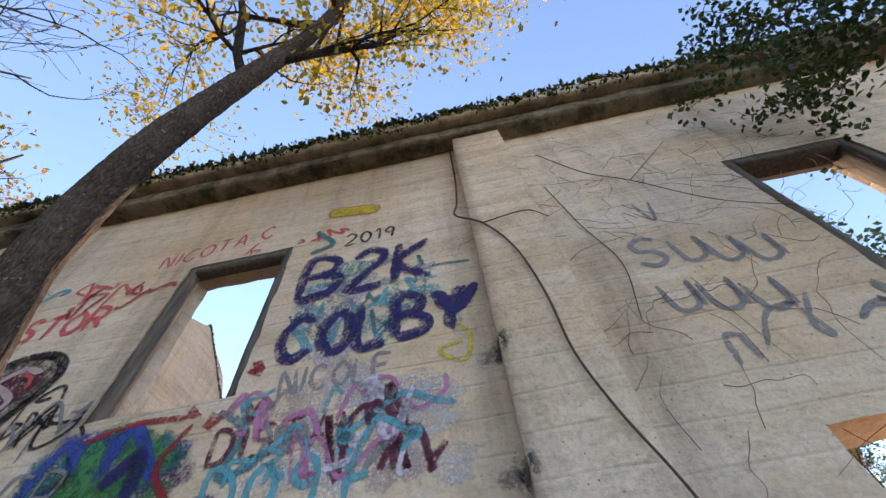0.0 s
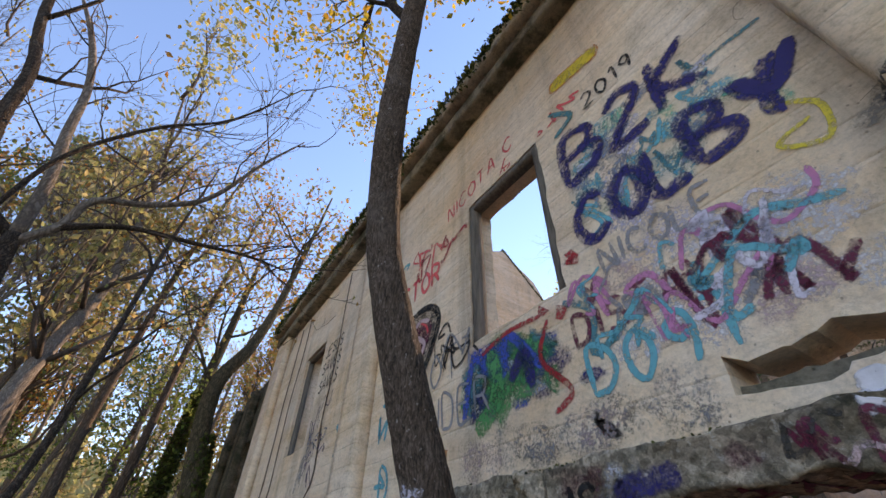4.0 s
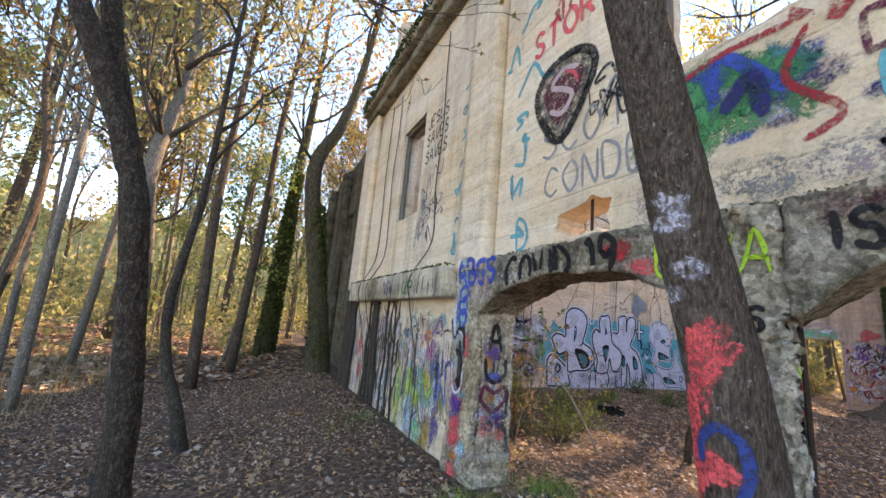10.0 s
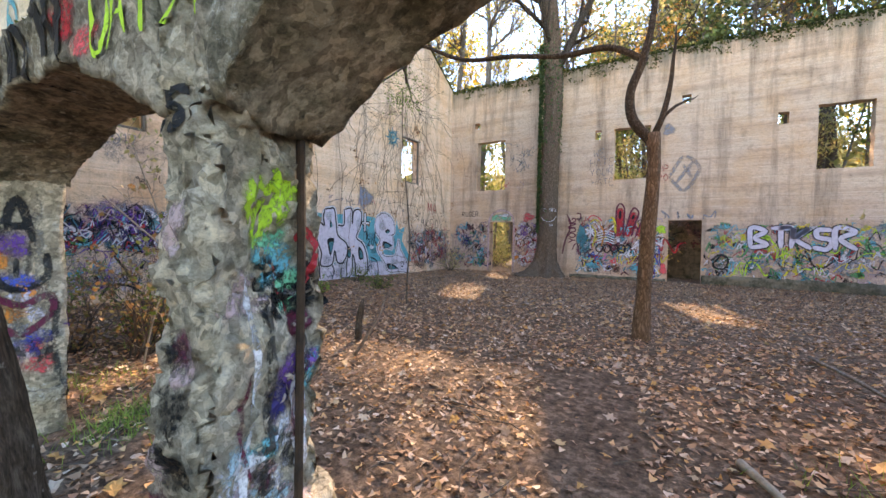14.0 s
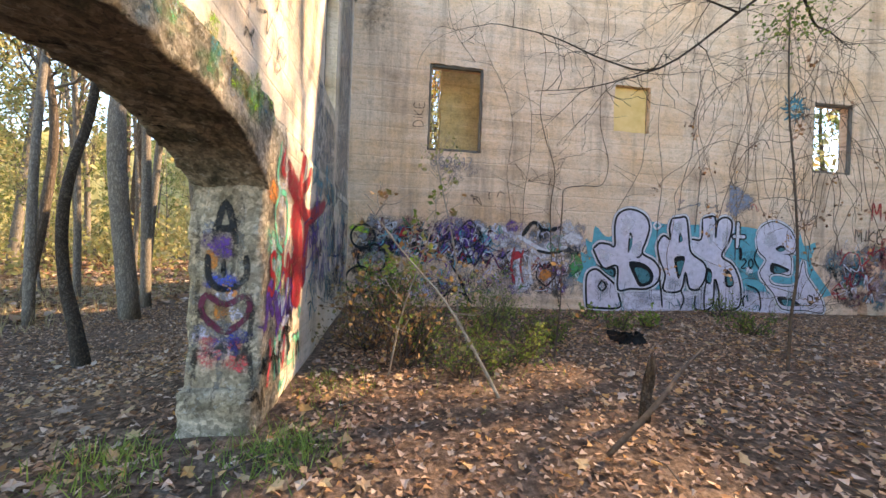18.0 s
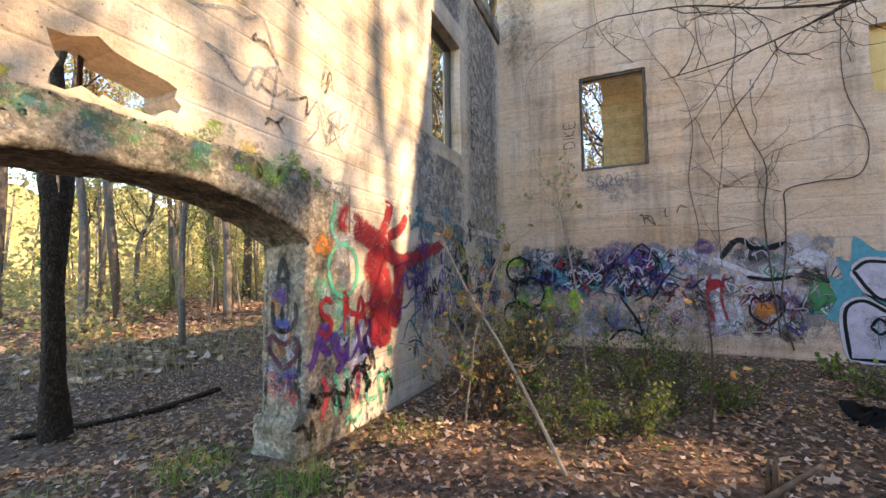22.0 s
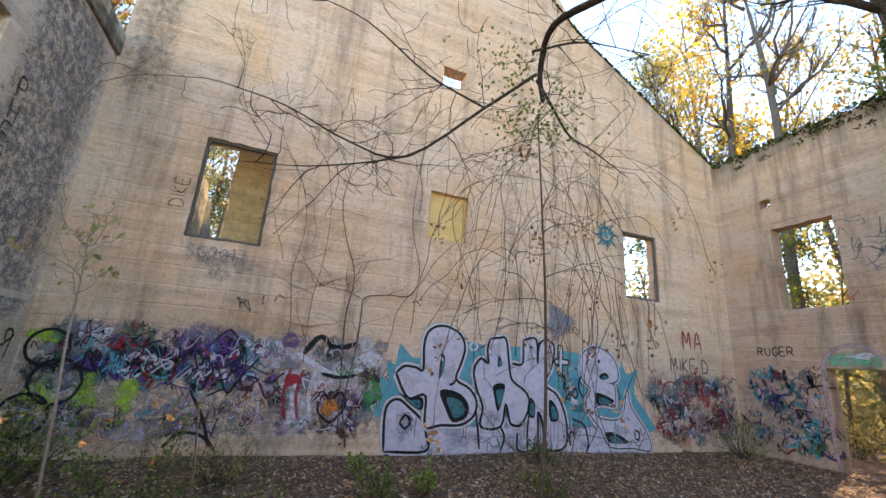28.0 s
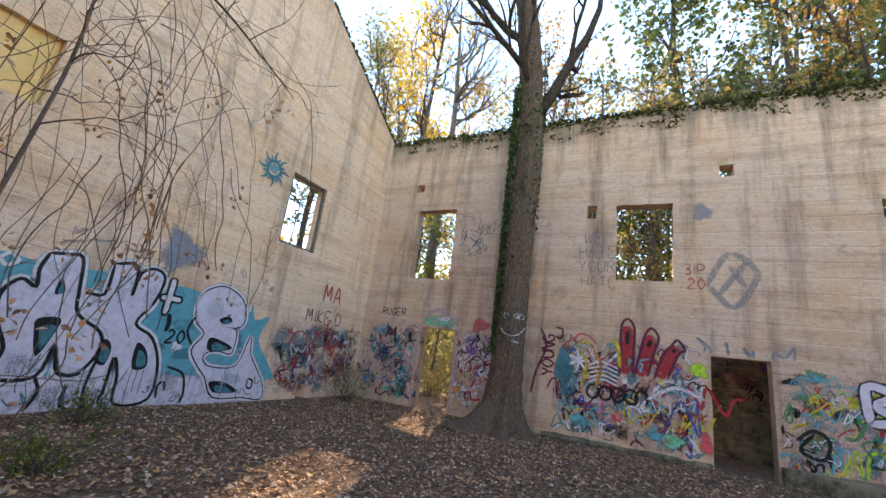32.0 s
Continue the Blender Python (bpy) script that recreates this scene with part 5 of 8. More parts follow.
mesh_ob("stem", v, f, M_BARK_DARK, stake, smooth=True)
for k, (dx, dy, h) in enumerate(((0.02, 0.0, 0.1), (-0.015, 0.01, 0.06), (0.0, -0.02, 0.08))):
    v, f = tube([Vector((-3.38 + dx, 3.17 + dy, 0.36)), Vector((-3.375 + dx, 3.17 + dy, 0.42 + h * 0.5)), Vector((-3.37 + dx, 3.17 + dy, 0.42 + h))], [0.018, 0.012, 0.003], 6, 0.2, k)
    mesh_ob("splinter", v, f, M_TWIG, stake, smooth=True)
line = smooth_line([(-2.92, 2.57, 0.0), (-2.79, 2.8, 0.38), (-2.89, 3.0, 0.51), (-2.94, 3.2, 0.66)], 5)
v, f = tube(line, [0.02 - 0.012 * i / len(line) for i in range(len(line))], 7, 0.2, 6)
mesh_ob("stick", v, f, M_VINE, tagged(new("leaning_stick"), "bare brown stick slanting up out of the leaves", "stick"), smooth=True)
sapling([(1.7, 3.4, 0.0), (1.9, 3.9, 0.6), (2.1, 4.2, 1.2), (2.4, 4.3, 2.0)], 0.014, 306, "arching pale sapling with green leaves", M_GREEN, 60)

# black sheet in the leaves
sheet = lump_box("black_sheet", -6.08, -5.78, 4.42, 4.78, -0.03, 0.09, M_BLACK, cell=0.025, amp=0.09, freq=6, crag=0.025)
tagged(sheet, "crumpled black plastic sheet lying in the leaves", "plastic sheet")


def log(pts, r, label, seed, material=None):
    line = smooth_line(pts, 4)
    v, f = tube(line, [r * (1 - 0.5 * i / len(line)) for i in range(len(line))], 9, 0.2, seed)
    tagged(mesh_ob("fallen_branch", v, f, material or M_BARK_PALE, smooth=True), label, "branch")


log([(-2.5, -0.2, -0.02), (-2.1, -0.1, 0.02), (-1.6, 0.0, -0.01)], 0.04, "weathered grey branch on the ground", 1)
log([(1.35, 5.4, 0.03), (1.5, 4.3, 0.08), (1.62, 3.3, 0.1), (1.9, 2.4, 0.25)], 0.02, "pale fallen branch in the leaves", 2)
log([(0.45, 2.3, 0.0), (0.6, 1.9, 0.03), (0.75, 1.4, 0.0)], 0.026, "short rotten branch on the ground", 3, M_SAPLING)
log([(x, y, ground_z(x, y) + 0.02) for x, y in ((-2.6, -1.9), (-2.2, -1.6), (-1.9, -1.5))], 0.035, "broken grey branch among leaves", 4)
log([(x, y, ground_z(x, y) + 0.03) for x, y in ((-5.5, -3.4), (-4.2, -3.0), (-3.0, -3.1))], 0.05, "long dead branch on the woodland floor", 5, M_BARK_DARK)

# evergreen bough over the outer wall
holly = make_tree("evergreen_bough", "overhanging dark evergreen bough with glossy leaves", [(4.4, -2.6, -0.2), (4.3, -2.5, 1.5), (4.1, -2.3, 3.0), (3.7, -2.0, 4.2), (3.3, -1.7, 5.2)], [0.06, 0.05, 0.04, 0.03, 0.015], M_BARK_DARK,
                  [((4.1, -2.3, 3.0), (-1, 0.8, 0.3), 1.8, 0.018), ((3.8, -2.1, 3.9), (-1, 1, 0.2), 1.9, 0.018), ((3.6, -1.95, 4.5), (-0.9, 0.7, 0.2), 1.7, 0.016), ((3.4, -1.8, 5.0), (-0.5, 1.0, 0.1), 1.6, 0.014), ((3.3, -1.7, 5.2), (0.6, 0.8, 0.4), 1.4, 0.014), ((4.2, -2.4, 2.3), (-0.9, 1.1, 0.1), 1.7, 0.015)],
                  61, M_EVERGREEN, 5200, 0.045, 1, 6, 0.8, 8, 0.1, M_BARK_DARK, up=0.03, scatter=0.09)
holly.location = (1.3, 0.1, 0.1)

# ---- woodland ----
rng_f = random.Random(123)


def blocked(x, y):
    if -105 < math.degrees(math.atan2(y - 1, x + 1)) < 38:
        return True
    if -19.6 < x < 13 and -1.5 < y < 16.5:
        return True
    if -9 < x < 6 and -6.5 < y < 0:
        return True
    return False


def sun_side(x, y):
    """The wood that stands between the low sun and the western trees; kept thin."""
    return x < -9 and y > 7 and (7 * x + 11 * y) % 1 < 0.72


spots = []


def scatter(n, far0, far1, gap, keep=None):
    out, tries = [], 0
    while len(out) < n and tries < 6000:
        tries += 1
        a, r = rng_f.uniform(0, 6.283), math.sqrt(rng_f.uniform(far0 ** 2, far1 ** 2))
        x, y = -2 + r * math.cos(a), 4 + r * math.sin(a)
        if blocked(x, y) or (keep and not keep(x, y)):
            continue
        if any((x - u) ** 2 + (y - w) ** 2 < gap * gap for u, w in spots):
            continue
        spots.append((x, y))
        out.append((x, y))
    return out


def sunlane(x, y):
    """The strip through which the low sun reaches the ruin."""
    k = (y - 6) / 0.8
    return y > 15 and -11 < x + 0.275 * k < 8


def plant(prototypes, places, lo=0.85, hi=1.2):
    for i, (x, y) in enumerate(places):
        p = prototypes[i % len(prototypes)]
        m = pose(x, y, ground_z(x, y), rng_f.uniform(-4, 4), rng_f.uniform(-4, 4), rng_f.uniform(0, 360))
        s = rng_f.uniform(lo, hi)
        if i < len(prototypes):
            p.matrix_world = m @ Matrix.Scale(s, 4)
            p["group"] = "woodland trees"
        else:
            c = copy_thing(p, m)
            c.scale = (s, s, s)


pines = [proto("pine", 500 + i) for i in range(4)]
bares = [proto("bare", 520 + i) for i in range(7)]
thins = [proto("thin", 540 + i) for i in range(5)]
LANE = [(-6, 19.5), (-12.5, 25), (-14.5, 20), (-11, 33), (-1, 21.5), (-17, 29)]
plant(bares, scatter(40, 10, 46, 2.6, lambda x, y: not sun_side(x, y) and (not sunlane(x, y) or y > 34)) + LANE)
plant(pines, scatter(24, 17, 55, 3.4, lambda x, y: not sun_side(x, y) and (not sunlane(x, y) or y > 36)) + [(1, 24), (4, 21.5), (6.5, 28), (-1, 30), (9, 25), (3, 33), (12, 31), (-5, 38), (0, 40), (-20, 34), (-24, 26), (-22.5, -7.5), (-25, -13)])
plant(thins, scatter(58, 9, 40, 1.8, lambda x, y: not sun_side(x, y) and (not sunlane(x, y) or y > 26)) + [(-7.2, 18), (-5, 17.6), (-1.5, 18.2), (-9, 19.5), (0.6, 19.5), (3.5, 18.5), (-2.6, 20.5)], 0.7, 1.2)
def tall_crown(top, seed, lab):
    rng = random.Random(seed)
    limbs = []
    for _ in range(16):
        a, z = rng.uniform(0, 6.28), rng.uniform(9.6, top - 0.9)
        limbs.append(((0, 0, z), (math.cos(a), math.sin(a), 0.35), rng.uniform(0.8, 1.4), 0.03))
    return make_tree("woodland_tree", lab, [(0, 0, -0.3), (0.15, 0.1, 4), (-0.1, 0, 8), (0, 0, top - 0.3)], [0.13, 0.11, 0.09, 0.02], M_BARK_PALE, limbs, seed, M_UNDER, 480, 0.11, 1, 5, 0.9, 8, 0.1, scatter=0.3)


high_crown = tall_crown(13.6, 802, "slim tree with a high yellow-green crown")
high_crown.matrix_world = pose(-6.8, 20.1, 0)
high_crown["group"] = "woodland trees"
for i, x in enumerate((-5.0, -3.2, -1.4, 0.4, 2.2)):
    copy_thing(high_crown, pose(x, 20 + 0.35 * (i % 2), 0, 0, 0, 80 * i + 20))
twiggy = [proto("twiggy", 560 + i) for i in range(3)]
plant(twiggy, [(-8, 24), (-11, 27), (-5, 29), (-13, 31), (-7.5, 34), (-2.5, 26), (-15.5, 23), (0.5, 28), (3.5, 24.5), (-10, 37), (-18, 31), (-4, 40)])
for i, (x, y) in enumerate(((-9.0, -5.4), (-12.5, -7.0), (-8.0, -8.2), (-15.5, -4.4), (-17.5, -8.5))):
    copy_thing(twiggy[i % 3], pose(x, y, ground_z(x, y), 0, 0, 50 + 80 * i)).scale = (0.55, 0.55, 0.8)
for i, (x, y) in enumerate(((-10.4, 21.0), (-12.2, 20.6))):
    copy_thing(twiggy[(i + 1) % 3], pose(x, y, 0, 0, 0, 85 + 70 * i)).scale = (1.42, 1.42, 1.42)
gold = make_tree("golden_tree", "tall slender tree with golden foliage", [(0, 0, -0.3), (0.1, 0, 5), (0.3, 0.1, 11), (0.2, 0, 18)], [0.2, 0.16, 0.1, 0.02], M_BARK_PALE,
                 [((0.2, 0, z), (math.cos(z * 2.4), math.sin(z * 2.4), 0.9), 2.6, 0.05) for z in (6, 7.2, 8.1, 9, 10, 10.8, 11.6, 12.5, 13.4, 14.3, 15.2, 16)], 71, M_YELLOW, 4200, 0.14, 1, 6, 0.8, 8, 0.1, scatter=0.35)
gold.location = (-18.2, 27, 0)
gold.scale = (1.45, 1.45, 1.5)
bushes = [shrub("bush", "yellow-green leafy bush in the wood", 600 + i, 1.7, 0.8, lf, 1100, 0.06, 8) for i, lf in enumerate((M_UNDER, M_UNDER, M_GREEN, M_EVERGREEN, M_UNDER))]
for b in bushes:
    b["group"] = "woodland bushes"
spots_b = scatter(110, 9, 48, 1.5, lambda x, y: not (-17 < x < 3 and -13 < y < 0)) + [(-8 + i * 1.3, 17.5 + (i * 37 % 5) * 0.7) for i in range(12)]
plant(bushes, spots_b, 0.7, 1.5)

# undergrowth and far thin stems
under, stems = Pile(), Pile()
rng_u = random.Random(17)
for _ in range(1700):
    a, r = rng_u.uniform(0, 6.283), math.sqrt(rng_u.uniform(13 ** 2, 62 ** 2))
    cx, cy = -2 + r * math.cos(a), 4 + r * math.sin(a)
    if blocked(cx, cy) or (-16 < cx < 5 and -11 < cy < 0):
        continue
    hh, ww = rng_u.uniform(0.8, 3.6), rng_u.uniform(0.7, 2.2)
    for _ in range(95):
        p = Vector((cx + rng_u.gauss(0, ww / 2), cy + rng_u.gauss(0, ww / 2), ground_z(cx, cy) + abs(rng_u.gauss(0, hh / 2))))
        under.leaf(p, rng_u.uniform(0.06, 0.14) * (1 + r / 50), rng_u)
for _ in range(560):
    a, r = rng_u.uniform(0, 6.283), math.sqrt(rng_u.uniform(18 ** 2, 70 ** 2))
    cx, cy = -2 + r * math.cos(a), 4 + r * math.sin(a)
    if blocked(cx, cy) or sunlane(cx, cy) or sun_side(cx, cy):
        continue
    hh = rng_u.uniform(8, 17)
    dx, dy = rng_u.gauss(0, 0.8), rng_u.gauss(0, 0.8)
    r0 = rng_u.uniform(0.05, 0.16)
    stems.add(*tube([(cx, cy, -0.3), (cx + dx * 0.3, cy + dy * 0.3, hh * 0.4), (cx + dx, cy + dy, hh)], [r0, r0 * 0.8, r0 * 0.25], 5))
    for _ in range(46):
        p = Vector((cx + dx * 0.7 + rng_u.gauss(0, 1.2), cy + dy * 0.7 + rng_u.gauss(0, 1.2), hh * rng_u.uniform(0.25, 1.05)))
        under.leaf(p, rng_u.uniform(0.15, 0.32), rng_u)
for _ in range(520):
    a, r = rng_u.uniform(0, 6.283), rng_u.uniform(46, 76)
    cx, cy, hh = r * math.cos(a), r * math.sin(a), rng_u.uniform(2, 13)
    if sunlane(cx, cy) or blocked(cx, cy):
        continue
    for _ in range(60):
        under.leaf(Vector((cx + rng_u.gauss(0, 1.8), cy + rng_u.gauss(0, 1.8), max(0.2, hh + rng_u.gauss(0, 1.6)))), rng_u.uniform(0.3, 0.6), rng_u)
for _ in range(230):
    cx, cy, hh = rng_u.uniform(-24, 10), rng_u.uniform(26, 42), rng_u.uniform(1.5, 9)
    for _ in range(55):
        under.leaf(Vector((cx + rng_u.gauss(0, 1.0), cy + rng_u.gauss(0, 1.0), max(0.2, hh + rng_u.gauss(0, 1.0)))), rng_u.uniform(0.18, 0.34), rng_u)
tagged(under.make("undergrowth", M_UNDER), "yellow-green woodland undergrowth and far foliage", "undergrowth", kind="stuff")
tagged(stems.make("far_stems", M_BARK_PALE, smooth=True), "slender grey trunks deep in the wood", "trunks", kind="stuff")

# far wood
ring, rf, n = [], [], 180
rng_b = random.Random(8)
for i in range(n):
    a = 2 * math.pi * i / n
    top = (15 if not -108 < math.degrees(a if a < math.pi else a - 2 * math.pi) < 30 else 2.5) + 2.5 * noise.noise(Vector((math.cos(a) * 6, math.sin(a) * 6, 1))) + rng_b.uniform(-3, 2)
    ring += [(80 * math.cos(a), 80 * math.sin(a), -2), (80 * math.cos(a), 80 * math.sin(a), top * 0.6), (79 * math.cos(a), 79 * math.sin(a), top)]
for i in range(n):
    j = (i + 1) % n
    rf += [(3 * i, 3 * j, 3 * j + 1, 3 * i + 1), (3 * i + 1, 3 * j + 1, 3 * j + 2, 3 * i + 2)]
tagged(mesh_ob("backdrop", ring, rf, M_FARWOOD), "hazy olive wall of distant woodland", "distance", kind="structure")

# ---- ground cover ----
rng_l = random.Random(31)
PATHWAY = [(0.9, -1.9), (0.2, -2.2), (0.1, -1.6), (0.05, -1.1), (0.0, -0.5), (0.0, 0.2), (-0.1, 0.7), (-0.2, 1.2), (-0.3, 1.7), (-0.4, 2.2), (-0.5, 2.7), (-0.6, 3.2), (-1.6, -1.9), (-2.2, -2.1), (-2.8, -2.3)]


def on_path(x, y):
    return min(math.hypot(x - a, y - b) for a, b in PATHWAY) < 0.38


def inside_wall(x, y):
    return (-0.2 < y < 0.42 and not (-3.2 < x < -1.1 or -0.5 < x < 1.1)) or y > 14.8 or (-9.5 < x < -8.95 and y > 0)


def fallen(pile, c, size, rng, lobes=0.35):
    """A dry fallen leaf: curled, with an uneven lobed outline."""
    up = Vector((rng.gauss(0, 0.38), rng.gauss(0, 0.38), 1)).normalized()
    e1 = up.orthogonal().normalized()
    e2 = up.cross(e1)
    rot, curl = rng.uniform(0, 6.28), rng.uniform(-0.15, 0.5)
    o = len(pile.v)
    pile.v.append(c)
    for k in range(6):
        a = k * 1.047 + rng.uniform(-0.25, 0.25)
        r = size * 0.5 * ((1.0 + 0.35 * math.cos(a)) if k % 2 == 0 else 1.0 - lobes) * rng.uniform(0.8, 1.15)
        pile.v.append(c + (e1 * math.cos(a + rot) + e2 * math.sin(a + rot)) * r + up * (curl * abs(math.sin(a)) + rng.uniform(-0.12, 0.12)) * r)
    pile.f += [(o, o + 1 + k, o + 1 + (k + 1) % 6) for k in range(6)]


litter = Pile()
for _ in range(150000):
    x, y = rng_l.uniform(-11.5, 6.5), rng_l.uniform(-5.5, 14.8)
    if inside_wall(x, y):
        continue
    dens = 1.0 + 0.9 * noise.noise(Vector((x * 0.8, y * 0.8, 5)))
    if on_path(x, y):
        dens *= 0.12
    if rng_l.random() > dens:
        continue
    fallen(litter, Vector((x, y, ground_z(x, y) + rng_l.uniform(0.004, 0.022))), rng_l.uniform(0.03, 0.07), rng_l, 0.5)
for _ in range(26000):
    x, y = rng_l.uniform(-30, 12), rng_l.uniform(-24, 0)
    if x > -11.5 and y > -5.5 or inside_wall(x, y):
        continue
    litter.leaf(Vector((x, y, ground_z(x, y) + 0.03)), rng_l.uniform(0.1, 0.22), rng_l, 0.75, 1.4)
tagged(litter.make("leaf_litter", M_LITTER), "brown fallen leaves covering the soil", "leaves", kind="stuff")

maple = Pile()
for _ in range(2600):
    x, y = rng_l.uniform(-7, 4), rng_l.uniform(-4, 9)
    if inside_wall(x, y) or (on_path(x, y) and rng_l.random() < 0.7):
        continue
    c = Vector((x, y, ground_z(x, y) + rng_l.uniform(0.015, 0.035)))
    rot, s = rng_l.uniform(0, 6.28), rng_l.uniform(0.03, 0.062)
    tilt = Vector((rng_l.gauss(0, 0.32), rng_l.gauss(0, 0.32), 1)).normalized()
    e1 = tilt.orthogonal().normalized()
    e2 = tilt.cross(e1)
    o = len(maple.v)
    maple.v.append(c)
    for k in range(12):
        a = rot + k * math.pi / 6
        r = s * ((1.0, 0.58)[k % 2] if k not in (6, 5, 7) else 0.6) * rng_l.uniform(0.7, 1.1)
        maple.v.append(c + (e1 * math.cos(a) + e2 * math.sin(a)) * r + tilt * rng_l.uniform(-0.1, 0.25) * s)
    maple.f += [(o, o + 1 + k, o + 1 + (k + 1) % 12) for k in range(12)]
tagged(maple.make("maple_leaves", M_MAPLE), "lobed orange and brown leaves on top of the litter", "leaves", kind="stuff")

twigs = Pile()
for _ in range(420):
    x, y = rng_l.uniform(-8, 4), rng_l.uniform(-4.5, 12)
    if inside_wall(x, y):
        continue
    a, ln = rng_l.uniform(0, 6.28), rng_l.uniform(0.1, 0.5)
    z = ground_z(x, y) + 0.025
    twigs.add(*tube([(x, y, z), (x + math.cos(a) * ln / 2, y + math.sin(a) * ln / 2, z + 0.02), (x + math.cos(a + .2) * ln, y + math.sin(a + .2) * ln, z)], [0.006, 0.005, 0.003], 4))
tagged(twigs.make("fallen_twigs", M_TWIG), "broken twigs scattered over the leaves", "twigs", kind="stuff")

grass = Pile()
for cx, cy, cr, n in ((-0.6, 0.42, 0.34, 900), (-0.45, 0.55, 0.3, 400), (-3.0, -0.3, 0.35, 300), (-3.1, 0.6, 0.35, 420), (-2.2, -0.9, 0.4, 220), (0.5, 0.9, 0.3, 160), (-6.0, -0.6, 0.6, 200), (1.2, 2.2, 0.4, 160), (-5.2, 2.1, 0.9, 420), (-4.2, 0.75, 0.5, 160)):
    for _ in range(n):
        x, y = cx + rng_l.gauss(0, cr / 2), cy + rng_l.gauss(0, cr / 2)
        z = ground_z(x, y)
        grass.blade(Vector((x, y, z)), Vector((x + rng_l.gauss(0, 0.05), y + rng_l.gauss(0, 0.05), z + rng_l.uniform(0.04, 0.14))), 0.004, rng_l)
tagged(grass.make("grass", M_GRASS), "small green grass tufts at the pier feet", "grass", kind="stuff")
dry = Pile()
for _ in range(5200):
    x, y = rng_l.uniform(-16, 4), rng_l.uniform(-11, -4.8)
    z = ground_z(x, y)
    dry.blade(Vector((x, y, z)), Vector((x + rng_l.gauss(0, 0.12), y + rng_l.gauss(0, 0.12), z + rng_l.uniform(0.15, 0.5))), 0.008, rng_l)
tagged(dry.make("dry_grass", M_DRYGRASS), "straw-coloured grass at the wood's edge", "grass", kind="stuff")

moss = Pile()
for _ in range(15000):
    x = rng_l.uniform(-9.4, 6)
    thick = 0.55 + 0.9 * max(0.0, noise.noise(Vector((x * 1.3, 0, 0))) + 0.35)
    if rng_l.random() < 0.62:
        moss.leaf(Vector((x, rng_l.uniform(-0.37, 0.1), 6.60 + rng_l.uniform(0, 0.13) * thick)), rng_l.uniform(0.02, 0.075), rng_l)
    elif rng_l.random() < 0.5:
        moss.leaf(Vector((x, -0.33 - abs(rng_l.gauss(0, 0.025)), 6.60 - abs(rng_l.gauss(0, 0.13)) * thick)), rng_l.uniform(0.015, 0.05), rng_l)
    else:
        p = Vector((x, rng_l.uniform(-0.34, 0.05), 6.6))
        moss.blade(p, p + Vector((rng_l.gauss(0, 0.05), rng_l.gauss(-0.03, 0.05), rng_l.uniform(0.06, 0.26) * thick)), 0.006, rng_l)
for _ in range(5200):
    y = rng_l.uniform(7.6, 15)
    z = 7.85 + (14.86 - y) * 0.59 if y > 9.95 else 10.75 + (9.95 - y) * 0.9
    moss.leaf(Vector((GX - rng_l.uniform(-0.03, 0.3), y, z + rng_l.uniform(0.0, 0.08))), rng_l.uniform(0.04, 0.1), rng_l)
for _ in range(7600):
    x = rng_l.uniform(-9, 8)
    moss.leaf(Vector((x, BY + rng_l.uniform(-0.05, 0.3), 7.72 + rng_l.uniform(-0.08, 0.12))), rng_l.uniform(0.04, 0.1), rng_l)
for _ in range(1800):
    x = rng_l.uniform(-8.6, -3.98)
    moss.leaf(Vector((x, rng_l.uniform(-0.28, 0.0), 2.13 + rng_l.uniform(0, 0.02))), rng_l.uniform(0.015, 0.04), rng_l)
for _ in range(1100):
    x = rng_l.uniform(-3.3, 1.2)
    moss.leaf(Vector((x, rng_l.choice((rng_l.uniform(-0.13, 0.0), rng_l.uniform(0.3, 0.36))), 2.15 + rng_l.uniform(0, 0.012))), rng_l.uniform(0.008, 0.02), rng_l)
for _ in range(90):
    x, z = rng_l.uniform(-8.9, 8), 7.7 - abs(rng_l.gauss(0, 0.22))
    for _ in range(26):
        moss.leaf(Vector((x + rng_l.gauss(0, 0.11), BY - rng_l.uniform(0.0, 0.03), z + rng_l.gauss(0, 0.05))), rng_l.uniform(0.02, 0.06), rng_l)
tagged(moss.make("moss", M_MOSS), "dark moss and small ferns on the wall tops", "moss", kind="stuff")

# ---- graffiti ----
from mathutils.bvhtree import BVHTree
from mathutils.geometry import tessellate_polygon

PAL = {"black": (0.012, 0.012, 0.014), "white": (0.72, 0.72, 0.76), "lilac": (0.70, 0.66, 0.76), "cyan": (0.05, 0.42, 0.50), "teal": (0.03, 0.22, 0.26), "red": (0.50, 0.03, 0.04), "salmon": (0.92, 0.12, 0.13), "blue": (0.03, 0.09, 0.42), "navy": (0.03, 0.025, 0.14),
       "purple": (0.16, 0.06, 0.30), "pink": (0.62, 0.22, 0.40), "lime": (0.42, 0.72, 0.06), "green": (0.03, 0.28, 0.10), "yellow": (0.75, 0.58, 0.06), "orange": (0.75, 0.24, 0.05), "maroon": (0.16, 0.02, 0.05), "grey": (0.28, 0.28, 0.30), "mint": (0.10, 0.60, 0.38), "rose": (0.60, 0.42, 0.42), "slate": (0.25, 0.30, 0.38), "navyblue": (0.02, 0.06, 0.24), "bottle": (0.02, 0.17, 0.08), "sky": (0.36, 0.55, 0.60), "ochre": (0.52, 0.30, 0.06), "magenta": (0.45, 0.05, 0.26), "soot": (0.06, 0.054, 0.048), "grime_shade": (0.23, 0.20, 0.165)}

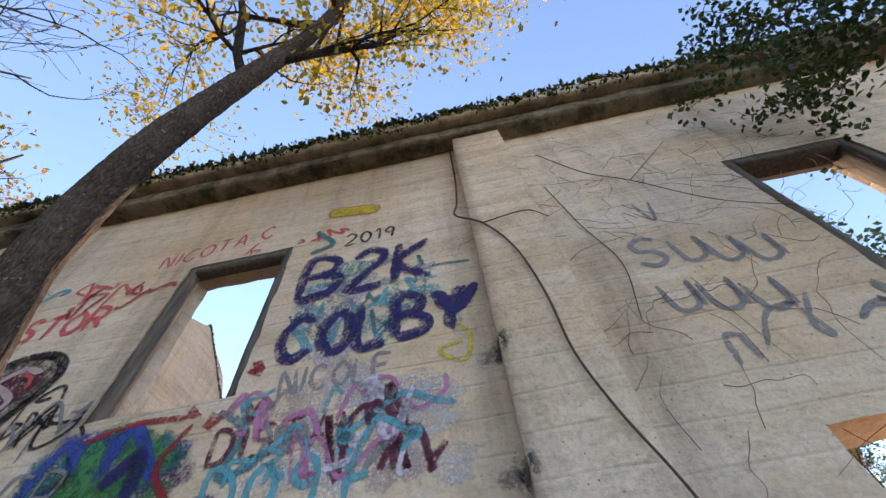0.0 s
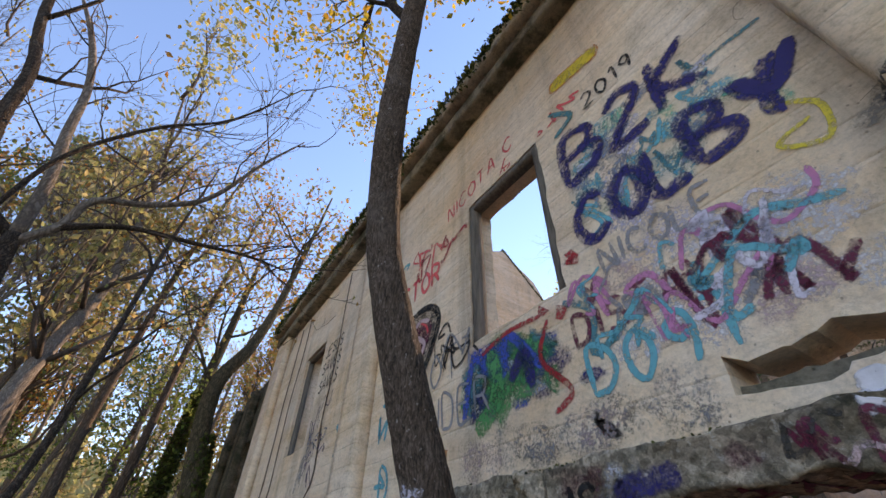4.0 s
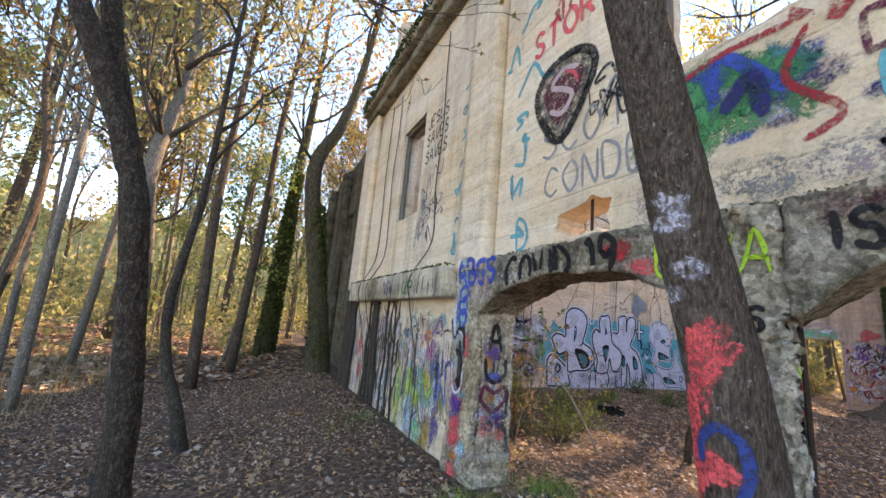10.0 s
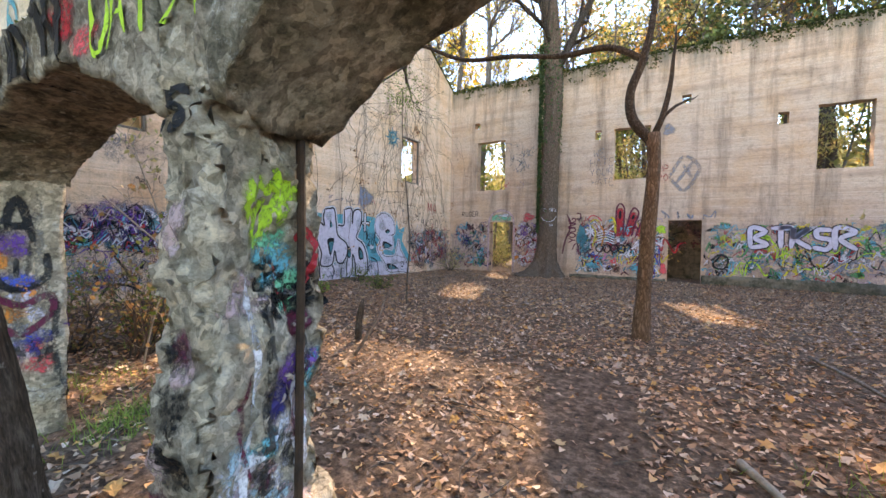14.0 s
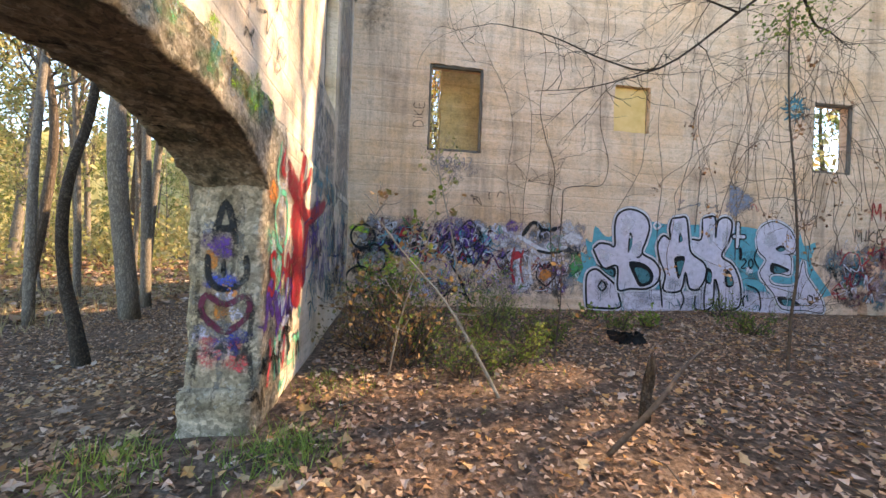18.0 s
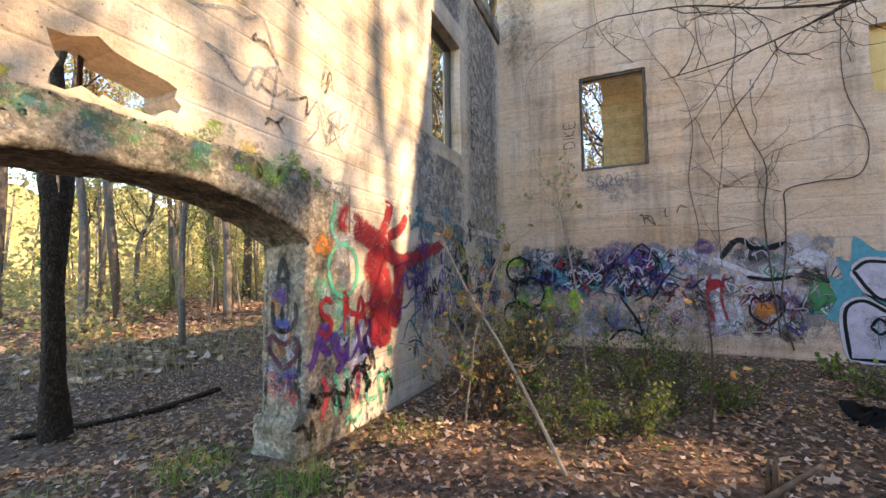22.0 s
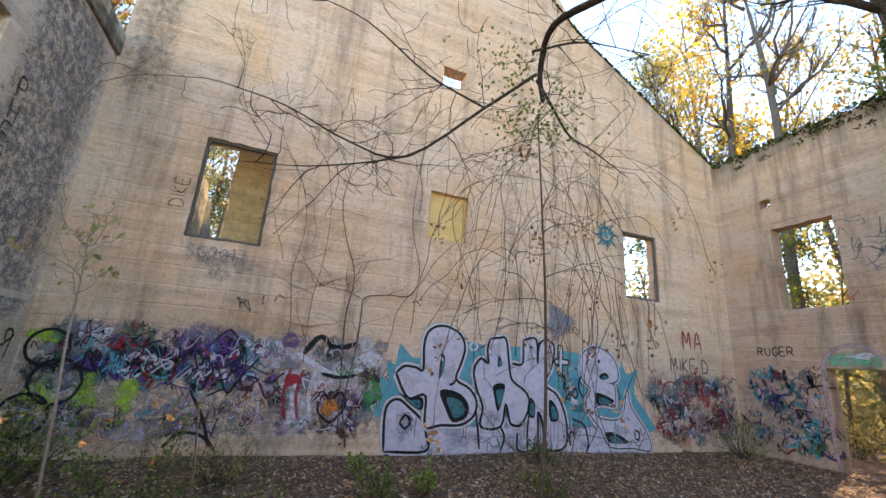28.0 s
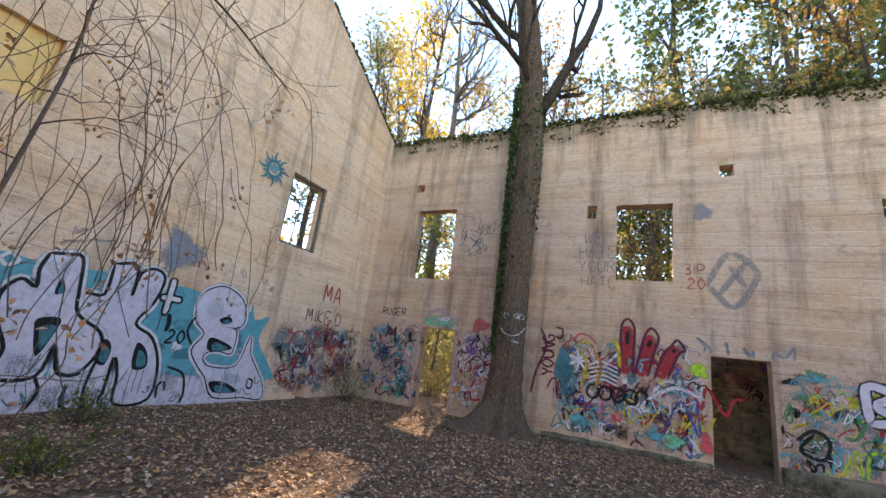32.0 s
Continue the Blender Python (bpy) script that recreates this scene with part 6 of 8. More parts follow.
GLYPHS = {
    "A": ["0,0 .3,1 .6,0", ".12,.38 .5,.38"], "B": ["0,0 0,1 .45,.95 .5,.7 .35,.55 0,.52", ".3,.53 .58,.4 .5,.08 0,0"], "C": [".58,.85 .3,1 .03,.7 .03,.3 .3,0 .58,.15"], "D": ["0,0 0,1 .4,.9 .58,.5 .4,.08 0,0"],
    "E": [".55,1 0,1 0,0 .55,0", "0,.5 .42,.5"], "G": [".58,.85 .3,1 .03,.7 .03,.3 .3,0 .56,.15 .56,.45 .32,.45"], "H": ["0,0 0,1", ".55,0 .55,1", "0,.5 .55,.5"], "I": [".1,0 .1,1"], "J": [".45,1 .45,.2 .25,0 .02,.18"],
    "K": ["0,0 0,1", ".52,1 .02,.45 .56,0"], "L": ["0,1 0,0 .5,0"], "M": ["0,0 .08,1 .33,.4 .58,1 .66,0"], "N": ["0,0 0,1 .52,0 .52,1"], "O": [".3,1 .03,.65 .06,.25 .3,0 .55,.25 .57,.7 .3,1"], "P": ["0,0 0,1 .45,.95 .52,.7 .4,.5 0,.48"],
    "R": ["0,0 0,1 .45,.95 .5,.7 .38,.52 0,.5", ".22,.5 .58,0"], "S": [".55,.85 .3,1 .05,.8 .15,.58 .45,.45 .55,.2 .3,0 .02,.15"], "T": ["0,1 .6,1", ".3,1 .3,0"], "U": ["0,1 .03,.2 .28,0 .52,.2 .55,1"], "V": ["0,1 .28,0 .56,1"],
    "W": ["0,1 .15,0 .35,.7 .55,0 .7,1"], "Y": ["0,1 .28,.5 .56,1", ".28,.5 .26,0"], "0": [".3,1 .05,.7 .05,.3 .3,0 .55,.3 .55,.7 .3,1"], "1": [".05,.8 .25,1 .25,0"], "2": [".03,.8 .28,1 .54,.78 .4,.45 .02,0 .58,.02"], "9": [".5,.6 .28,.45 .05,.7 .28,1 .52,.8 .5,.4 .4,0"], "7": ["0,1 .55,1 .25,0"], "3": [".03,.9 .35,1 .5,.75 .2,.55 .52,.3 .3,0 .02,.1"]}


class Spray:
    """Paint laid on a wall: strokes in its (u, v) plane, gathered by colour and coat."""

    def __init__(self, place, depth, out, owner, hug=()):
        self.place, self.depth, self.out, self.owner = place, depth, out, owner
        self.piles, self.coat = {}, 0
        self.mist = {}
        self.count = 0
        self.trees = []
        for ob in hug:
            me = ob.data
            self.trees.append(BVHTree.FromPolygons([v.co.copy() for v in me.vertices], [tuple(p.vertices) for p in me.polygons]))

    def at(self, u, v):
        lift = 0.004 + 0.0012 * self.coat + 0.000018 * (self.count % 60)
        if self.trees:
            a = Vector(self.place(u, v, self.depth + self.out * 0.5))
            d = Vector(self.place(u, v, self.depth)) - a
            best = None
            for tr in self.trees:
                hit = tr.ray_cast(a, d.normalized(), 1.2)
                if hit[0] is not None and (best is None or hit[3] < best[1]):
                    best = (hit[0], hit[3])
            if best:
                return best[0] - d.normalized() * (lift + 0.001)
            return None
        return Vector(self.place(u, v, self.depth + self.out * lift))

    def stroke(self, pts, width, col, wear=0.35, per=5, taper=0.0):
        line = [(p.x, p.y) for p in smooth_line([(u, v, 0) for u, v in pts], per)]
        pile = self.piles.setdefault((col, wear, self.coat), Pile())
        mist = self.mist.setdefault((col, wear, self.coat), [])
        n, last = len(line), None
        self.count += 1
        for i, (u, v) in enumerate(line):
            a, b = line[max(i - 1, 0)], line[min(i + 1, n - 1)]
            dx, dy = b[0] - a[0], b[1] - a[1]
            ln = math.hypot(dx, dy) or 1e-6
            end = i in (0, n - 1)
            w = width * 0.56 * (1 - taper * i / n) * (0.6 if end else 1.0)
            nx, ny = -dy / ln * w, dx / ln * w
            row = [self.at(u + nx * k, v + ny * k) for k in (1, 0.45, -0.45, -1)]
            if None in row:
                last = None
                continue
            o = len(pile.v)
            pile.v += row
            mist += [0.0, 0.55, 0.55, 0.0] if end else [0.0, 1.0, 1.0, 0.0]
            if last is not None:
                pile.f += [(last + k, last + k + 1, o + k + 1, o + k) for k in range(3)]
            last = o

    def fill(self, pts, col, wear=0.2, per=3):
        """A solid painted shape with a rounded outline."""
        closed = list(pts[-1:]) + list(pts) + list(pts[:2])
        line = smooth_line([(u, v, 0) for u, v in closed], per)[per:-per - 1]
        tris = tessellate_polygon([line])
        rows = [self.at(p.x, p.y) for p in line]
        self.count += 1
        if None in rows:
            return
        pile = self.piles.setdefault((col, wear, self.coat), Pile())
        o = len(pile.v)
        pile.v += rows
        self.mist.setdefault((col, wear, self.coat), []).extend([1.0] * len(rows))
        pile.f += [(o + a, o + b, o + c) for a, b, c in tris]

    def ring(self, pts, width, col, wear=0.1):
        self.stroke(list(pts) + [pts[0]], width, col, wear, 4)

    def blob(self, u, v, w, h, col, rng, wear=0.5, n=14):
        pile = self.piles.setdefault((col, wear, self.coat), Pile())
        mist = self.mist.setdefault((col, wear, self.coat), [])
        self.count += 1
        c = self.at(u, v)
        ph = rng.uniform(0, 6)
        reach = [1.1 + 0.35 * math.sin(3 * 2 * math.pi * k / n + ph) * rng.random() + rng.uniform(-0.2, 0.2) for k in range(n)]
        if c is None:
            return
        rows = []
        for f in (0.55, 1.0):
            for k in range(n):
                a = 2 * math.pi * k / n
                rows.append(self.at(u + math.cos(a) * w / 2 * reach[k] * f, v + math.sin(a) * h / 2 * reach[k] * f))
        if None in rows:
            return
        o = len(pile.v)
        pile.v += [c] + rows
        mist += [1.0] + [0.85] * n + [0.0] * n
        for k in range(n):
            j = (k + 1) % n
            pile.f += [(o, o + 1 + k, o + 1 + j), (o + 1 + k, o + 1 + n + k, o + 1 + n + j, o + 1 + j)]

    def text(self, words, u, v, h, width, col, wear=0.35, flip=False, slant=0.0, rise=0.0, gap=0.25, seed=0, upward=False):
        rng = random.Random(seed + len(words))
        x = 0.0
        for ch in words:
            if ch == " ":
                x += 0.5 * h
                continue
            g = GLYPHS.get(ch, GLYPHS["O"])
            for s in g:
                pts = [tuple(float(q) for q in p.split(",")) for p in s.split()]
                pts = [(a + rng.gauss(0, 0.025), b + rng.gauss(0, 0.025)) for a, b in pts]
                out = []
                for a, b in pts:
                    lx, ly = x + a * h + slant * b * h, b * h
                    out.append((u - ly, v + lx) if upward else (u + (-lx if flip else lx), v + ly + rise * lx))
                self.stroke(out, width, col, wear, 4)
            x += (max(float(p.split(",")[0]) for s in g for p in s.split()) + gap) * h

    def scribble(self, u, v, h, col, rng, width=0.03, n=6, wear=0.4):
        pts = [(u, v)]
        for _ in range(n):
            pts.append((pts[-1][0] + rng.uniform(-0.35, 0.65) * h, v + rng.uniform(-0.1, 1.0) * h))
        self.stroke(pts, width, col, wear, 5)

    def tags(self, box, cols, n, rng, hs=(0.15, 0.5), ws=(0.015, 0.05), wear=0.4):
        u0, v0, u1, v1 = box
        for _ in range(n):
            h = rng.uniform(*hs)
            u, v = rng.uniform(u0, u1 - h * 0.6), rng.uniform(v0, max(v0 + 0.01, v1 - h))
            self.scribble(u, v, h, rng.choice(cols), rng, rng.uniform(*ws), rng.randint(3, 8), wear)

    def patches(self, box, cols, n, rng, size=(0.25, 0.8), wear=0.6):
        u0, v0, u1, v1 = box
        for _ in range(n):
            w, h = rng.uniform(*size), rng.uniform(*size) * 0.8
            self.blob(rng.uniform(u0 + w / 2, u1 - w / 2), rng.uniform(v0 + h / 2, max(v0 + h / 2 + 0.01, v1 - h / 2)), w, h, rng.choice(cols), rng, wear)

    def drips(self, box, cols, n, rng, width=(0.01, 0.04), wear=0.4):
        u0, v0, u1, v1 = box
        for _ in range(n):
            u, t = rng.uniform(u0, u1), rng.uniform(v0 + 0.4 * (v1 - v0), v1)
            b = max(v0, t - rng.uniform(0.3, 1.6))
            self.stroke([(u, t), (u + rng.gauss(0, 0.015), (t + b) / 2), (u + rng.gauss(0, 0.02), b)], rng.uniform(*width), rng.choice(cols), wear)

    def next(self):
        self.coat += 1

    def finish(self):
        for (col, wear, coat), pile in self.piles.items():
            if pile.f:
                ob = pile.make("graffiti", paint(PAL[col], wear), self.owner, f"{col} sprayed graffiti and wash strokes")
                ob["kind"] = "stuff"
                layer = ob.data.attributes.new("mist", 'FLOAT', 'POINT')
                layer.data.foreach_set("value", self.mist[(col, wear, coat)])


ALL = ["black", "white", "teal", "red", "purple", "cyan", "green", "lilac", "grey", "white", "pink", "lilac", "cyan", "salmon"]
rg = random.Random(2024)

# gable
g = Spray(GABLE, GX, 1, wall_west)
g.stroke([(0.35, 1.0), (2.0, 1.02), (4.0, 1.0), (5.7, 1.0)], 1.75, "grey", 0.75)
g.stroke([(3.3, 1.2), (4.4, 1.25), (5.6, 1.2)], 1.2, "lilac", 0.7)
g.stroke([(11.6, 0.95), (13.0, 0.93), (14.8, 0.95)], 1.7, "rose", 0.8)
g.next()
g.stroke([(0.75, 5.6), (0.72, 6.6), (0.72, 7.8), (0.75, 9.1)], 0.75, "grime_shade", 0.82)
g.patches((0.4, 0.75, 3.5, 1.95), ["grey", "maroon", "teal", "grey", "soot", "slate", "rose", "purple"], 46, rg, (0.3, 0.75), 0.6)
g.patches((0.4, 0.0, 3.6, 0.9), ["grey", "lilac", "rose", "teal"], 16, rg, (0.3, 0.7), 0.75)
g.patches((3.4, 0.2, 5.6, 1.95), ["white", "grey", "lilac", "purple", "grey", "black", "white"], 34, rg, (0.25, 0.6), 0.6)
g.patches((0.4, 0.3, 1.4, 1.95), ["grey", "black", "lime", "purple", "white", "grey"], 20, rg, (0.25, 0.5), 0.55)
g.patches((11.7, 0.0, 14.8, 1.8), ["grey", "teal", "maroon", "red", "rose", "grey"], 36, rg, (0.3, 0.8), 0.6)
g.next()
g.patches((1.3, 0.85, 3.5, 1.7), ["black", "teal", "red", "purple", "cyan", "black", "white"], 34, rg, (0.14, 0.36), 0.45)
g.next()
g.tags((1.0, 0.8, 3.5, 1.9), ["black", "white", "cyan", "red", "black", "maroon", "teal", "purple"], 44, rg, (0.2, 0.5), (0.02, 0.045), 0.4)
g.tags((0.4, 0.2, 3.4, 0.9), ["grey", "black", "purple"], 16, rg, (0.2, 0.4), (0.012, 0.025), 0.45)
g.tags((3.6, 0.3, 5.4, 1.8), ["black", "grey", "white", "red"], 18, rg, (0.15, 0.35), (0.012, 0.03), 0.45)
g.tags((11.8, 0.2, 14.8, 1.9), ["black", "red", "white", "maroon", "teal", "red"], 52, rg)
g.next()
g.tags((1.4, 0.95, 3.4, 1.6), ["black", "black", "navy", "white"], 30, rg, (0.12, 0.3), (0.012, 0.024), 0.25)
for k in range(3):
    u = 3.9 + 0.2 * k
    g.stroke([(u, 1.3), (u - 0.06, 0.9), (u + 0.02, 0.5)], rg.uniform(0.05, 0.12), rg.choice(["white", "white", "red", "purple"]), 0.5)
for u, v, r in ((0.65, 1.4, 0.25), (0.85, 0.95, 0.3), (0.6, 0.5, 0.28)):
    g.stroke([(u + r * math.cos(a), v + r * math.sin(a)) for a in [k * 0.785 for k in range(9)]], 0.045, "black", 0.2)
    g.blob(u, v, r * 0.8, r * 0.7, "grey", rg, 0.5)
g.stroke([(4.05, 1.55), (4.3, 1.85), (4.6, 1.7), (4.95, 1.78)], 0.10, "black", 0.3)
g.stroke([(3.95, 1.55), (4.25, 1.4), (4.6, 1.25), (5.1, 1.35)], 0.10, "white", 0.3)
g.stroke([(4.4, 1.25), (4.7, 1.2), (5.0, 1.25)], 0.07, "black", 0.3)
g.stroke([(3.95, 1.15), (4.0, 0.9), (4.1, 0.5)], 0.14, "white", 0.5)
g.stroke([(3.9, 1.2), (3.98, 1.05)], 0.22, "red", 0.4)
g.blob(5.35, 0.95, 0.45, 0.55, "green", rg, 0.35)
g.blob(5.5, 0.7, 0.5, 0.3, "mint", rg, 0.6)
for k in range(8):
    g.stroke([(5.4, 1.15), (5.4 + 0.35 * math.cos(k * 0.4), 1.15 + 0.28 * math.sin(k * 0.4))], 0.015, "black", 0.2)
g.blob(4.62, 0.72, 0.34, 0.3, "orange", rg, 0.4)
g.stroke([(4.65, 0.45), (4.42, 0.65), (4.47, 0.9), (4.62, 0.85), (4.78, 0.95), (4.86, 0.72), (4.65, 0.45)], 0.035, "black", 0.2)
g.blob(5.2, 1.55, 0.5, 0.35, "white", rg, 0.45)
for k in range(4):
    g.scribble(5.0, 1.42 + 0.08 * k, 0.08, "black", rg, 0.012, 6)
for u in (0.55, 1.0, 1.5):
    g.blob(u + 0.2, 0.8, 0.35, 0.5, "lime", rg, 0.6)
g.tags((0.4, 0.35, 5.5, 1.9), ["black", "white", "teal", "maroon", "lilac", "purple", "green", "cyan", "grey", "black", "rose"], 170, rg, (0.07, 0.22), (0.008, 0.024), 0.35)
g.tags((11.9, 0.1, 14.8, 1.9), ["black", "white", "teal", "maroon", "red", "green", "grey"], 70, rg, (0.07, 0.22), (0.008, 0.024), 0.35)
g.stroke([(2.5, 0.9), (2.75, 0.5), (2.9, 0.1)], 0.05, "black", 0.3)
g.stroke([(2.3, 0.1), (2.5, 0.3), (2.8, 0.25), (3.0, 0.05)], 0.05, "black", 0.3)
# the big lettering
LO = 5.72
LETTER_B = [(5.7, 1.33), (5.85, 1.46), (6.07, 1.45), (6.22, 1.42), (6.2, 1.87), (6.29, 2.15), (6.57, 2.26), (6.91, 2.15), (7.05, 1.89), (6.98, 1.56), (6.9, 1.28), (7.19, 1.12), (7.35, 0.9), (7.31, 0.64), (7.05, 0.47), (6.65, 0.46), (6.34, 0.44), (6.3, 0.96), (6.01, 0.9), (5.86, 1.04), (5.76, 1.22)]
LETTER_A = [(7.6, 2.1), (7.79, 2.13), (7.97, 2.12), (8.05, 1.68), (8.13, 1.33), (8.47, 1.1), (8.54, 0.83), (8.37, 0.51), (8.12, 0.5), (8.0, 0.87), (7.9, 0.45), (7.47, 0.44), (7.49, 0.8), (7.35, 1.11), (7.27, 1.47), (7.41, 1.7), (7.58, 1.62), (7.55, 1.87)]
LETTER_K = [(8.38, 2.14), (8.7, 2.18), (8.74, 1.7), (8.78, 2.08), (8.99, 2.19), (9.16, 2.05), (9.09, 1.63), (8.92, 1.28), (9.23, 1.07), (9.44, 0.63), (9.43, 0.09), (8.95, 0.04), (8.88, 0.46), (8.76, 0.73), (8.72, 0.09), (8.29, 0.04), (8.34, 0.61), (8.53, 1.04), (8.15, 1.33), (8.12, 1.63), (8.37, 1.66)]
LETTER_E = [(9.83, 1.8), (9.99, 2.03), (10.31, 2.14), (10.71, 1.98), (10.89, 1.68), (10.84, 1.43), (10.52, 1.38), (10.76, 1.34), (10.79, 0.98), (10.73, 0.89), (10.5, 0.93), (10.26, 0.9), (10.2, 0.76), (10.4, 0.62), (10.96, 0.66), (11.13, 1.24), (11.22, 0.9), (11.45, 0.61), (11.68, 0.31), (11.73, 0.0), (11.24, 0.05), (10.6, 0.08), (10.35, 0.44), (10.15, 0.64), (9.96, 0.92), (10.12, 1.22), (9.9, 1.44)]
LETTER_FOOT = [(5.61, 0.02), (5.57, 0.56), (5.62, 0.8), (5.8, 0.88), (6.02, 0.74), (6.29, 0.52), (6.37, 0.3), (6.38, 0.02)]
g.next()
g.fill([(5.5, 0.9), (5.42, 1.25), (5.58, 1.2), (5.52, 1.55), (5.68, 1.48), (5.74, 1.85), (6.0, 1.62), (6.3, 1.7), (7.0, 2.0), (7.6, 1.95), (8.4, 2.0), (9.2, 2.0), (9.9, 1.95), (10.9, 1.7), (11.0, 1.95), (11.15, 1.6), (11.5, 1.7), (11.35, 1.2), (11.75, 0.7), (11.7, 0.35), (8.5, 0.4), (5.6, 0.5)], "cyan", 0.25)
g.next()
g.patches((LO + 0.0, 0.7, LO + 5.6, 1.75), ["teal", "teal", "cyan", "white"], 26, rg, (0.2, 0.45), 0.55)
g.stroke([(LO + 0.2, 0.22), (LO + 1.8, 0.2), (LO + 4, 0.2), (LO + 5.7, 0.2)], 0.56, "lilac", 0.35)
g.stroke([(5.62, -0.08), (5.9, -0.1), (6.3, -0.1)], 0.2, "black", 0.25)
for shape in (LETTER_FOOT, LETTER_E, LETTER_K, LETTER_A, LETTER_B):
    g.next()
    g.ring(shape, 0.15, "white", 0.25)
    g.next()
    g.fill(shape, "lilac", 0.2)
    g.ring(shape, 0.052, "black", 0.08)
g.next()
for shape in ([(6.56, 1.72), (6.64, 1.66), (6.63, 1.43), (6.54, 1.27)], [(6.58, 1.07), (6.96, 1.04), (7.18, 0.84), (7.16, 0.61), (6.88, 0.51), (6.72, 0.73)], [(5.8, 1.0), (5.98, 0.92), (6.24, 0.93), (6.26, 0.72), (6.05, 0.78)], [(7.81, 1.8), (7.9, 1.62), (7.79, 1.56)], [(7.71, 1.21), (7.96, 1.24), (7.94, 1.02), (7.83, 0.71), (7.73, 1.0)],
                    [(9.02, 0.98), (9.2, 0.86), (9.26, 0.6), (9.05, 0.58)], [(8.55, 1.0), (8.68, 0.9), (8.66, 0.62), (8.5, 0.7)], [(10.34, 1.52), (10.52, 1.6), (10.62, 1.5), (10.44, 1.44)], [(10.24, 1.16), (10.5, 1.12), (10.76, 1.0), (10.5, 0.92), (10.24, 0.94)], [(10.45, 0.36), (10.8, 0.34), (11.1, 0.16), (10.75, 0.14), (10.55, 0.18)]):
    g.fill(shape, "black", 0.1)
    g.next()
    cu, cv = sum(u for u, v in shape) / len(shape), sum(v for u, v in shape) / len(shape)
    g.fill([(cu + (u - cu) * 0.62 + 0.02, cv + (v - cv) * 0.62 - 0.03) for u, v in shape], "teal", 0.3)
    g.coat -= 1
g.next()
for u, v, w, h in ((6.5, 1.9, 0.35, 0.5), (6.75, 1.35, 0.3, 0.4), (7.75, 1.9, 0.3, 0.3), (8.6, 1.8, 0.25, 0.5), (9.0, 1.7, 0.2, 0.5), (10.2, 1.7, 0.4, 0.4), (6.0, 1.2, 0.35, 0.3), (8.4, 0.4, 0.5, 0.4), (10.9, 0.4, 0.5, 0.2)):
    g.blob(u, v, w, h, "white", rg, 0.7)
for u, v, w, h in ((5.95, 0.45, 0.4, 0.5), (7.1, 0.25, 0.9, 0.3), (8.2, 0.2, 0.6, 0.3), (9.6, 0.35, 0.5, 0.4), (7.7, 0.62, 0.4, 0.3)):
    g.blob(u, v, w, h, "slate", rg, 0.75)
for pts in ([(7.9, 0.45), (7.98, 0.25), (7.9, 0.0)], [(8.12, 0.5), (8.28, 0.46), (8.4, 0.5)], [(8.54, 0.7), (8.5, 0.35), (8.52, 0.0)], [(7.35, 0.7), (7.4, 0.4), (7.45, 0.05)], [(9.6, 0.62), (9.9, 0.5), (10.0, 0.2), (9.98, 0.0)], [(9.55, 0.1), (9.52, 0.3), (9.62, 0.36), (9.66, 0.22)], [(11.3, 0.42), (11.42, 0.36), (11.4, 0.22), (11.3, 0.26), (11.3, 0.42)], [(6.9, 1.28), (6.84, 1.2), (6.76, 1.17)], [(9.85, 1.5), (9.78, 1.25), (9.92, 1.0)], [(5.85, 0.5), (5.95, 0.4), (6.05, 0.5), (5.95, 0.62), (5.85, 0.5)]):
    g.stroke(pts, 0.045, "black", 0.12)
g.stroke([(9.31, 2.12), (9.31, 1.85), (9.3, 1.45)], 0.16, "black", 0.08)
g.stroke([(9.14, 1.75), (9.32, 1.76), (9.55, 1.75)], 0.15, "black", 0.08)
g.stroke([(9.38, 1.5), (9.42, 1.35), (9.4, 1.2)], 0.08, "black", 0.1)
g.next()
g.stroke([(9.31, 2.09), (9.31, 1.85), (9.3, 1.49)], 0.09, "white", 0.1)
g.stroke([(9.18, 1.75), (9.32, 1.76), (9.51, 1.75)], 0.08, "white", 0.1)
g.stroke([(7.14, 1.92), (7.22, 2.0), (7.32, 1.92), (7.22, 1.84), (7.14, 1.92)], 0.05, "white", 0.1)
g.stroke([(6.57, 1.66), (6.6, 1.6)], 0.05, "white", 0.1)
g.text("20", LO + 3.72, 1.02, 0.22, 0.04, "black", 0.1)
for u, v in ((0.12, 0.5), (2.9, 0.12), (3.6, 0.2), (5.75, 0.3)):
    g.scribble(LO + u, v, 0.16, "black", rg, 0.014, 7)
for u in (0.6, 1.9, 3.1, 4.2, 5.4):
    g.scribble(LO + u, 0.0, 0.25, "teal", rg, 0.02, 6)
for k in range(26):
    u = rg.uniform(0.2, 5.6)
    g.stroke([(LO + u, 0.6), (LO + u + rg.gauss(0, 0.01), 0.35), (LO + u, rg.uniform(0.0, 0.25))], 0.012, rg.choice(["black", "teal", "white"]), 0.3)
g.text("MA", 13.0, 2.3, 0.45, 0.05, "red", 0.4, rise=0.0)
g.text("MIKE D", 12.55, 1.75, 0.32, 0.035, "black", 0.4)
g.blob(9.3, 2.6, 0.7, 0.8, "slate", rg, 0.5)
g.tags((7.4, 2.2, 12.6, 2.6), ["rose", "salmon", "grey"], 9, rg, (0.15, 0.3), (0.02, 0.04), 0.6)
g.text("DIKE", 1.8, 3.75, 0.2, 0.02, "black", 0.5, upward=True)
g.text("S62017".replace("6", "G"), 2.0, 2.95, 0.2, 0.02, "grey", 0.4)
g.tags((2.5, 2.15, 3.6, 2.6), ["black"], 3, rg, (0.15, 0.25), (0.015, 0.02), 0.4)
g.patches((1.85, 2.4, 3.2, 3.2), ["grey"], 5, rg, (0.3, 0.6), 0.8)
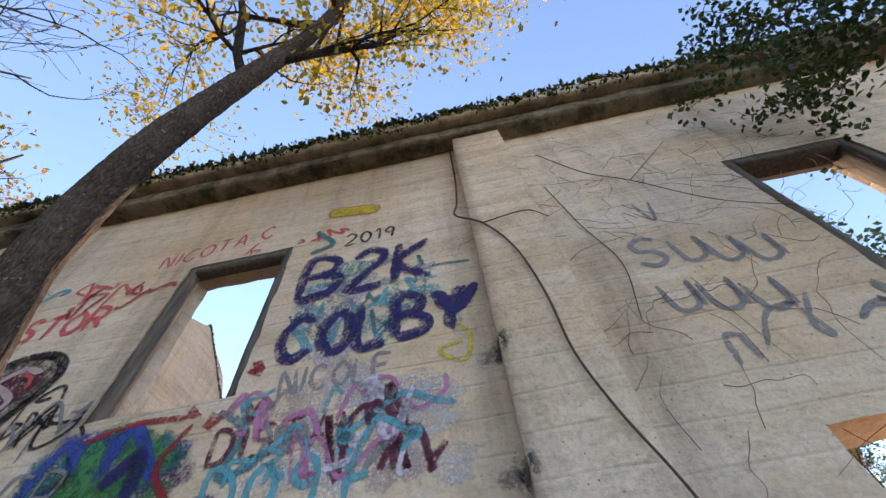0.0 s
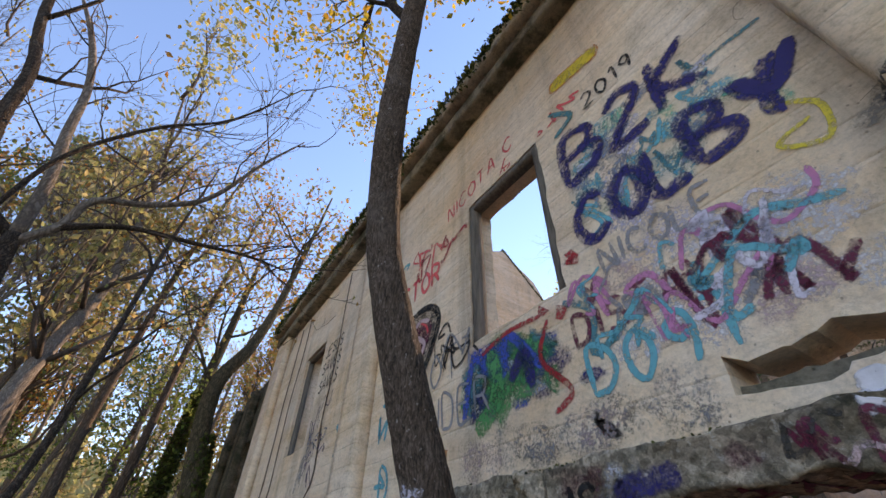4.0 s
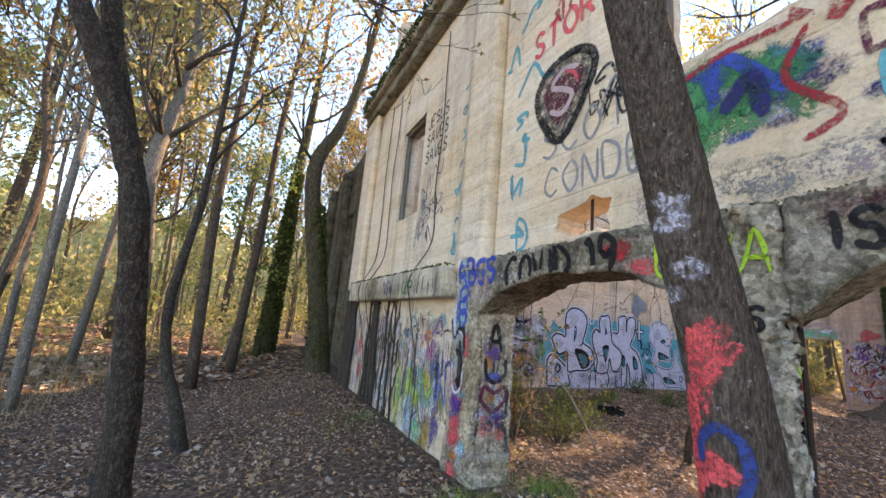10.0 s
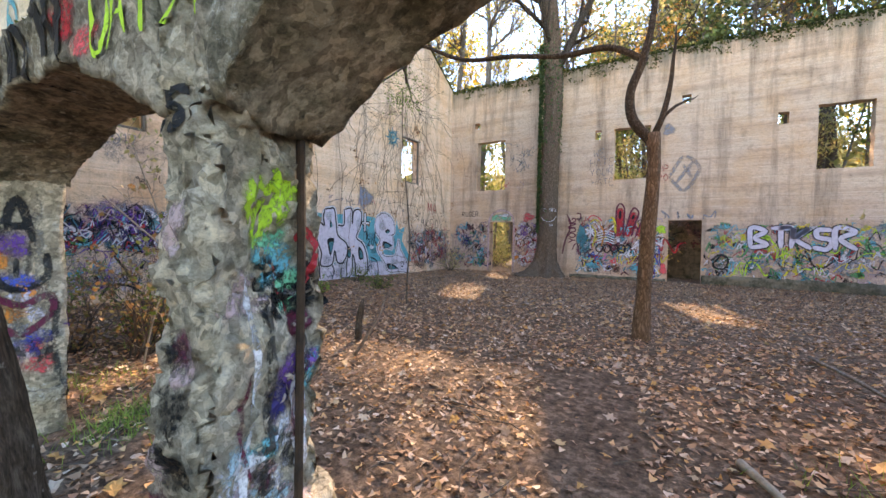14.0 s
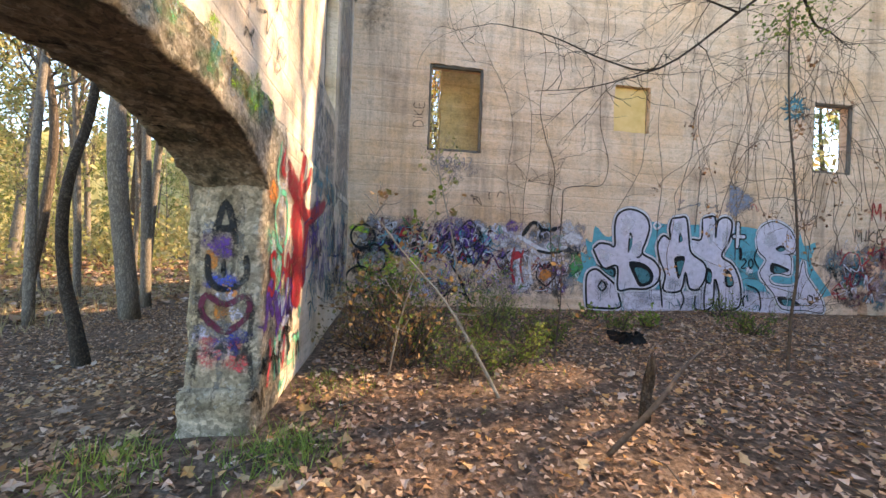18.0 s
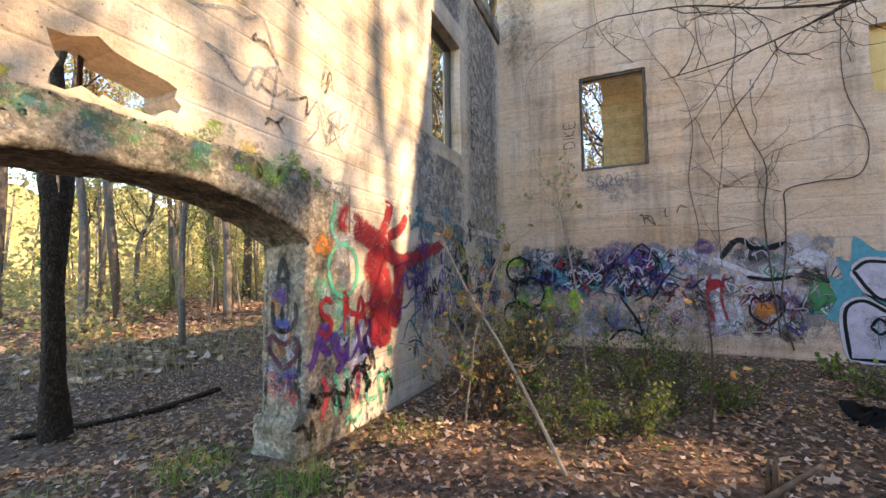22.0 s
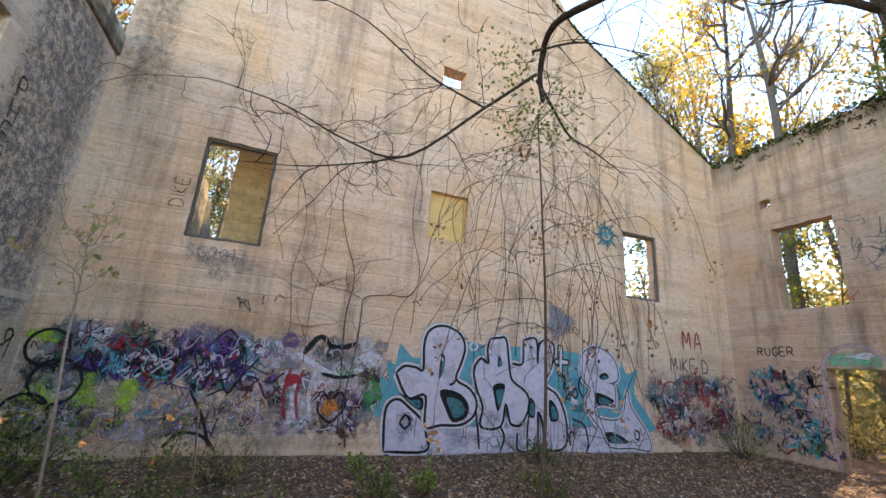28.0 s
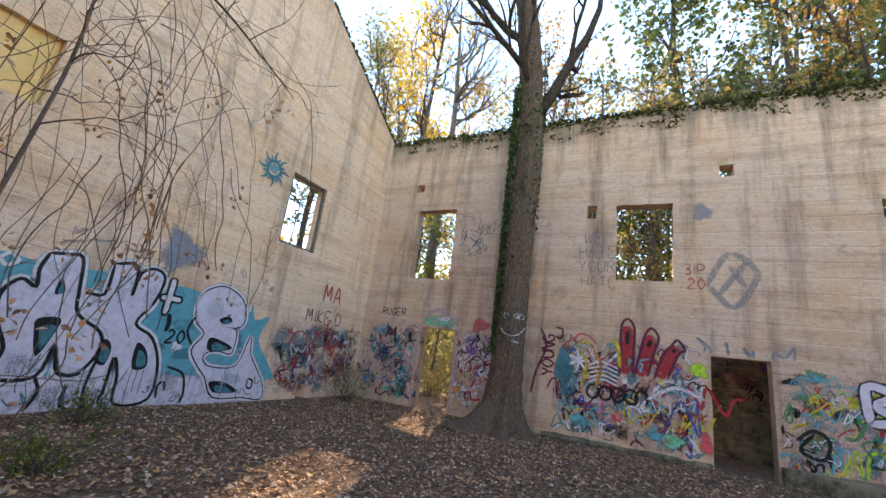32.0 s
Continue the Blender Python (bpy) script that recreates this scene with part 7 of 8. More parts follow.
for k in range(16):
    a = k * math.pi / 8
    r = 0.42 if k % 2 == 0 else 0.3
    g.stroke([(10.7 + 0.17 * math.cos(a), 4.88 + 0.17 * math.sin(a)), (10.7 + r * 0.7 * math.cos(a + 0.12), 4.88 + r * 0.7 * math.sin(a + 0.12)), (10.7 + r * math.cos(a), 4.88 + r * math.sin(a))], 0.09, "teal", 0.15, taper=0.8)
g.stroke([(10.7 + 0.17 * math.cos(k * 0.785), 4.88 + 0.17 * math.sin(k * 0.785)) for k in range(9)], 0.06, "teal", 0.1)
g.blob(10.7, 4.88, 0.25, 0.25, "cyan", rg, 0.5)
g.finish()

# back wall
b = Spray(FRONT, BY, -1, wall_north)
ZONES = (((-8.9, 0.1, -7.15, 2.1), ["teal", "maroon", "black", "green", "navy", "cyan"]), ((-5.95, 0.2, -4.6, 2.1), ["rose", "purple", "red", "white", "black"]), ((-3.5, 0.1, -0.55, 2.25), ["teal", "red", "yellow", "white", "black", "blue", "maroon", "cyan"]), ((0.55, 0.1, 5.5, 2.0), ["green", "yellow", "red", "teal", "grey", "black", "lime", "cyan"]), ((5.5, 0.1, 11.5, 2.0), ["teal", "grey", "red", "black"]))
for box, cols in ZONES:
    k = (box[2] - box[0]) / 1.75
    b.coat = 0
    b.stroke([(box[0], 1.05), ((box[0] + box[2]) / 2, 1.03), (box[2], 1.05)], 1.9, "rose", 0.75)
    b.next()
    b.patches(box, [c for c in cols if c not in ("yellow", "blue", "lime", "orange")] + ["grey", "rose", "white", "slate", "grime_shade"], int(24 * k), rg, (0.15, 0.5), 0.55)
    b.next()
    b.tags(box, cols, int(46 * k), rg, (0.15, 0.5), (0.02, 0.06), 0.4)
    b.next()
    b.tags(box, ["black", "white", cols[0], cols[1]], int(26 * k), rg, (0.12, 0.3), (0.012, 0.03), 0.25)
    b.tags(box, ["black", "white", "black", "rose"] + cols, int(44 * k), rg, (0.06, 0.18), (0.01, 0.022), 0.3)
b.next()
b.stroke([(-7.0, 2.2), (-6.55, 2.24), (-6.1, 2.2)], 0.3, "mint", 0.6)
b.blob(-6.4, 2.3, 0.5, 0.14, "white", rg, 0.5)
b.stroke([(-7.12, 0.0), (-7.12, 1.9), (-6.95, 2.35), (-6.55, 2.52), (-6.15, 2.35), (-5.99, 1.9), (-5.99, 0.0)], 0.09, "rose", 0.4)
for u, lean, h in ((-2.0, 0.02, 2.66), (-1.72, 0.2, 2.5), (-1.35, 0.3, 2.3)):
    b.stroke([(u - 0.02, 1.5), (u + lean * 0.6, 2.0), (u + lean, h - 0.15)], 0.24, "red", 0.4)
b.next()
for u, lean, h in ((-2.0, 0.02, 2.66), (-1.72, 0.2, 2.5), (-1.35, 0.3, 2.3)):
    b.stroke([(u - 0.13, 1.45), (u - 0.13 + lean * 0.6, 2.0), (u - 0.12 + lean, h - 0.15), (u + lean, h), (u + 0.13 + lean, h - 0.18), (u + 0.13 + lean * 0.6, 2.0), (u + 0.12, 1.5)], 0.06, "maroon", 0.3)
    b.stroke([(u + lean * 0.7, 2.1), (u + lean * 0.9, h - 0.25)], 0.09, "black", 0.3)
b.text("YOUNG", -3.52, 1.25, 0.27, 0.045, "maroon", 0.25, upward=True, gap=0.14)
b.stroke([(-3.5, 2.35), (-3.35, 2.3), (-3.38, 2.1), (-3.5, 2.15)], 0.05, "maroon", 0.3)
b.stroke([(-2.3, 2.2), (-2.17, 2.05), (-2.12, 1.6)], 0.08, "yellow", 0.45)
b.stroke([(-3.1, 2.1), (-2.95, 2.25), (-2.75, 2.2), (-2.6, 2.05)], 0.05, "salmon", 0.5)
b.stroke([(-3.0, 2.0), (-2.85, 2.1), (-2.7, 2.05)], 0.05, "yellow", 0.5)
b.blob(-3.3, 1.5, 0.4, 0.8, "teal", rg, 0.3)
b.blob(-2.92, 0.42, 0.5, 0.25, "cyan", rg, 0.5)
for k in range(7):
    a = k * 0.9
    b.stroke([(-2.96, 1.66), (-2.96 + 0.22 * math.cos(a), 1.66 + 0.24 * math.sin(a))], 0.06, "white", 0.2)
for k in range(5):
    b.stroke([(-2.75, 1.6 - k * 0.09), (-2.45, 1.68 - k * 0.09), (-2.15, 1.58 - k * 0.09)], 0.035, "white", 0.3)
for u in (-2.65, -2.4, -2.15, -1.9, -1.7):
    b.stroke([(u + 0.12 * math.cos(k * 0.8), 1.05 + 0.14 * math.sin(k * 0.8)) for k in range(9)], 0.05, "black", 0.2)
for u, v, c in ((-1.95, 1.78, "cyan"), (-1.7, 1.7, "cyan"), (-2.0, 0.9, "white"), (-1.7, 0.85, "white"), (-2.4, 0.75, "pink"), (-2.2, 0.6, "salmon")):
    b.scribble(u, v - 0.1, 0.22, c, rg, 0.04, 6, 0.3)
b.blob(-5.38, 2.22, 0.5, 0.35, "salmon", rg, 0.5)
b.blob(-5.86, 0.59, 0.2, 0.18, "orange", rg, 0.25)
b.blob(-3.2, 1.2, 0.45, 0.9, "teal", rg, 0.6)
for u, c in ((-2.9, "yellow"), (-2.6, "orange")):
    b.stroke([(u, 1.1), (u + 0.1, 1.6), (u - 0.05, 1.9)], 0.07, c, 0.5)
b.stroke([(-1.6, 1.05), (-1.1, 1.35), (-0.6, 1.2)], 0.08, "white", 0.45)
b.stroke([(-1.3, 0.5), (-1.0, 1.1), (-0.7, 0.5), (-0.75, 1.2)], 0.05, "blue", 0.5)
b.blob(-0.7, 1.75, 0.35, 0.3, "lime", rg, 0.4)
b.blob(-0.6, 0.4, 0.25, 0.4, "salmon", rg, 0.4)
b.blob(-1.15, 0.35, 0.4, 0.3, "mint", rg, 0.5)
for u in (-0.6, -0.2, 0.2, 0.5):
    b.scribble(u, 2.1, 0.3, "slate", rg, 0.05, 5, 0.55)
b.text("WE", -2.95, 4.4, 0.26, 0.03, "grey", 0.6)
b.text("HATE", -3.05, 4.05, 0.26, 0.03, "grey", 0.6)
b.text("YOUR", -3.05, 3.7, 0.26, 0.03, "grey", 0.6)
b.text("HATE", -2.98, 3.35, 0.24, 0.03, "grey", 0.65)
b.text("3IP", -0.9, 3.7, 0.22, 0.03, "red", 0.5)
b.text("20", -0.85, 3.4, 0.22, 0.03, "red", 0.5)
for pts in ([(-0.5, 3.5), (-0.1, 4.15), (0.35, 3.75), (-0.05, 3.05), (-0.5, 3.5)], [(-0.3, 3.3), (0.2, 4.0)], [(-0.1, 3.9), (0.15, 3.45)]):
    b.stroke(pts, 0.13, "grey", 0.6)
b.blob(-0.55, 5.1, 0.35, 0.45, "grey", rg, 0.5)
b.tags((-6.4, 4.0, -5.3, 5.4), ["teal", "grey"], 12, rg, (0.25, 0.5), (0.02, 0.03), 0.55)
b.tags((-6.5, 3.2, -5.6, 3.9), ["rose", "salmon"], 4, rg, (0.2, 0.4), (0.02, 0.03), 0.6)
b.text("RUGER", -8.4, 2.28, 0.2, 0.03, "black", 0.3)
b.stroke([(-4.0, 0.8), (-3.9, 1.3), (-3.7, 1.9), (-3.85, 2.3)], 0.06, "maroon", 0.4)
for i, ch in enumerate(([(0, 0), (0, .6), (.35, .5), (.1, .3), (.4, .1), (0, 0)], [(0, .6), (.5, .6), (.25, .6), (.25, 0)], [(0, 0), (.05, .6), (.05, .3), (.4, .6), (.1, .3), (.45, 0)], [(.4, .55), (.1, .55), (.1, .35), (.4, .25), (.3, 0), (0, .05)], [(0, 0), (0, .6), (.4, .5), (.1, .3), (.45, 0)])):
    b.stroke([(1.75 + i * 0.48 + u, 1.2 + v) for u, v in ch], 0.2, "black", 0.15)
b.next()
for i, ch in enumerate(([(0, 0), (0, .6), (.35, .5), (.1, .3), (.4, .1), (0, 0)], [(0, .6), (.5, .6), (.25, .6), (.25, 0)], [(0, 0), (.05, .6), (.05, .3), (.4, .6), (.1, .3), (.45, 0)], [(.4, .55), (.1, .55), (.1, .35), (.4, .25), (.3, 0), (0, .05)], [(0, 0), (0, .6), (.4, .5), (.1, .3), (.45, 0)])):
    b.stroke([(1.75 + i * 0.48 + u, 1.2 + v) for u, v in ch], 0.14, "lilac", 0.2)
b.stroke([(1.0, 0.9), (0.8, 0.6), (1.1, 0.5), (1.2, 0.8), (1.0, 0.95), (0.75, 0.75)], 0.06, "black", 0.3)
b.finish()

y = Spray(FRONT, 17.0, -1, wall_yard)
y.patches((-1.2, 0.9, 1.3, 2.3), ["grey", "rose", "teal", "maroon"], 14, rg, (0.2, 0.5), 0.7)
y.tags((-1.2, 1.0, 1.3, 2.2), ["black", "maroon", "purple"], 12, rg, (0.2, 0.4), (0.02, 0.05), 0.45)
y.finish()

# inner face of the arch wall
south_parts = [o for o in wall_south.children]
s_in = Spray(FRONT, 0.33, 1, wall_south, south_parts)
# Washes put the corner's bluish shade, along with its stains, into the wall colour.
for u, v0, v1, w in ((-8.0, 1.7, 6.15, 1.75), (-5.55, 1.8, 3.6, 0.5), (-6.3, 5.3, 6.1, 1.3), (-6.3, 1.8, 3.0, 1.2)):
    for col, wear in (("slate", 0.72), ("grime_shade", 0.82)):
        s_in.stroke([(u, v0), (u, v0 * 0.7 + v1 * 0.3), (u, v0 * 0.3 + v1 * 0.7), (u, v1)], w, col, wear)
s_in.next()
for i, ch in enumerate("HEHP"):
    s_in.text(ch, -7.3, 3.35 + 0.3 * i, 0.26, 0.03, "black", 0.35, flip=True)
s_in.patches((-4.9, 2.3, -1.6, 5.6), ["grime_shade", "grime_shade", "orange", "rose"], 16, rg, (0.25, 0.7), 0.93)
s_in.patches((-8.8, 0.2, -4.9, 1.9), ["grey", "purple", "teal", "navy", "grey"], 34, rg, (0.3, 0.7), 0.7)
s_in.patches((-4.6, 0.1, -3.4, 2.0), ["white", "rose", "mint", "orange", "lilac"], 16, rg, (0.25, 0.5), 0.7)
s_in.patches((-3.7, 2.0, -1.1, 2.35), ["grime_shade", "green", "teal", "lime", "soot", "grime_shade", "yellow"], 60, rg, (0.07, 0.2), 0.72)
s_in.patches((-3.3, 1.9, -1.1, 2.2), ["black", "grey", "teal", "green", "grey"], 22, rg, (0.15, 0.4), 0.8)
s_in.next()
for pts, w in (([(-3.82, 1.9), (-4.05, 1.8), (-4.35, 1.7), (-4.7, 1.55)], 0.26), ([(-4.45, 1.7), (-4.6, 1.95), (-4.66, 2.14)], 0.14), ([(-4.6, 1.75), (-4.85, 1.85), (-5.0, 2.02)], 0.13), ([(-4.5, 1.6), (-4.9, 1.5), (-5.4, 1.6), (-6.0, 1.75)], 0.18), ([(-4.3, 1.6), (-4.5, 1.2), (-4.5, 0.9), (-4.44, 0.65)], 0.42), ([(-4.85, 1.5), (-4.8, 1.1), (-4.7, 0.8)], 0.24)):
    s_in.stroke(pts, w, "red", 0.4)
s_in.stroke([(-3.87 + 0.21 * math.cos(k * 0.785), 1.4 + 0.23 * math.sin(k * 0.785)) for k in range(9)], 0.05, "mint", 0.3)
s_in.stroke([(-3.75, 2.0), (-3.72, 1.75), (-3.85, 1.6)], 0.05, "mint", 0.35)
s_in.blob(-3.62, 1.6, 0.3, 0.2, "orange", rg, 0.6)
s_in.blob(-3.87, 1.36, 0.22, 0.2, "grey", rg, 0.6)
s_in.stroke([(-4.0, 1.0), (-3.85, 0.92), (-3.8, 0.75), (-3.95, 0.62), (-4.1, 0.75), (-4.05, 0.95)], 0.05, "purple", 0.3)
for u in (-3.6, -3.75, -3.9, -4.05):
    s_in.stroke([(u, 0.55), (u - 0.05, 0.4), (u, 0.2)], 0.07, rg.choice(["mint", "mint", "salmon"]), 0.5)
s_in.tags((-4.6, 0.6, -3.5, 1.0), ["purple", "purple", "lilac"], 7, rg, (0.25, 0.45), (0.05, 0.08), 0.4)
s_in.next()
s_in.text("STAR", -3.55, 0.86, 0.3, 0.05, "red", 0.3, flip=True)
s_in.scribble(-4.4, 0.95, 0.3, "red", rg, 0.05, 6)
s_in.tags((-8.8, 0.3, -5.0, 1.9), ["black", "navy", "purple", "teal", "black"], 75, rg, (0.15, 0.45), (0.015, 0.04), 0.35)
s_in.tags((-4.7, 0.0, -3.4, 0.7), ["black", "black", "mint", "grey"], 16, rg, (0.12, 0.3), (0.03, 0.07), 0.5)
s_in.tags((-8.3, 1.7, -5.2, 2.3), ["teal", "maroon", "cyan"], 14, rg, (0.2, 0.4), (0.04, 0.08), 0.6)
s_in.tags((-3.9, 2.4, -2.7, 3.2), ["grey", "grey", "black"], 12, rg, (0.12, 0.3), (0.015, 0.03), 0.6)
s_in.tags((-3.6, 2.9, -2.2, 4.4), ["grey", "orange", "navy", "grey"], 9, rg, (0.2, 0.5), (0.02, 0.05), 0.65)
s_in.finish()

# outer face
f = Spray(FRONT, -0.13, -1, wall_south, south_parts)
f.patches((-1.7, 2.5, -0.6, 3.15), ["green", "blue", "teal", "navy", "green"], 22, rg, (0.2, 0.5), 0.55)
f.patches((-1.9, 2.15, 1.0, 2.5), ["grime_shade", "grey", "rose", "grime_shade", "grey"], 20, rg, (0.2, 0.5), 0.85)
f.patches((-3.3, 1.85, 1.1, 2.12), ["grime_shade", "soot", "grey", "rose"], 24, rg, (0.08, 0.22), 0.9)
f.patches((-1.75, 2.45, -0.3, 3.1), ["green", "blue", "teal", "navy", "maroon", "lilac"], 12, rg, (0.1, 0.25), 0.6)
f.patches((-0.4, 2.4, 1.0, 3.3), ["white", "rose", "white", "lilac"], 16, rg, (0.25, 0.5), 0.7)
f.patches((-0.3, 3.2, 0.9, 4.2), ["cyan", "grey", "lilac"], 10, rg, (0.2, 0.4), 0.7)
f.patches((-7.4, 0.1, -4.1, 1.7), ["white", "mint", "white", "lime", "purple", "lilac", "yellow", "cyan", "white"], 50, rg, (0.15, 0.45), 0.65)
f.patches((-3.95, 0.0, -3.4, 1.9), ["lilac", "blue", "salmon", "cyan", "rose"], 14, rg, (0.15, 0.4), 0.6)
f.patches((-0.75, 1.9, 1.6, 2.15), ["slate", "rose", "maroon", "white", "grime_shade", "grime_shade", "white"], 30, rg, (0.1, 0.28), 0.75)
f.patches((-3.2, 1.75, -1.3, 2.1), ["red", "rose", "salmon"], 12, rg, (0.12, 0.3), 0.6)
f.next()
# purple lettering by the window
f.patches((-0.3, 3.35, 1.0, 4.5), ["cyan", "slate", "lilac", "cyan", "mint"], 30, rg, (0.1, 0.28), 0.7)
f.tags((-0.3, 3.35, 1.0, 4.4), ["cyan", "teal", "slate"], 18, rg, (0.15, 0.35), (0.02, 0.04), 0.5)
f.next()
for u, v in ((1.14, 3.13), (1.13, 2.46)):
    f.blob(u, v, 0.2, 0.16, "grime_shade", rg, 0.6)
    f.blob(u + 0.02, v, 0.08, 0.09, "soot", rg, 0.5)
f.text("B2K", -0.28, 3.98, 0.5, 0.1, "navy", 0.55, slant=0.05, gap=0.2, seed=4)
f.text("B2K", -0.26, 4.0, 0.46, 0.055, "navy", 0.45, slant=0.08, gap=0.22, seed=9)
f.text("COLBY", -0.3, 3.4, 0.37, 0.09, "navy", 0.55, gap=0.18, rise=0.02, seed=4)
f.text("COLBY", -0.28, 3.39, 0.37, 0.05, "navy", 0.45, gap=0.18, rise=0.02, seed=11)
f.stroke([(0.82, 3.78), (0.94, 3.58), (1.1, 3.8)], 0.09, "navy", 0.25)
f.text("2019", 0.02, 4.62, 0.17, 0.025, "black", 0.4)
f.stroke([(-0.3, 4.95), (-0.1, 4.7), (-0.3, 4.6)], 0.06, "teal", 0.4)
f.fill([(-0.22, 5.2), (0.02, 5.14), (0.28, 5.1), (0.3, 5.26), (0.05, 5.32), (-0.18, 5.36)], "orange", 0.6)
f.fill([(-0.2, 5.21), (0.02, 5.16), (0.26, 5.12), (0.28, 5.25), (0.05, 5.3), (-0.16, 5.34)], "yellow", 0.45)
f.text("NICOTA C", -1.9, 4.86, 0.2, 0.028, "salmon", 0.45, rise=0.17)
f.scribble(-2.5, 4.7, 0.25, "salmon", rg, 0.03, 5)
f.stroke([(-2.1, 3.42), (-2.08, 3.2), (-2.0, 3.28), (-2.08, 3.3)], 0.02, "black", 0.3)
f.stroke([(-1.95, 3.36), (-1.9, 3.26), (-1.82, 3.36), (-1.95, 3.1)], 0.02, "black", 0.3)
f.tags((-1.0, 4.8, 0.1, 5.0), ["salmon"], 4, rg, (0.12, 0.2), (0.02, 0.03), 0.4)
for pts, c, w in (([(-1.65, 2.6), (-1.5, 3.05), (-1.2, 2.8), (-1.1, 3.1), (-0.8, 2.75)], "blue", 0.10), ([(-1.5, 2.5), (-1.25, 2.7), (-1.3, 3.05)], "green", 0.2), ([(-0.75, 3.1), (-0.55, 3.3), (-0.4, 3.38), (-0.6, 3.0)], "red", 0.14), ([(-0.7, 3.05), (-0.8, 2.8), (-0.6, 2.55), (-0.75, 2.45)], "red", 0.05), ([(-1.4, 3.05), (-1.1, 3.12), (-0.75, 3.1)], "red", 0.05), ([(-0.55, 3.1), (-0.35, 2.95), (-0.4, 2.7), (-0.2, 2.75)], "teal", 0.07), ([(-1.1, 2.75), (-0.95, 2.9), (-0.9, 2.65)], "navy", 0.12)):
    f.stroke(pts, w * 0.85, c, 0.48)
f.text("DO9T", -0.45, 2.47, 0.26, 0.04, "cyan", 0.35, gap=0.3)
f.text("DISTAL", -0.5, 2.76, 0.2, 0.035, "maroon", 0.5)
f.scribble(-0.4, 2.95, 0.25, "pink", rg, 0.03, 9)
f.scribble(0.2, 2.9, 0.25, "pink", rg, 0.03, 8)
f.tags((-0.4, 2.55, 0.8, 3.3), ["pink", "maroon", "grey", "cyan", "lilac"], 26, rg, (0.15, 0.35), (0.02, 0.05), 0.5)
f.text("NICOLE", -0.2, 3.14, 0.17, 0.03, "grey", 0.5)
f.stroke([(0.85, 3.5), (1.0, 3.35), (0.95, 3.15), (0.8, 3.25), (0.95, 3.3)], 0.03, "yellow", 0.5)
f.text("S", 2.22, 3.62, 0.3, 0.04, "grey", 0.35)
for u, v in ((2.47, 3.62), (2.67, 3.56), (2.87, 3.5), (2.2, 3.22), (2.42, 3.18), (2.64, 3.12)):
    f.stroke([(u, v + 0.22), (u + 0.04, v), (u + 0.16, v + 0.02), (u + 0.18, v + 0.22), (u + 0.19, v)], 0.035, "grey", 0.45)
f.tags((2.3, 2.75, 3.2, 3.2), ["grey"], 4, rg, (0.2, 0.3), (0.03, 0.035), 0.5)
f.text("V", 2.45, 4.1, 0.25, 0.03, "grey", 0.5)
# left bays
f.text("JESUS", -5.6, 4.55, 0.2, 0.028, "black", 0.3)
f.text("SAVES", -5.6, 4.25, 0.2, 0.028, "black", 0.3)
f.text("SAVES", -5.6, 3.95, 0.2, 0.028, "black", 0.3)
f.tags((-5.6, 2.6, -4.9, 3.9), ["grey", "navy"], 12, rg, (0.2, 0.5), (0.02, 0.03), 0.5)
for i in range(7):
    f.scribble(-4.35, 2.35 + i * 0.38, 0.26, "teal" if i % 2 else "cyan", rg, 0.04, 4, 0.4)
    f.scribble(-3.1, 2.35 + i * 0.38, 0.28, "cyan", rg, 0.045, 4, 0.35)
f.text("D", -3.0, 2.2, 0.3, 0.04, "cyan", 0.35)
f.text("SCOTT", -2.65, 3.0, 0.3, 0.028, "grey", 0.35)
f.text("CONDER", -2.6, 2.62, 0.27, 0.028, "grey", 0.35)
f.tags((-2.0, 3.05, -1.65, 3.7), ["grey", "black"], 4, rg, (0.2, 0.35), (0.025, 0.03), 0.4)
CREST = [(-2.8, 3.72), (-2.62, 3.9), (-2.3, 3.92), (-2.08, 3.78), (-2.08, 3.55), (-2.42, 3.12), (-2.7, 3.42)]
f.ring(CREST, 0.09, "black", 0.4)
f.fill(CREST, "soot", 0.6)
f.next()
f.fill([(-2.43 + (u + 2.43) * 0.68, 3.58 + (v - 3.58) * 0.68) for u, v in CREST], "maroon", 0.6)
f.stroke([(-2.22, 3.74), (-2.42, 3.8), (-2.56, 3.7), (-2.4, 3.6), (-2.3, 3.5), (-2.42, 3.38), (-2.58, 3.46)], 0.06, "rose", 0.25)
f.stroke([(-2.4, 3.78), (-2.28, 3.7), (-2.24, 3.6)], 0.035, "salmon", 0.4)
f.text("STOR", -2.85, 4.15, 0.26, 0.05, "salmon", 0.4)
f.tags((-2.7, 4.3, -1.7, 4.9), ["salmon", "red"], 5, rg, (0.25, 0.4), (0.035, 0.05), 0.5)
f.text("COVID 19", -2.95, 1.84, 0.25, 0.05, "black", 0.2, rise=0.04, gap=0.2)
f.text("UAYA", -1.42, 1.82, 0.21, 0.025, "lime", 0.3, gap=0.12)
f.text("IS", -0.64, 1.89, 0.16, 0.035, "black", 0.3, gap=0.35)
f.stroke([(-0.36, 1.99), (-0.2, 2.02), (-0.06, 2.04)], 0.1, "navy", 0.5)
f.blob(0.05, 2.01, 0.1, 0.1, "white", rg, 0.3)
f.blob(0.2, 2.03, 0.25, 0.14, "red", rg, 0.55)
f.tags((0.3, 1.9, 1.1, 2.15), ["maroon", "rose", "maroon", "soot"], 14, rg, (0.08, 0.2), (0.015, 0.03), 0.5)
f.blob(0.62, 2.2, 0.16, 0.2, "white", rg, 0.2)
f.text("IS", -1.0, 1.55, 0.11, 0.025, "black", 0.2)
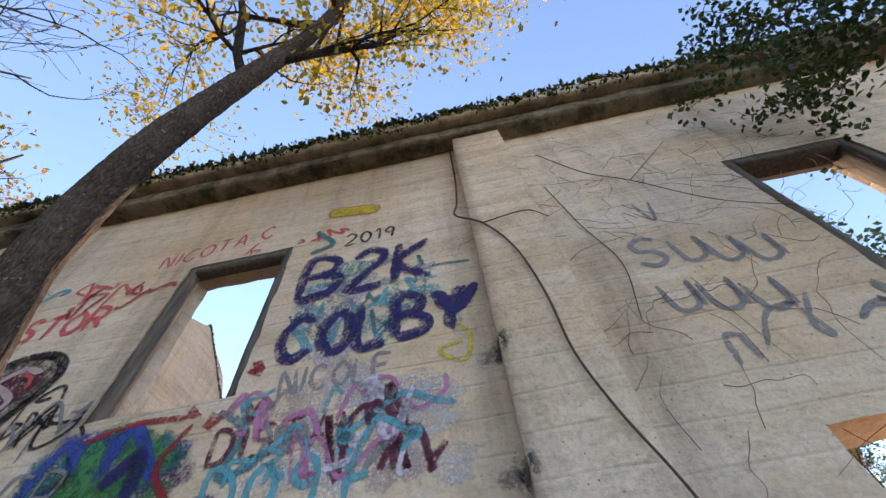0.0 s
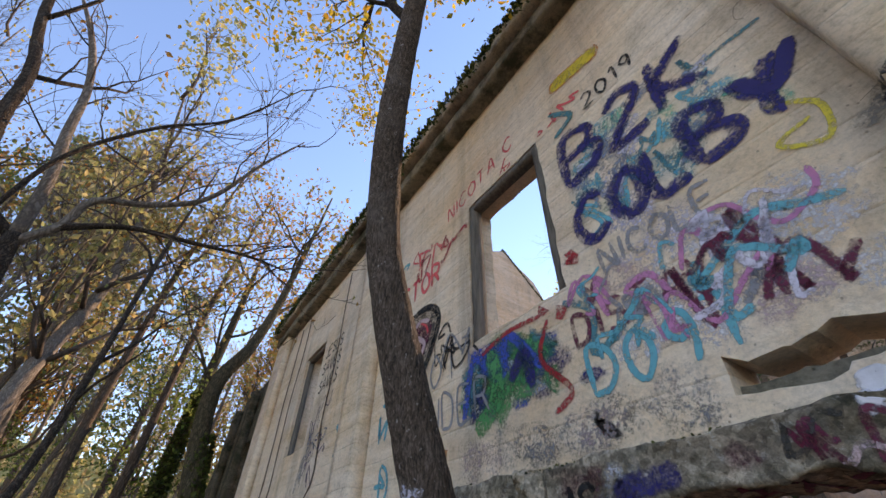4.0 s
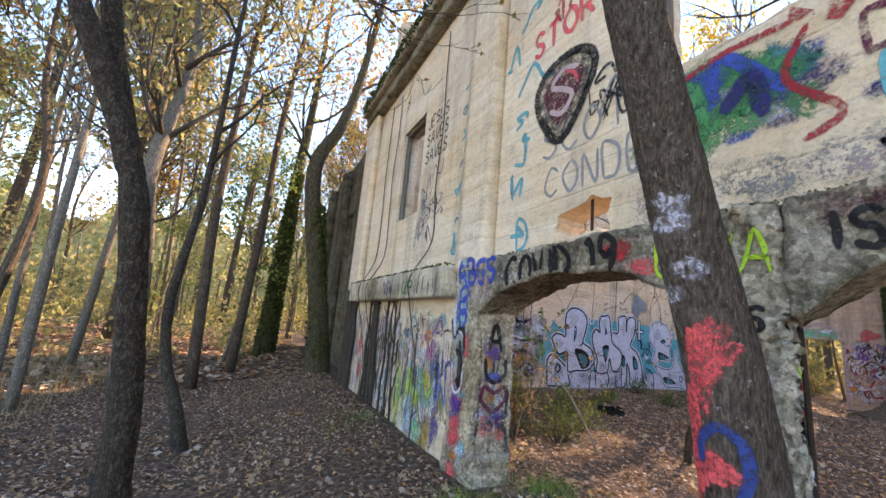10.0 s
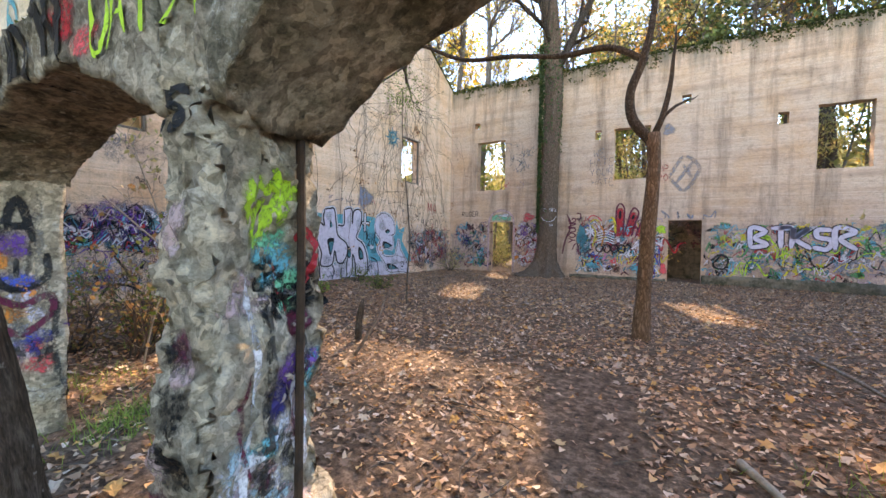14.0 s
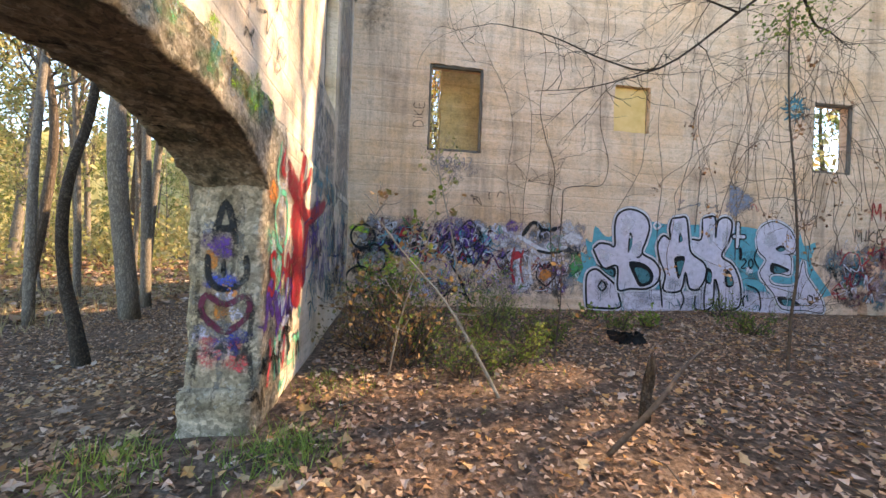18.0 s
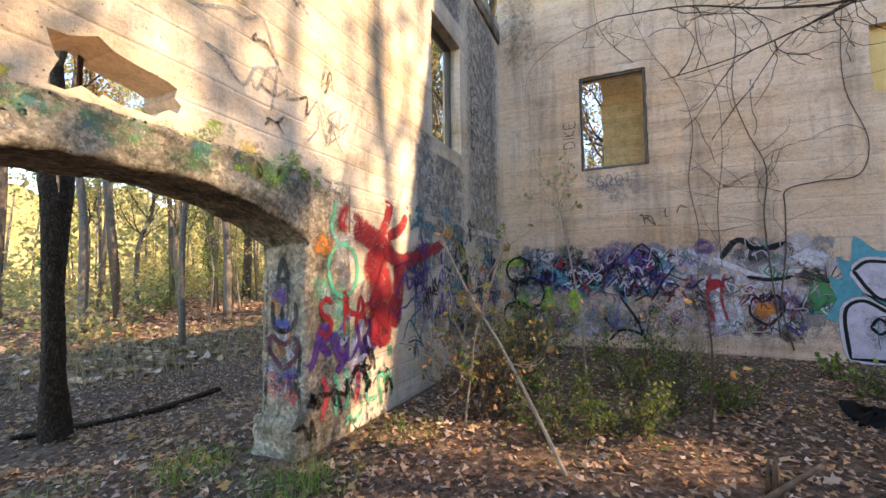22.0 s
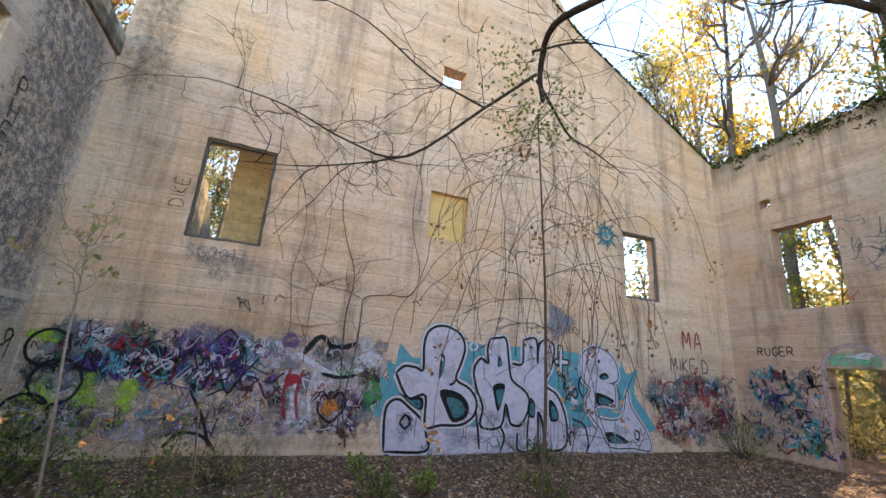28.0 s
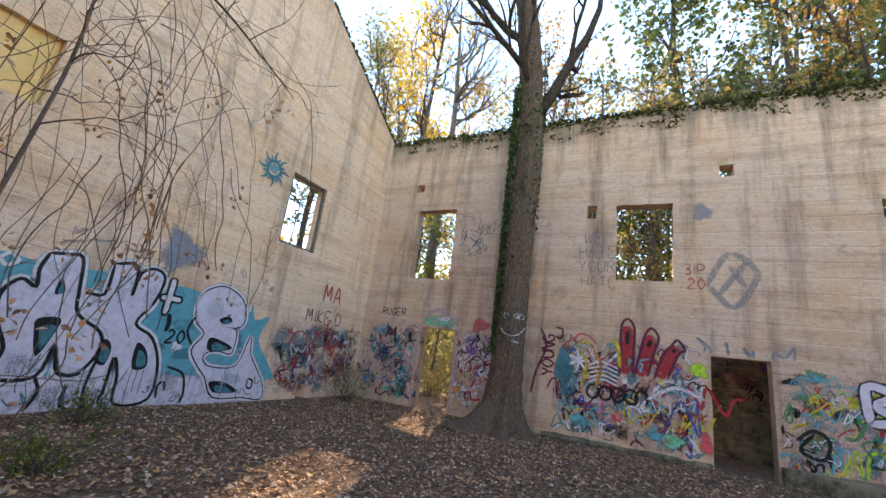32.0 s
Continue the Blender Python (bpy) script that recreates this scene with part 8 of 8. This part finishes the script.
f.patches((-1.03, 0.5, -0.82, 1.5), ["rose", "black", "maroon", "black"], 12, rg, (0.08, 0.2), 0.55)
# painted pilaster foot
f.text("ABGS", -3.86, 1.9, 0.24, 0.06, "blue", 0.25)
f.stroke([(-3.72, 2.2), (-3.74, 1.8), (-3.73, 1.4), (-3.75, 1.0)], 0.24, "sky", 0.7)
for u, v, w, h, c in ((-3.45, 1.09, 0.14, 0.2, "mint"), (-3.46, 0.68, 0.16, 0.4, "cyan"), (-3.72, 0.42, 0.22, 0.32, "salmon"), (-3.75, 0.66, 0.24, 0.18, "purple"), (-3.7, 0.16, 0.2, 0.07, "orange"), (-3.72, -0.02, 0.16, 0.3, "salmon"), (-3.86, 0.8, 0.1, 0.5, "rose"), (-3.9, 1.5, 0.1, 0.6, "lilac")):
    f.blob(u, v, w, h, c, rg, 0.45)
f.next()
for i in range(3):
    f.ring([(-3.83, 1.55 + i * 0.13), (-3.7, 1.62 + i * 0.13), (-3.64, 1.54 + i * 0.13), (-3.72, 1.45 + i * 0.13)], 0.05, "blue", 0.3)
for pts, w, c in (([(-3.84, 1.38), (-3.68, 1.42), (-3.66, 1.2), (-3.8, 1.15)], 0.06, "black"), ([(-3.82, 1.2), (-3.68, 1.1), (-3.7, 0.85), (-3.78, 0.9)], 0.07, "black"), ([(-3.74, 1.3), (-3.7, 1.0), (-3.74, 0.85)], 0.08, "soot"),
                  ([(-3.78, 1.4), (-3.7, 1.36), (-3.66, 1.28)], 0.025, "white"), ([(-3.88, 1.05), (-3.86, 0.85), (-3.76, 0.76), (-3.66, 0.82), (-3.62, 1.0)], 0.03, "lilac"), ([(-3.8, 0.72), (-3.7, 0.6), (-3.62, 0.7)], 0.03, "navy")):
    f.stroke(pts, w, c, 0.3)
f.text("CO", -3.5, 1.75, 0.2, 0.04, "rose", 0.4)
f.text("NSW", -6.2, 1.84, 0.2, 0.03, "navy", 0.4)
f.text("CUP", -5.3, 1.82, 0.17, 0.03, "green", 0.4)
f.next()
f.patches((-8.9, -0.3, -4.05, 1.65), ["white", "white", "rose"], 40, rg, (0.35, 0.9), 0.7)
f.patches((-5.5, -0.25, -4.1, 0.95), ["sky", "mint", "white", "sky", "lilac"], 16, rg, (0.25, 0.55), 0.65)
f.next()
for u, v, w, h, c in ((-5.2, 0.66, 0.36, 0.42, "lime"), (-5.0, 0.5, 0.3, 0.3, "lime"), (-5.24, -0.14, 0.42, 0.24, "lime"), (-5.15, 0.28, 0.6, 0.5, "sky"), (-4.5, 0.2, 0.36, 0.4, "ochre"), (-4.62, 0.0, 0.3, 0.3, "ochre"),
                      (-4.36, 0.3, 0.24, 0.4, "purple"), (-4.56, 1.08, 0.34, 0.3, "magenta"), (-4.4, 0.95, 0.24, 0.42, "navy"), (-4.32, 0.62, 0.18, 0.4, "blue"), (-4.6, 0.72, 0.2, 0.34, "yellow"), (-8.05, 0.9, 0.3, 0.5, "salmon"),
                      (-7.92, 0.45, 0.3, 0.4, "salmon"), (-5.5, 1.3, 0.4, 0.16, "teal"), (-4.5, 1.4, 0.5, 0.2, "rose"), (-9.2, 0.5, 0.3, 0.4, "mint")):
    f.blob(u, v, w, h, c, rg, 0.55)
f.next()
for u, v, h, w, c in ((-5.5, 0.9, 0.3, 0.03, "orange"), (-5.4, 1.2, 0.35, 0.03, "teal"), (-5.3, 0.15, 0.26, 0.025, "slate"), (-5.05, 0.2, 0.3, 0.03, "maroon"), (-4.95, 1.1, 0.4, 0.03, "orange"), (-4.7, 1.0, 0.3, 0.035, "magenta"), (-4.6, 1.25, 0.3, 0.03, "purple"),
                      (-4.5, 0.6, 0.45, 0.035, "blue"), (-4.45, 0.85, 0.3, 0.04, "navy"), (-4.4, 0.35, 0.35, 0.03, "ochre"), (-4.75, 0.55, 0.35, 0.03, "lime"), (-5.1, 1.35, 0.25, 0.02, "black"), (-4.35, 1.3, 0.25, 0.03, "black")):
    f.scribble(u, v, h, c, rg, w, 6, 0.5)
f.drips((-6.0, -0.2, -4.1, 1.6), ["white", "sky", "ochre", "white", "grey", "purple", "lime"], 34, rg, (0.02, 0.045), 0.6)
f.drips((-9.3, -0.4, -5.4, 1.76), ["black", "soot", "grey", "soot"], 46, rg, (0.02, 0.07), 0.55)
f.drips((-8.8, 0.4, -4.1, 1.76), ["soot"], 30, rg, (0.02, 0.05), 0.6)
f.drips((-8.4, 1.8, -4.1, 2.1), ["black"], 26, rg, (0.01, 0.03))
f.finish()

# side of the first pier, facing the arch
SIDE = lambda u, v, d: (d, u, v)
p1 = Spray(SIDE, -3.3, 1, wall_south, south_parts)
p1.patches((-0.1, 0.5, 0.3, 1.45), ["lilac", "grey", "orange", "blue", "purple"], 12, rg, (0.1, 0.25), 0.6)
p1.next()
p1.text("A", 0.02, 1.22, 0.28, 0.05, "black", 0.35)
p1.stroke([(0.0, 1.15), (0.02, 0.98), (0.12, 0.92), (0.24, 1.0), (0.24, 1.15)], 0.045, "black", 0.35)
p1.stroke([(0.1, 1.12), (0.1, 1.0)], 0.03, "black", 0.15)
p1.stroke([(0.12, 0.62), (-0.02, 0.75), (0.0, 0.88), (0.12, 0.82), (0.25, 0.88), (0.26, 0.75), (0.12, 0.62)], 0.045, "maroon", 0.35)
p1.blob(0.1, 0.77, 0.13, 0.1, "orange", rg, 0.6)
p1.blob(0.18, 0.76, 0.1, 0.1, "lilac", rg, 0.6)
p1.patches((-0.08, 0.3, 0.3, 0.62), ["rose", "salmon", "soot", "rose"], 7, rg, (0.1, 0.2), 0.7)
p1.tags((-0.08, 0.4, 0.3, 0.62), ["blue", "navy", "soot"], 5, rg, (0.08, 0.14), (0.025, 0.04), 0.5)
p1.drips((-0.08, 0.2, 0.3, 1.6), ["soot", "grime_shade", "grime_shade"], 10, rg, (0.02, 0.05), 0.7)
p1.finish()
# under the large arch, and the pier's inner side
p2 = Spray(lambda u, v, d: (u, v, d), 1.8, -1, wall_south, south_parts)
p2.text("JL", -0.4, -0.05, 0.25, 0.04, "maroon", 0.3)
p2.text("TYS", 0.0, -0.05, 0.25, 0.04, "maroon", 0.3)
p2.stroke([(0.5, 0.0), (0.8, 0.05), (1.0, 0.02)], 0.07, "red", 0.35)
p2.finish()
p3 = Spray(SIDE, -0.6, 1, wall_south, south_parts)
p3.patches((-0.1, 0.3, 0.35, 1.2), ["grey", "black", "maroon", "white", "grey", "rose"], 16, rg, (0.08, 0.2), 0.6)
p3.patches((-0.12, 0.4, 0.36, 0.8), ["sky", "white", "cyan", "soot"], 9, rg, (0.1, 0.22), 0.6)
p3.patches((0.0, 1.02, 0.36, 1.25), ["black", "mint", "soot", "black"], 9, rg, (0.08, 0.18), 0.5)
p3.blob(0.15, 1.42, 0.18, 0.16, "lime", rg, 0.45)
p3.blob(0.07, 1.37, 0.16, 0.2, "lime", rg, 0.45)
p3.blob(0.12, 1.22, 0.18, 0.14, "cyan", rg, 0.5)
p3.blob(0.12, 1.28, 0.14, 0.08, "mint", rg, 0.5)
p3.blob(0.30, 0.85, 0.12, 0.16, "cyan", rg, 0.55)
p3.next()
p3.blob(0.23, 1.1, 0.2, 0.08, "black", rg, 0.35)
p3.blob(0.24, 1.01, 0.16, 0.1, "maroon", rg, 0.4)
p3.blob(0.22, 0.86, 0.2, 0.16, "purple", rg, 0.5)
p3.blob(0.14, 0.8, 0.12, 0.14, "navy", rg, 0.4)
p3.stroke([(0.22, 1.28), (0.28, 1.31), (0.33, 1.26), (0.31, 1.18), (0.27, 1.13)], 0.035, "red", 0.35)
p3.stroke([(0.14, 1.2), (0.16, 1.12), (0.2, 1.05)], 0.03, "red", 0.5)
p3.drips((0.0, 0.5, 0.3, 1.2), ["soot", "maroon", "white"], 8, rg, (0.015, 0.03), 0.5)
p3.finish()
# painted bark
trunk = [o for o in fg_tree.children if o.name.startswith("trunk")][0]
tr = Spray(FRONT, -0.72, -1, fg_tree, [trunk])
for u, v, w, h in ((-0.74, 1.49, 0.12, 0.16), (-0.765, 1.4, 0.09, 0.18), (-0.79, 1.3, 0.06, 0.16), (-0.775, 1.05, 0.12, 0.1)):
    tr.blob(u, v, w, h, "salmon", rg, 0.55)
tr.next()
for k in range(9):
    top, low = -0.805 + 0.0165 * k, -0.825 + 0.011 * k
    if k % 2 == 0:
        tr.stroke([(top, 1.56 - 0.01 * abs(k - 4)), ((top + low) / 2 - 0.006, 1.42), (low, 1.24 + 0.022 * k)], 0.034, "salmon", 0.6, 8)
for u, t0, t1 in ((-0.87, 1.28, 0.85), (-0.85, 1.32, 0.95), (-0.83, 1.3, 1.0), (-0.83, 1.1, 0.98), (-0.8, 1.1, 1.0), (-0.77, 1.1, 1.0), (-0.74, 1.08, 1.02), (-0.715, 1.06, 1.02)):
    tr.stroke([(u, t0), (u + 0.003, (t0 + t1) / 2), (u + 0.005, t1)], 0.036, "salmon", 0.5, 8)
tr.next()
for pts, w, c in (([(-0.83, 1.06), (-0.82, 1.14), (-0.76, 1.19), (-0.70, 1.15), (-0.69, 1.05), (-0.72, 0.95), (-0.73, 0.86)], 0.035, "navyblue"), ([(-0.885, 0.79), (-0.80, 0.79), (-0.74, 0.73), (-0.78, 0.63), (-0.83, 0.55), (-0.83, 0.35)], 0.045, "bottle"), ([(-0.72, 0.87), (-0.71, 0.83)], 0.045, "white")):
    tr.stroke(pts, w, c, 0.36, 8)
tr.patches((-0.92, 1.6, -0.66, 2.0), ["lilac"], 6, rg, (0.06, 0.14), 0.7)
tr.finish()
# face scratched into the bark of the big tree
big = [o for o in scene.objects["ivy_tree"].children if o.name.startswith("trunk")][0]
fc = Spray(FRONT, 13.5, -1, scene.objects["ivy_tree"], [big])
for u, v in ((-4.41, 2.42), (-4.19, 2.43), (-4.12, 2.42)):
    fc.stroke([(u + 0.055 * math.cos(k * 0.785), v + 0.055 * math.sin(k * 0.785)) for k in range(9)], 0.02, "white", 0.5)
fc.stroke([(-4.52, 2.16), (-4.42, 2.04), (-4.26, 1.99), (-4.12, 2.05), (-4.05, 2.2)], 0.022, "white", 0.5)
fc.stroke([(-4.25, 1.88), (-4.1, 1.85)], 0.05, "white", 0.6)
fc.blob(-4.15, 1.3, 0.4, 0.8, "blue", rg, 0.75)
fc.finish()
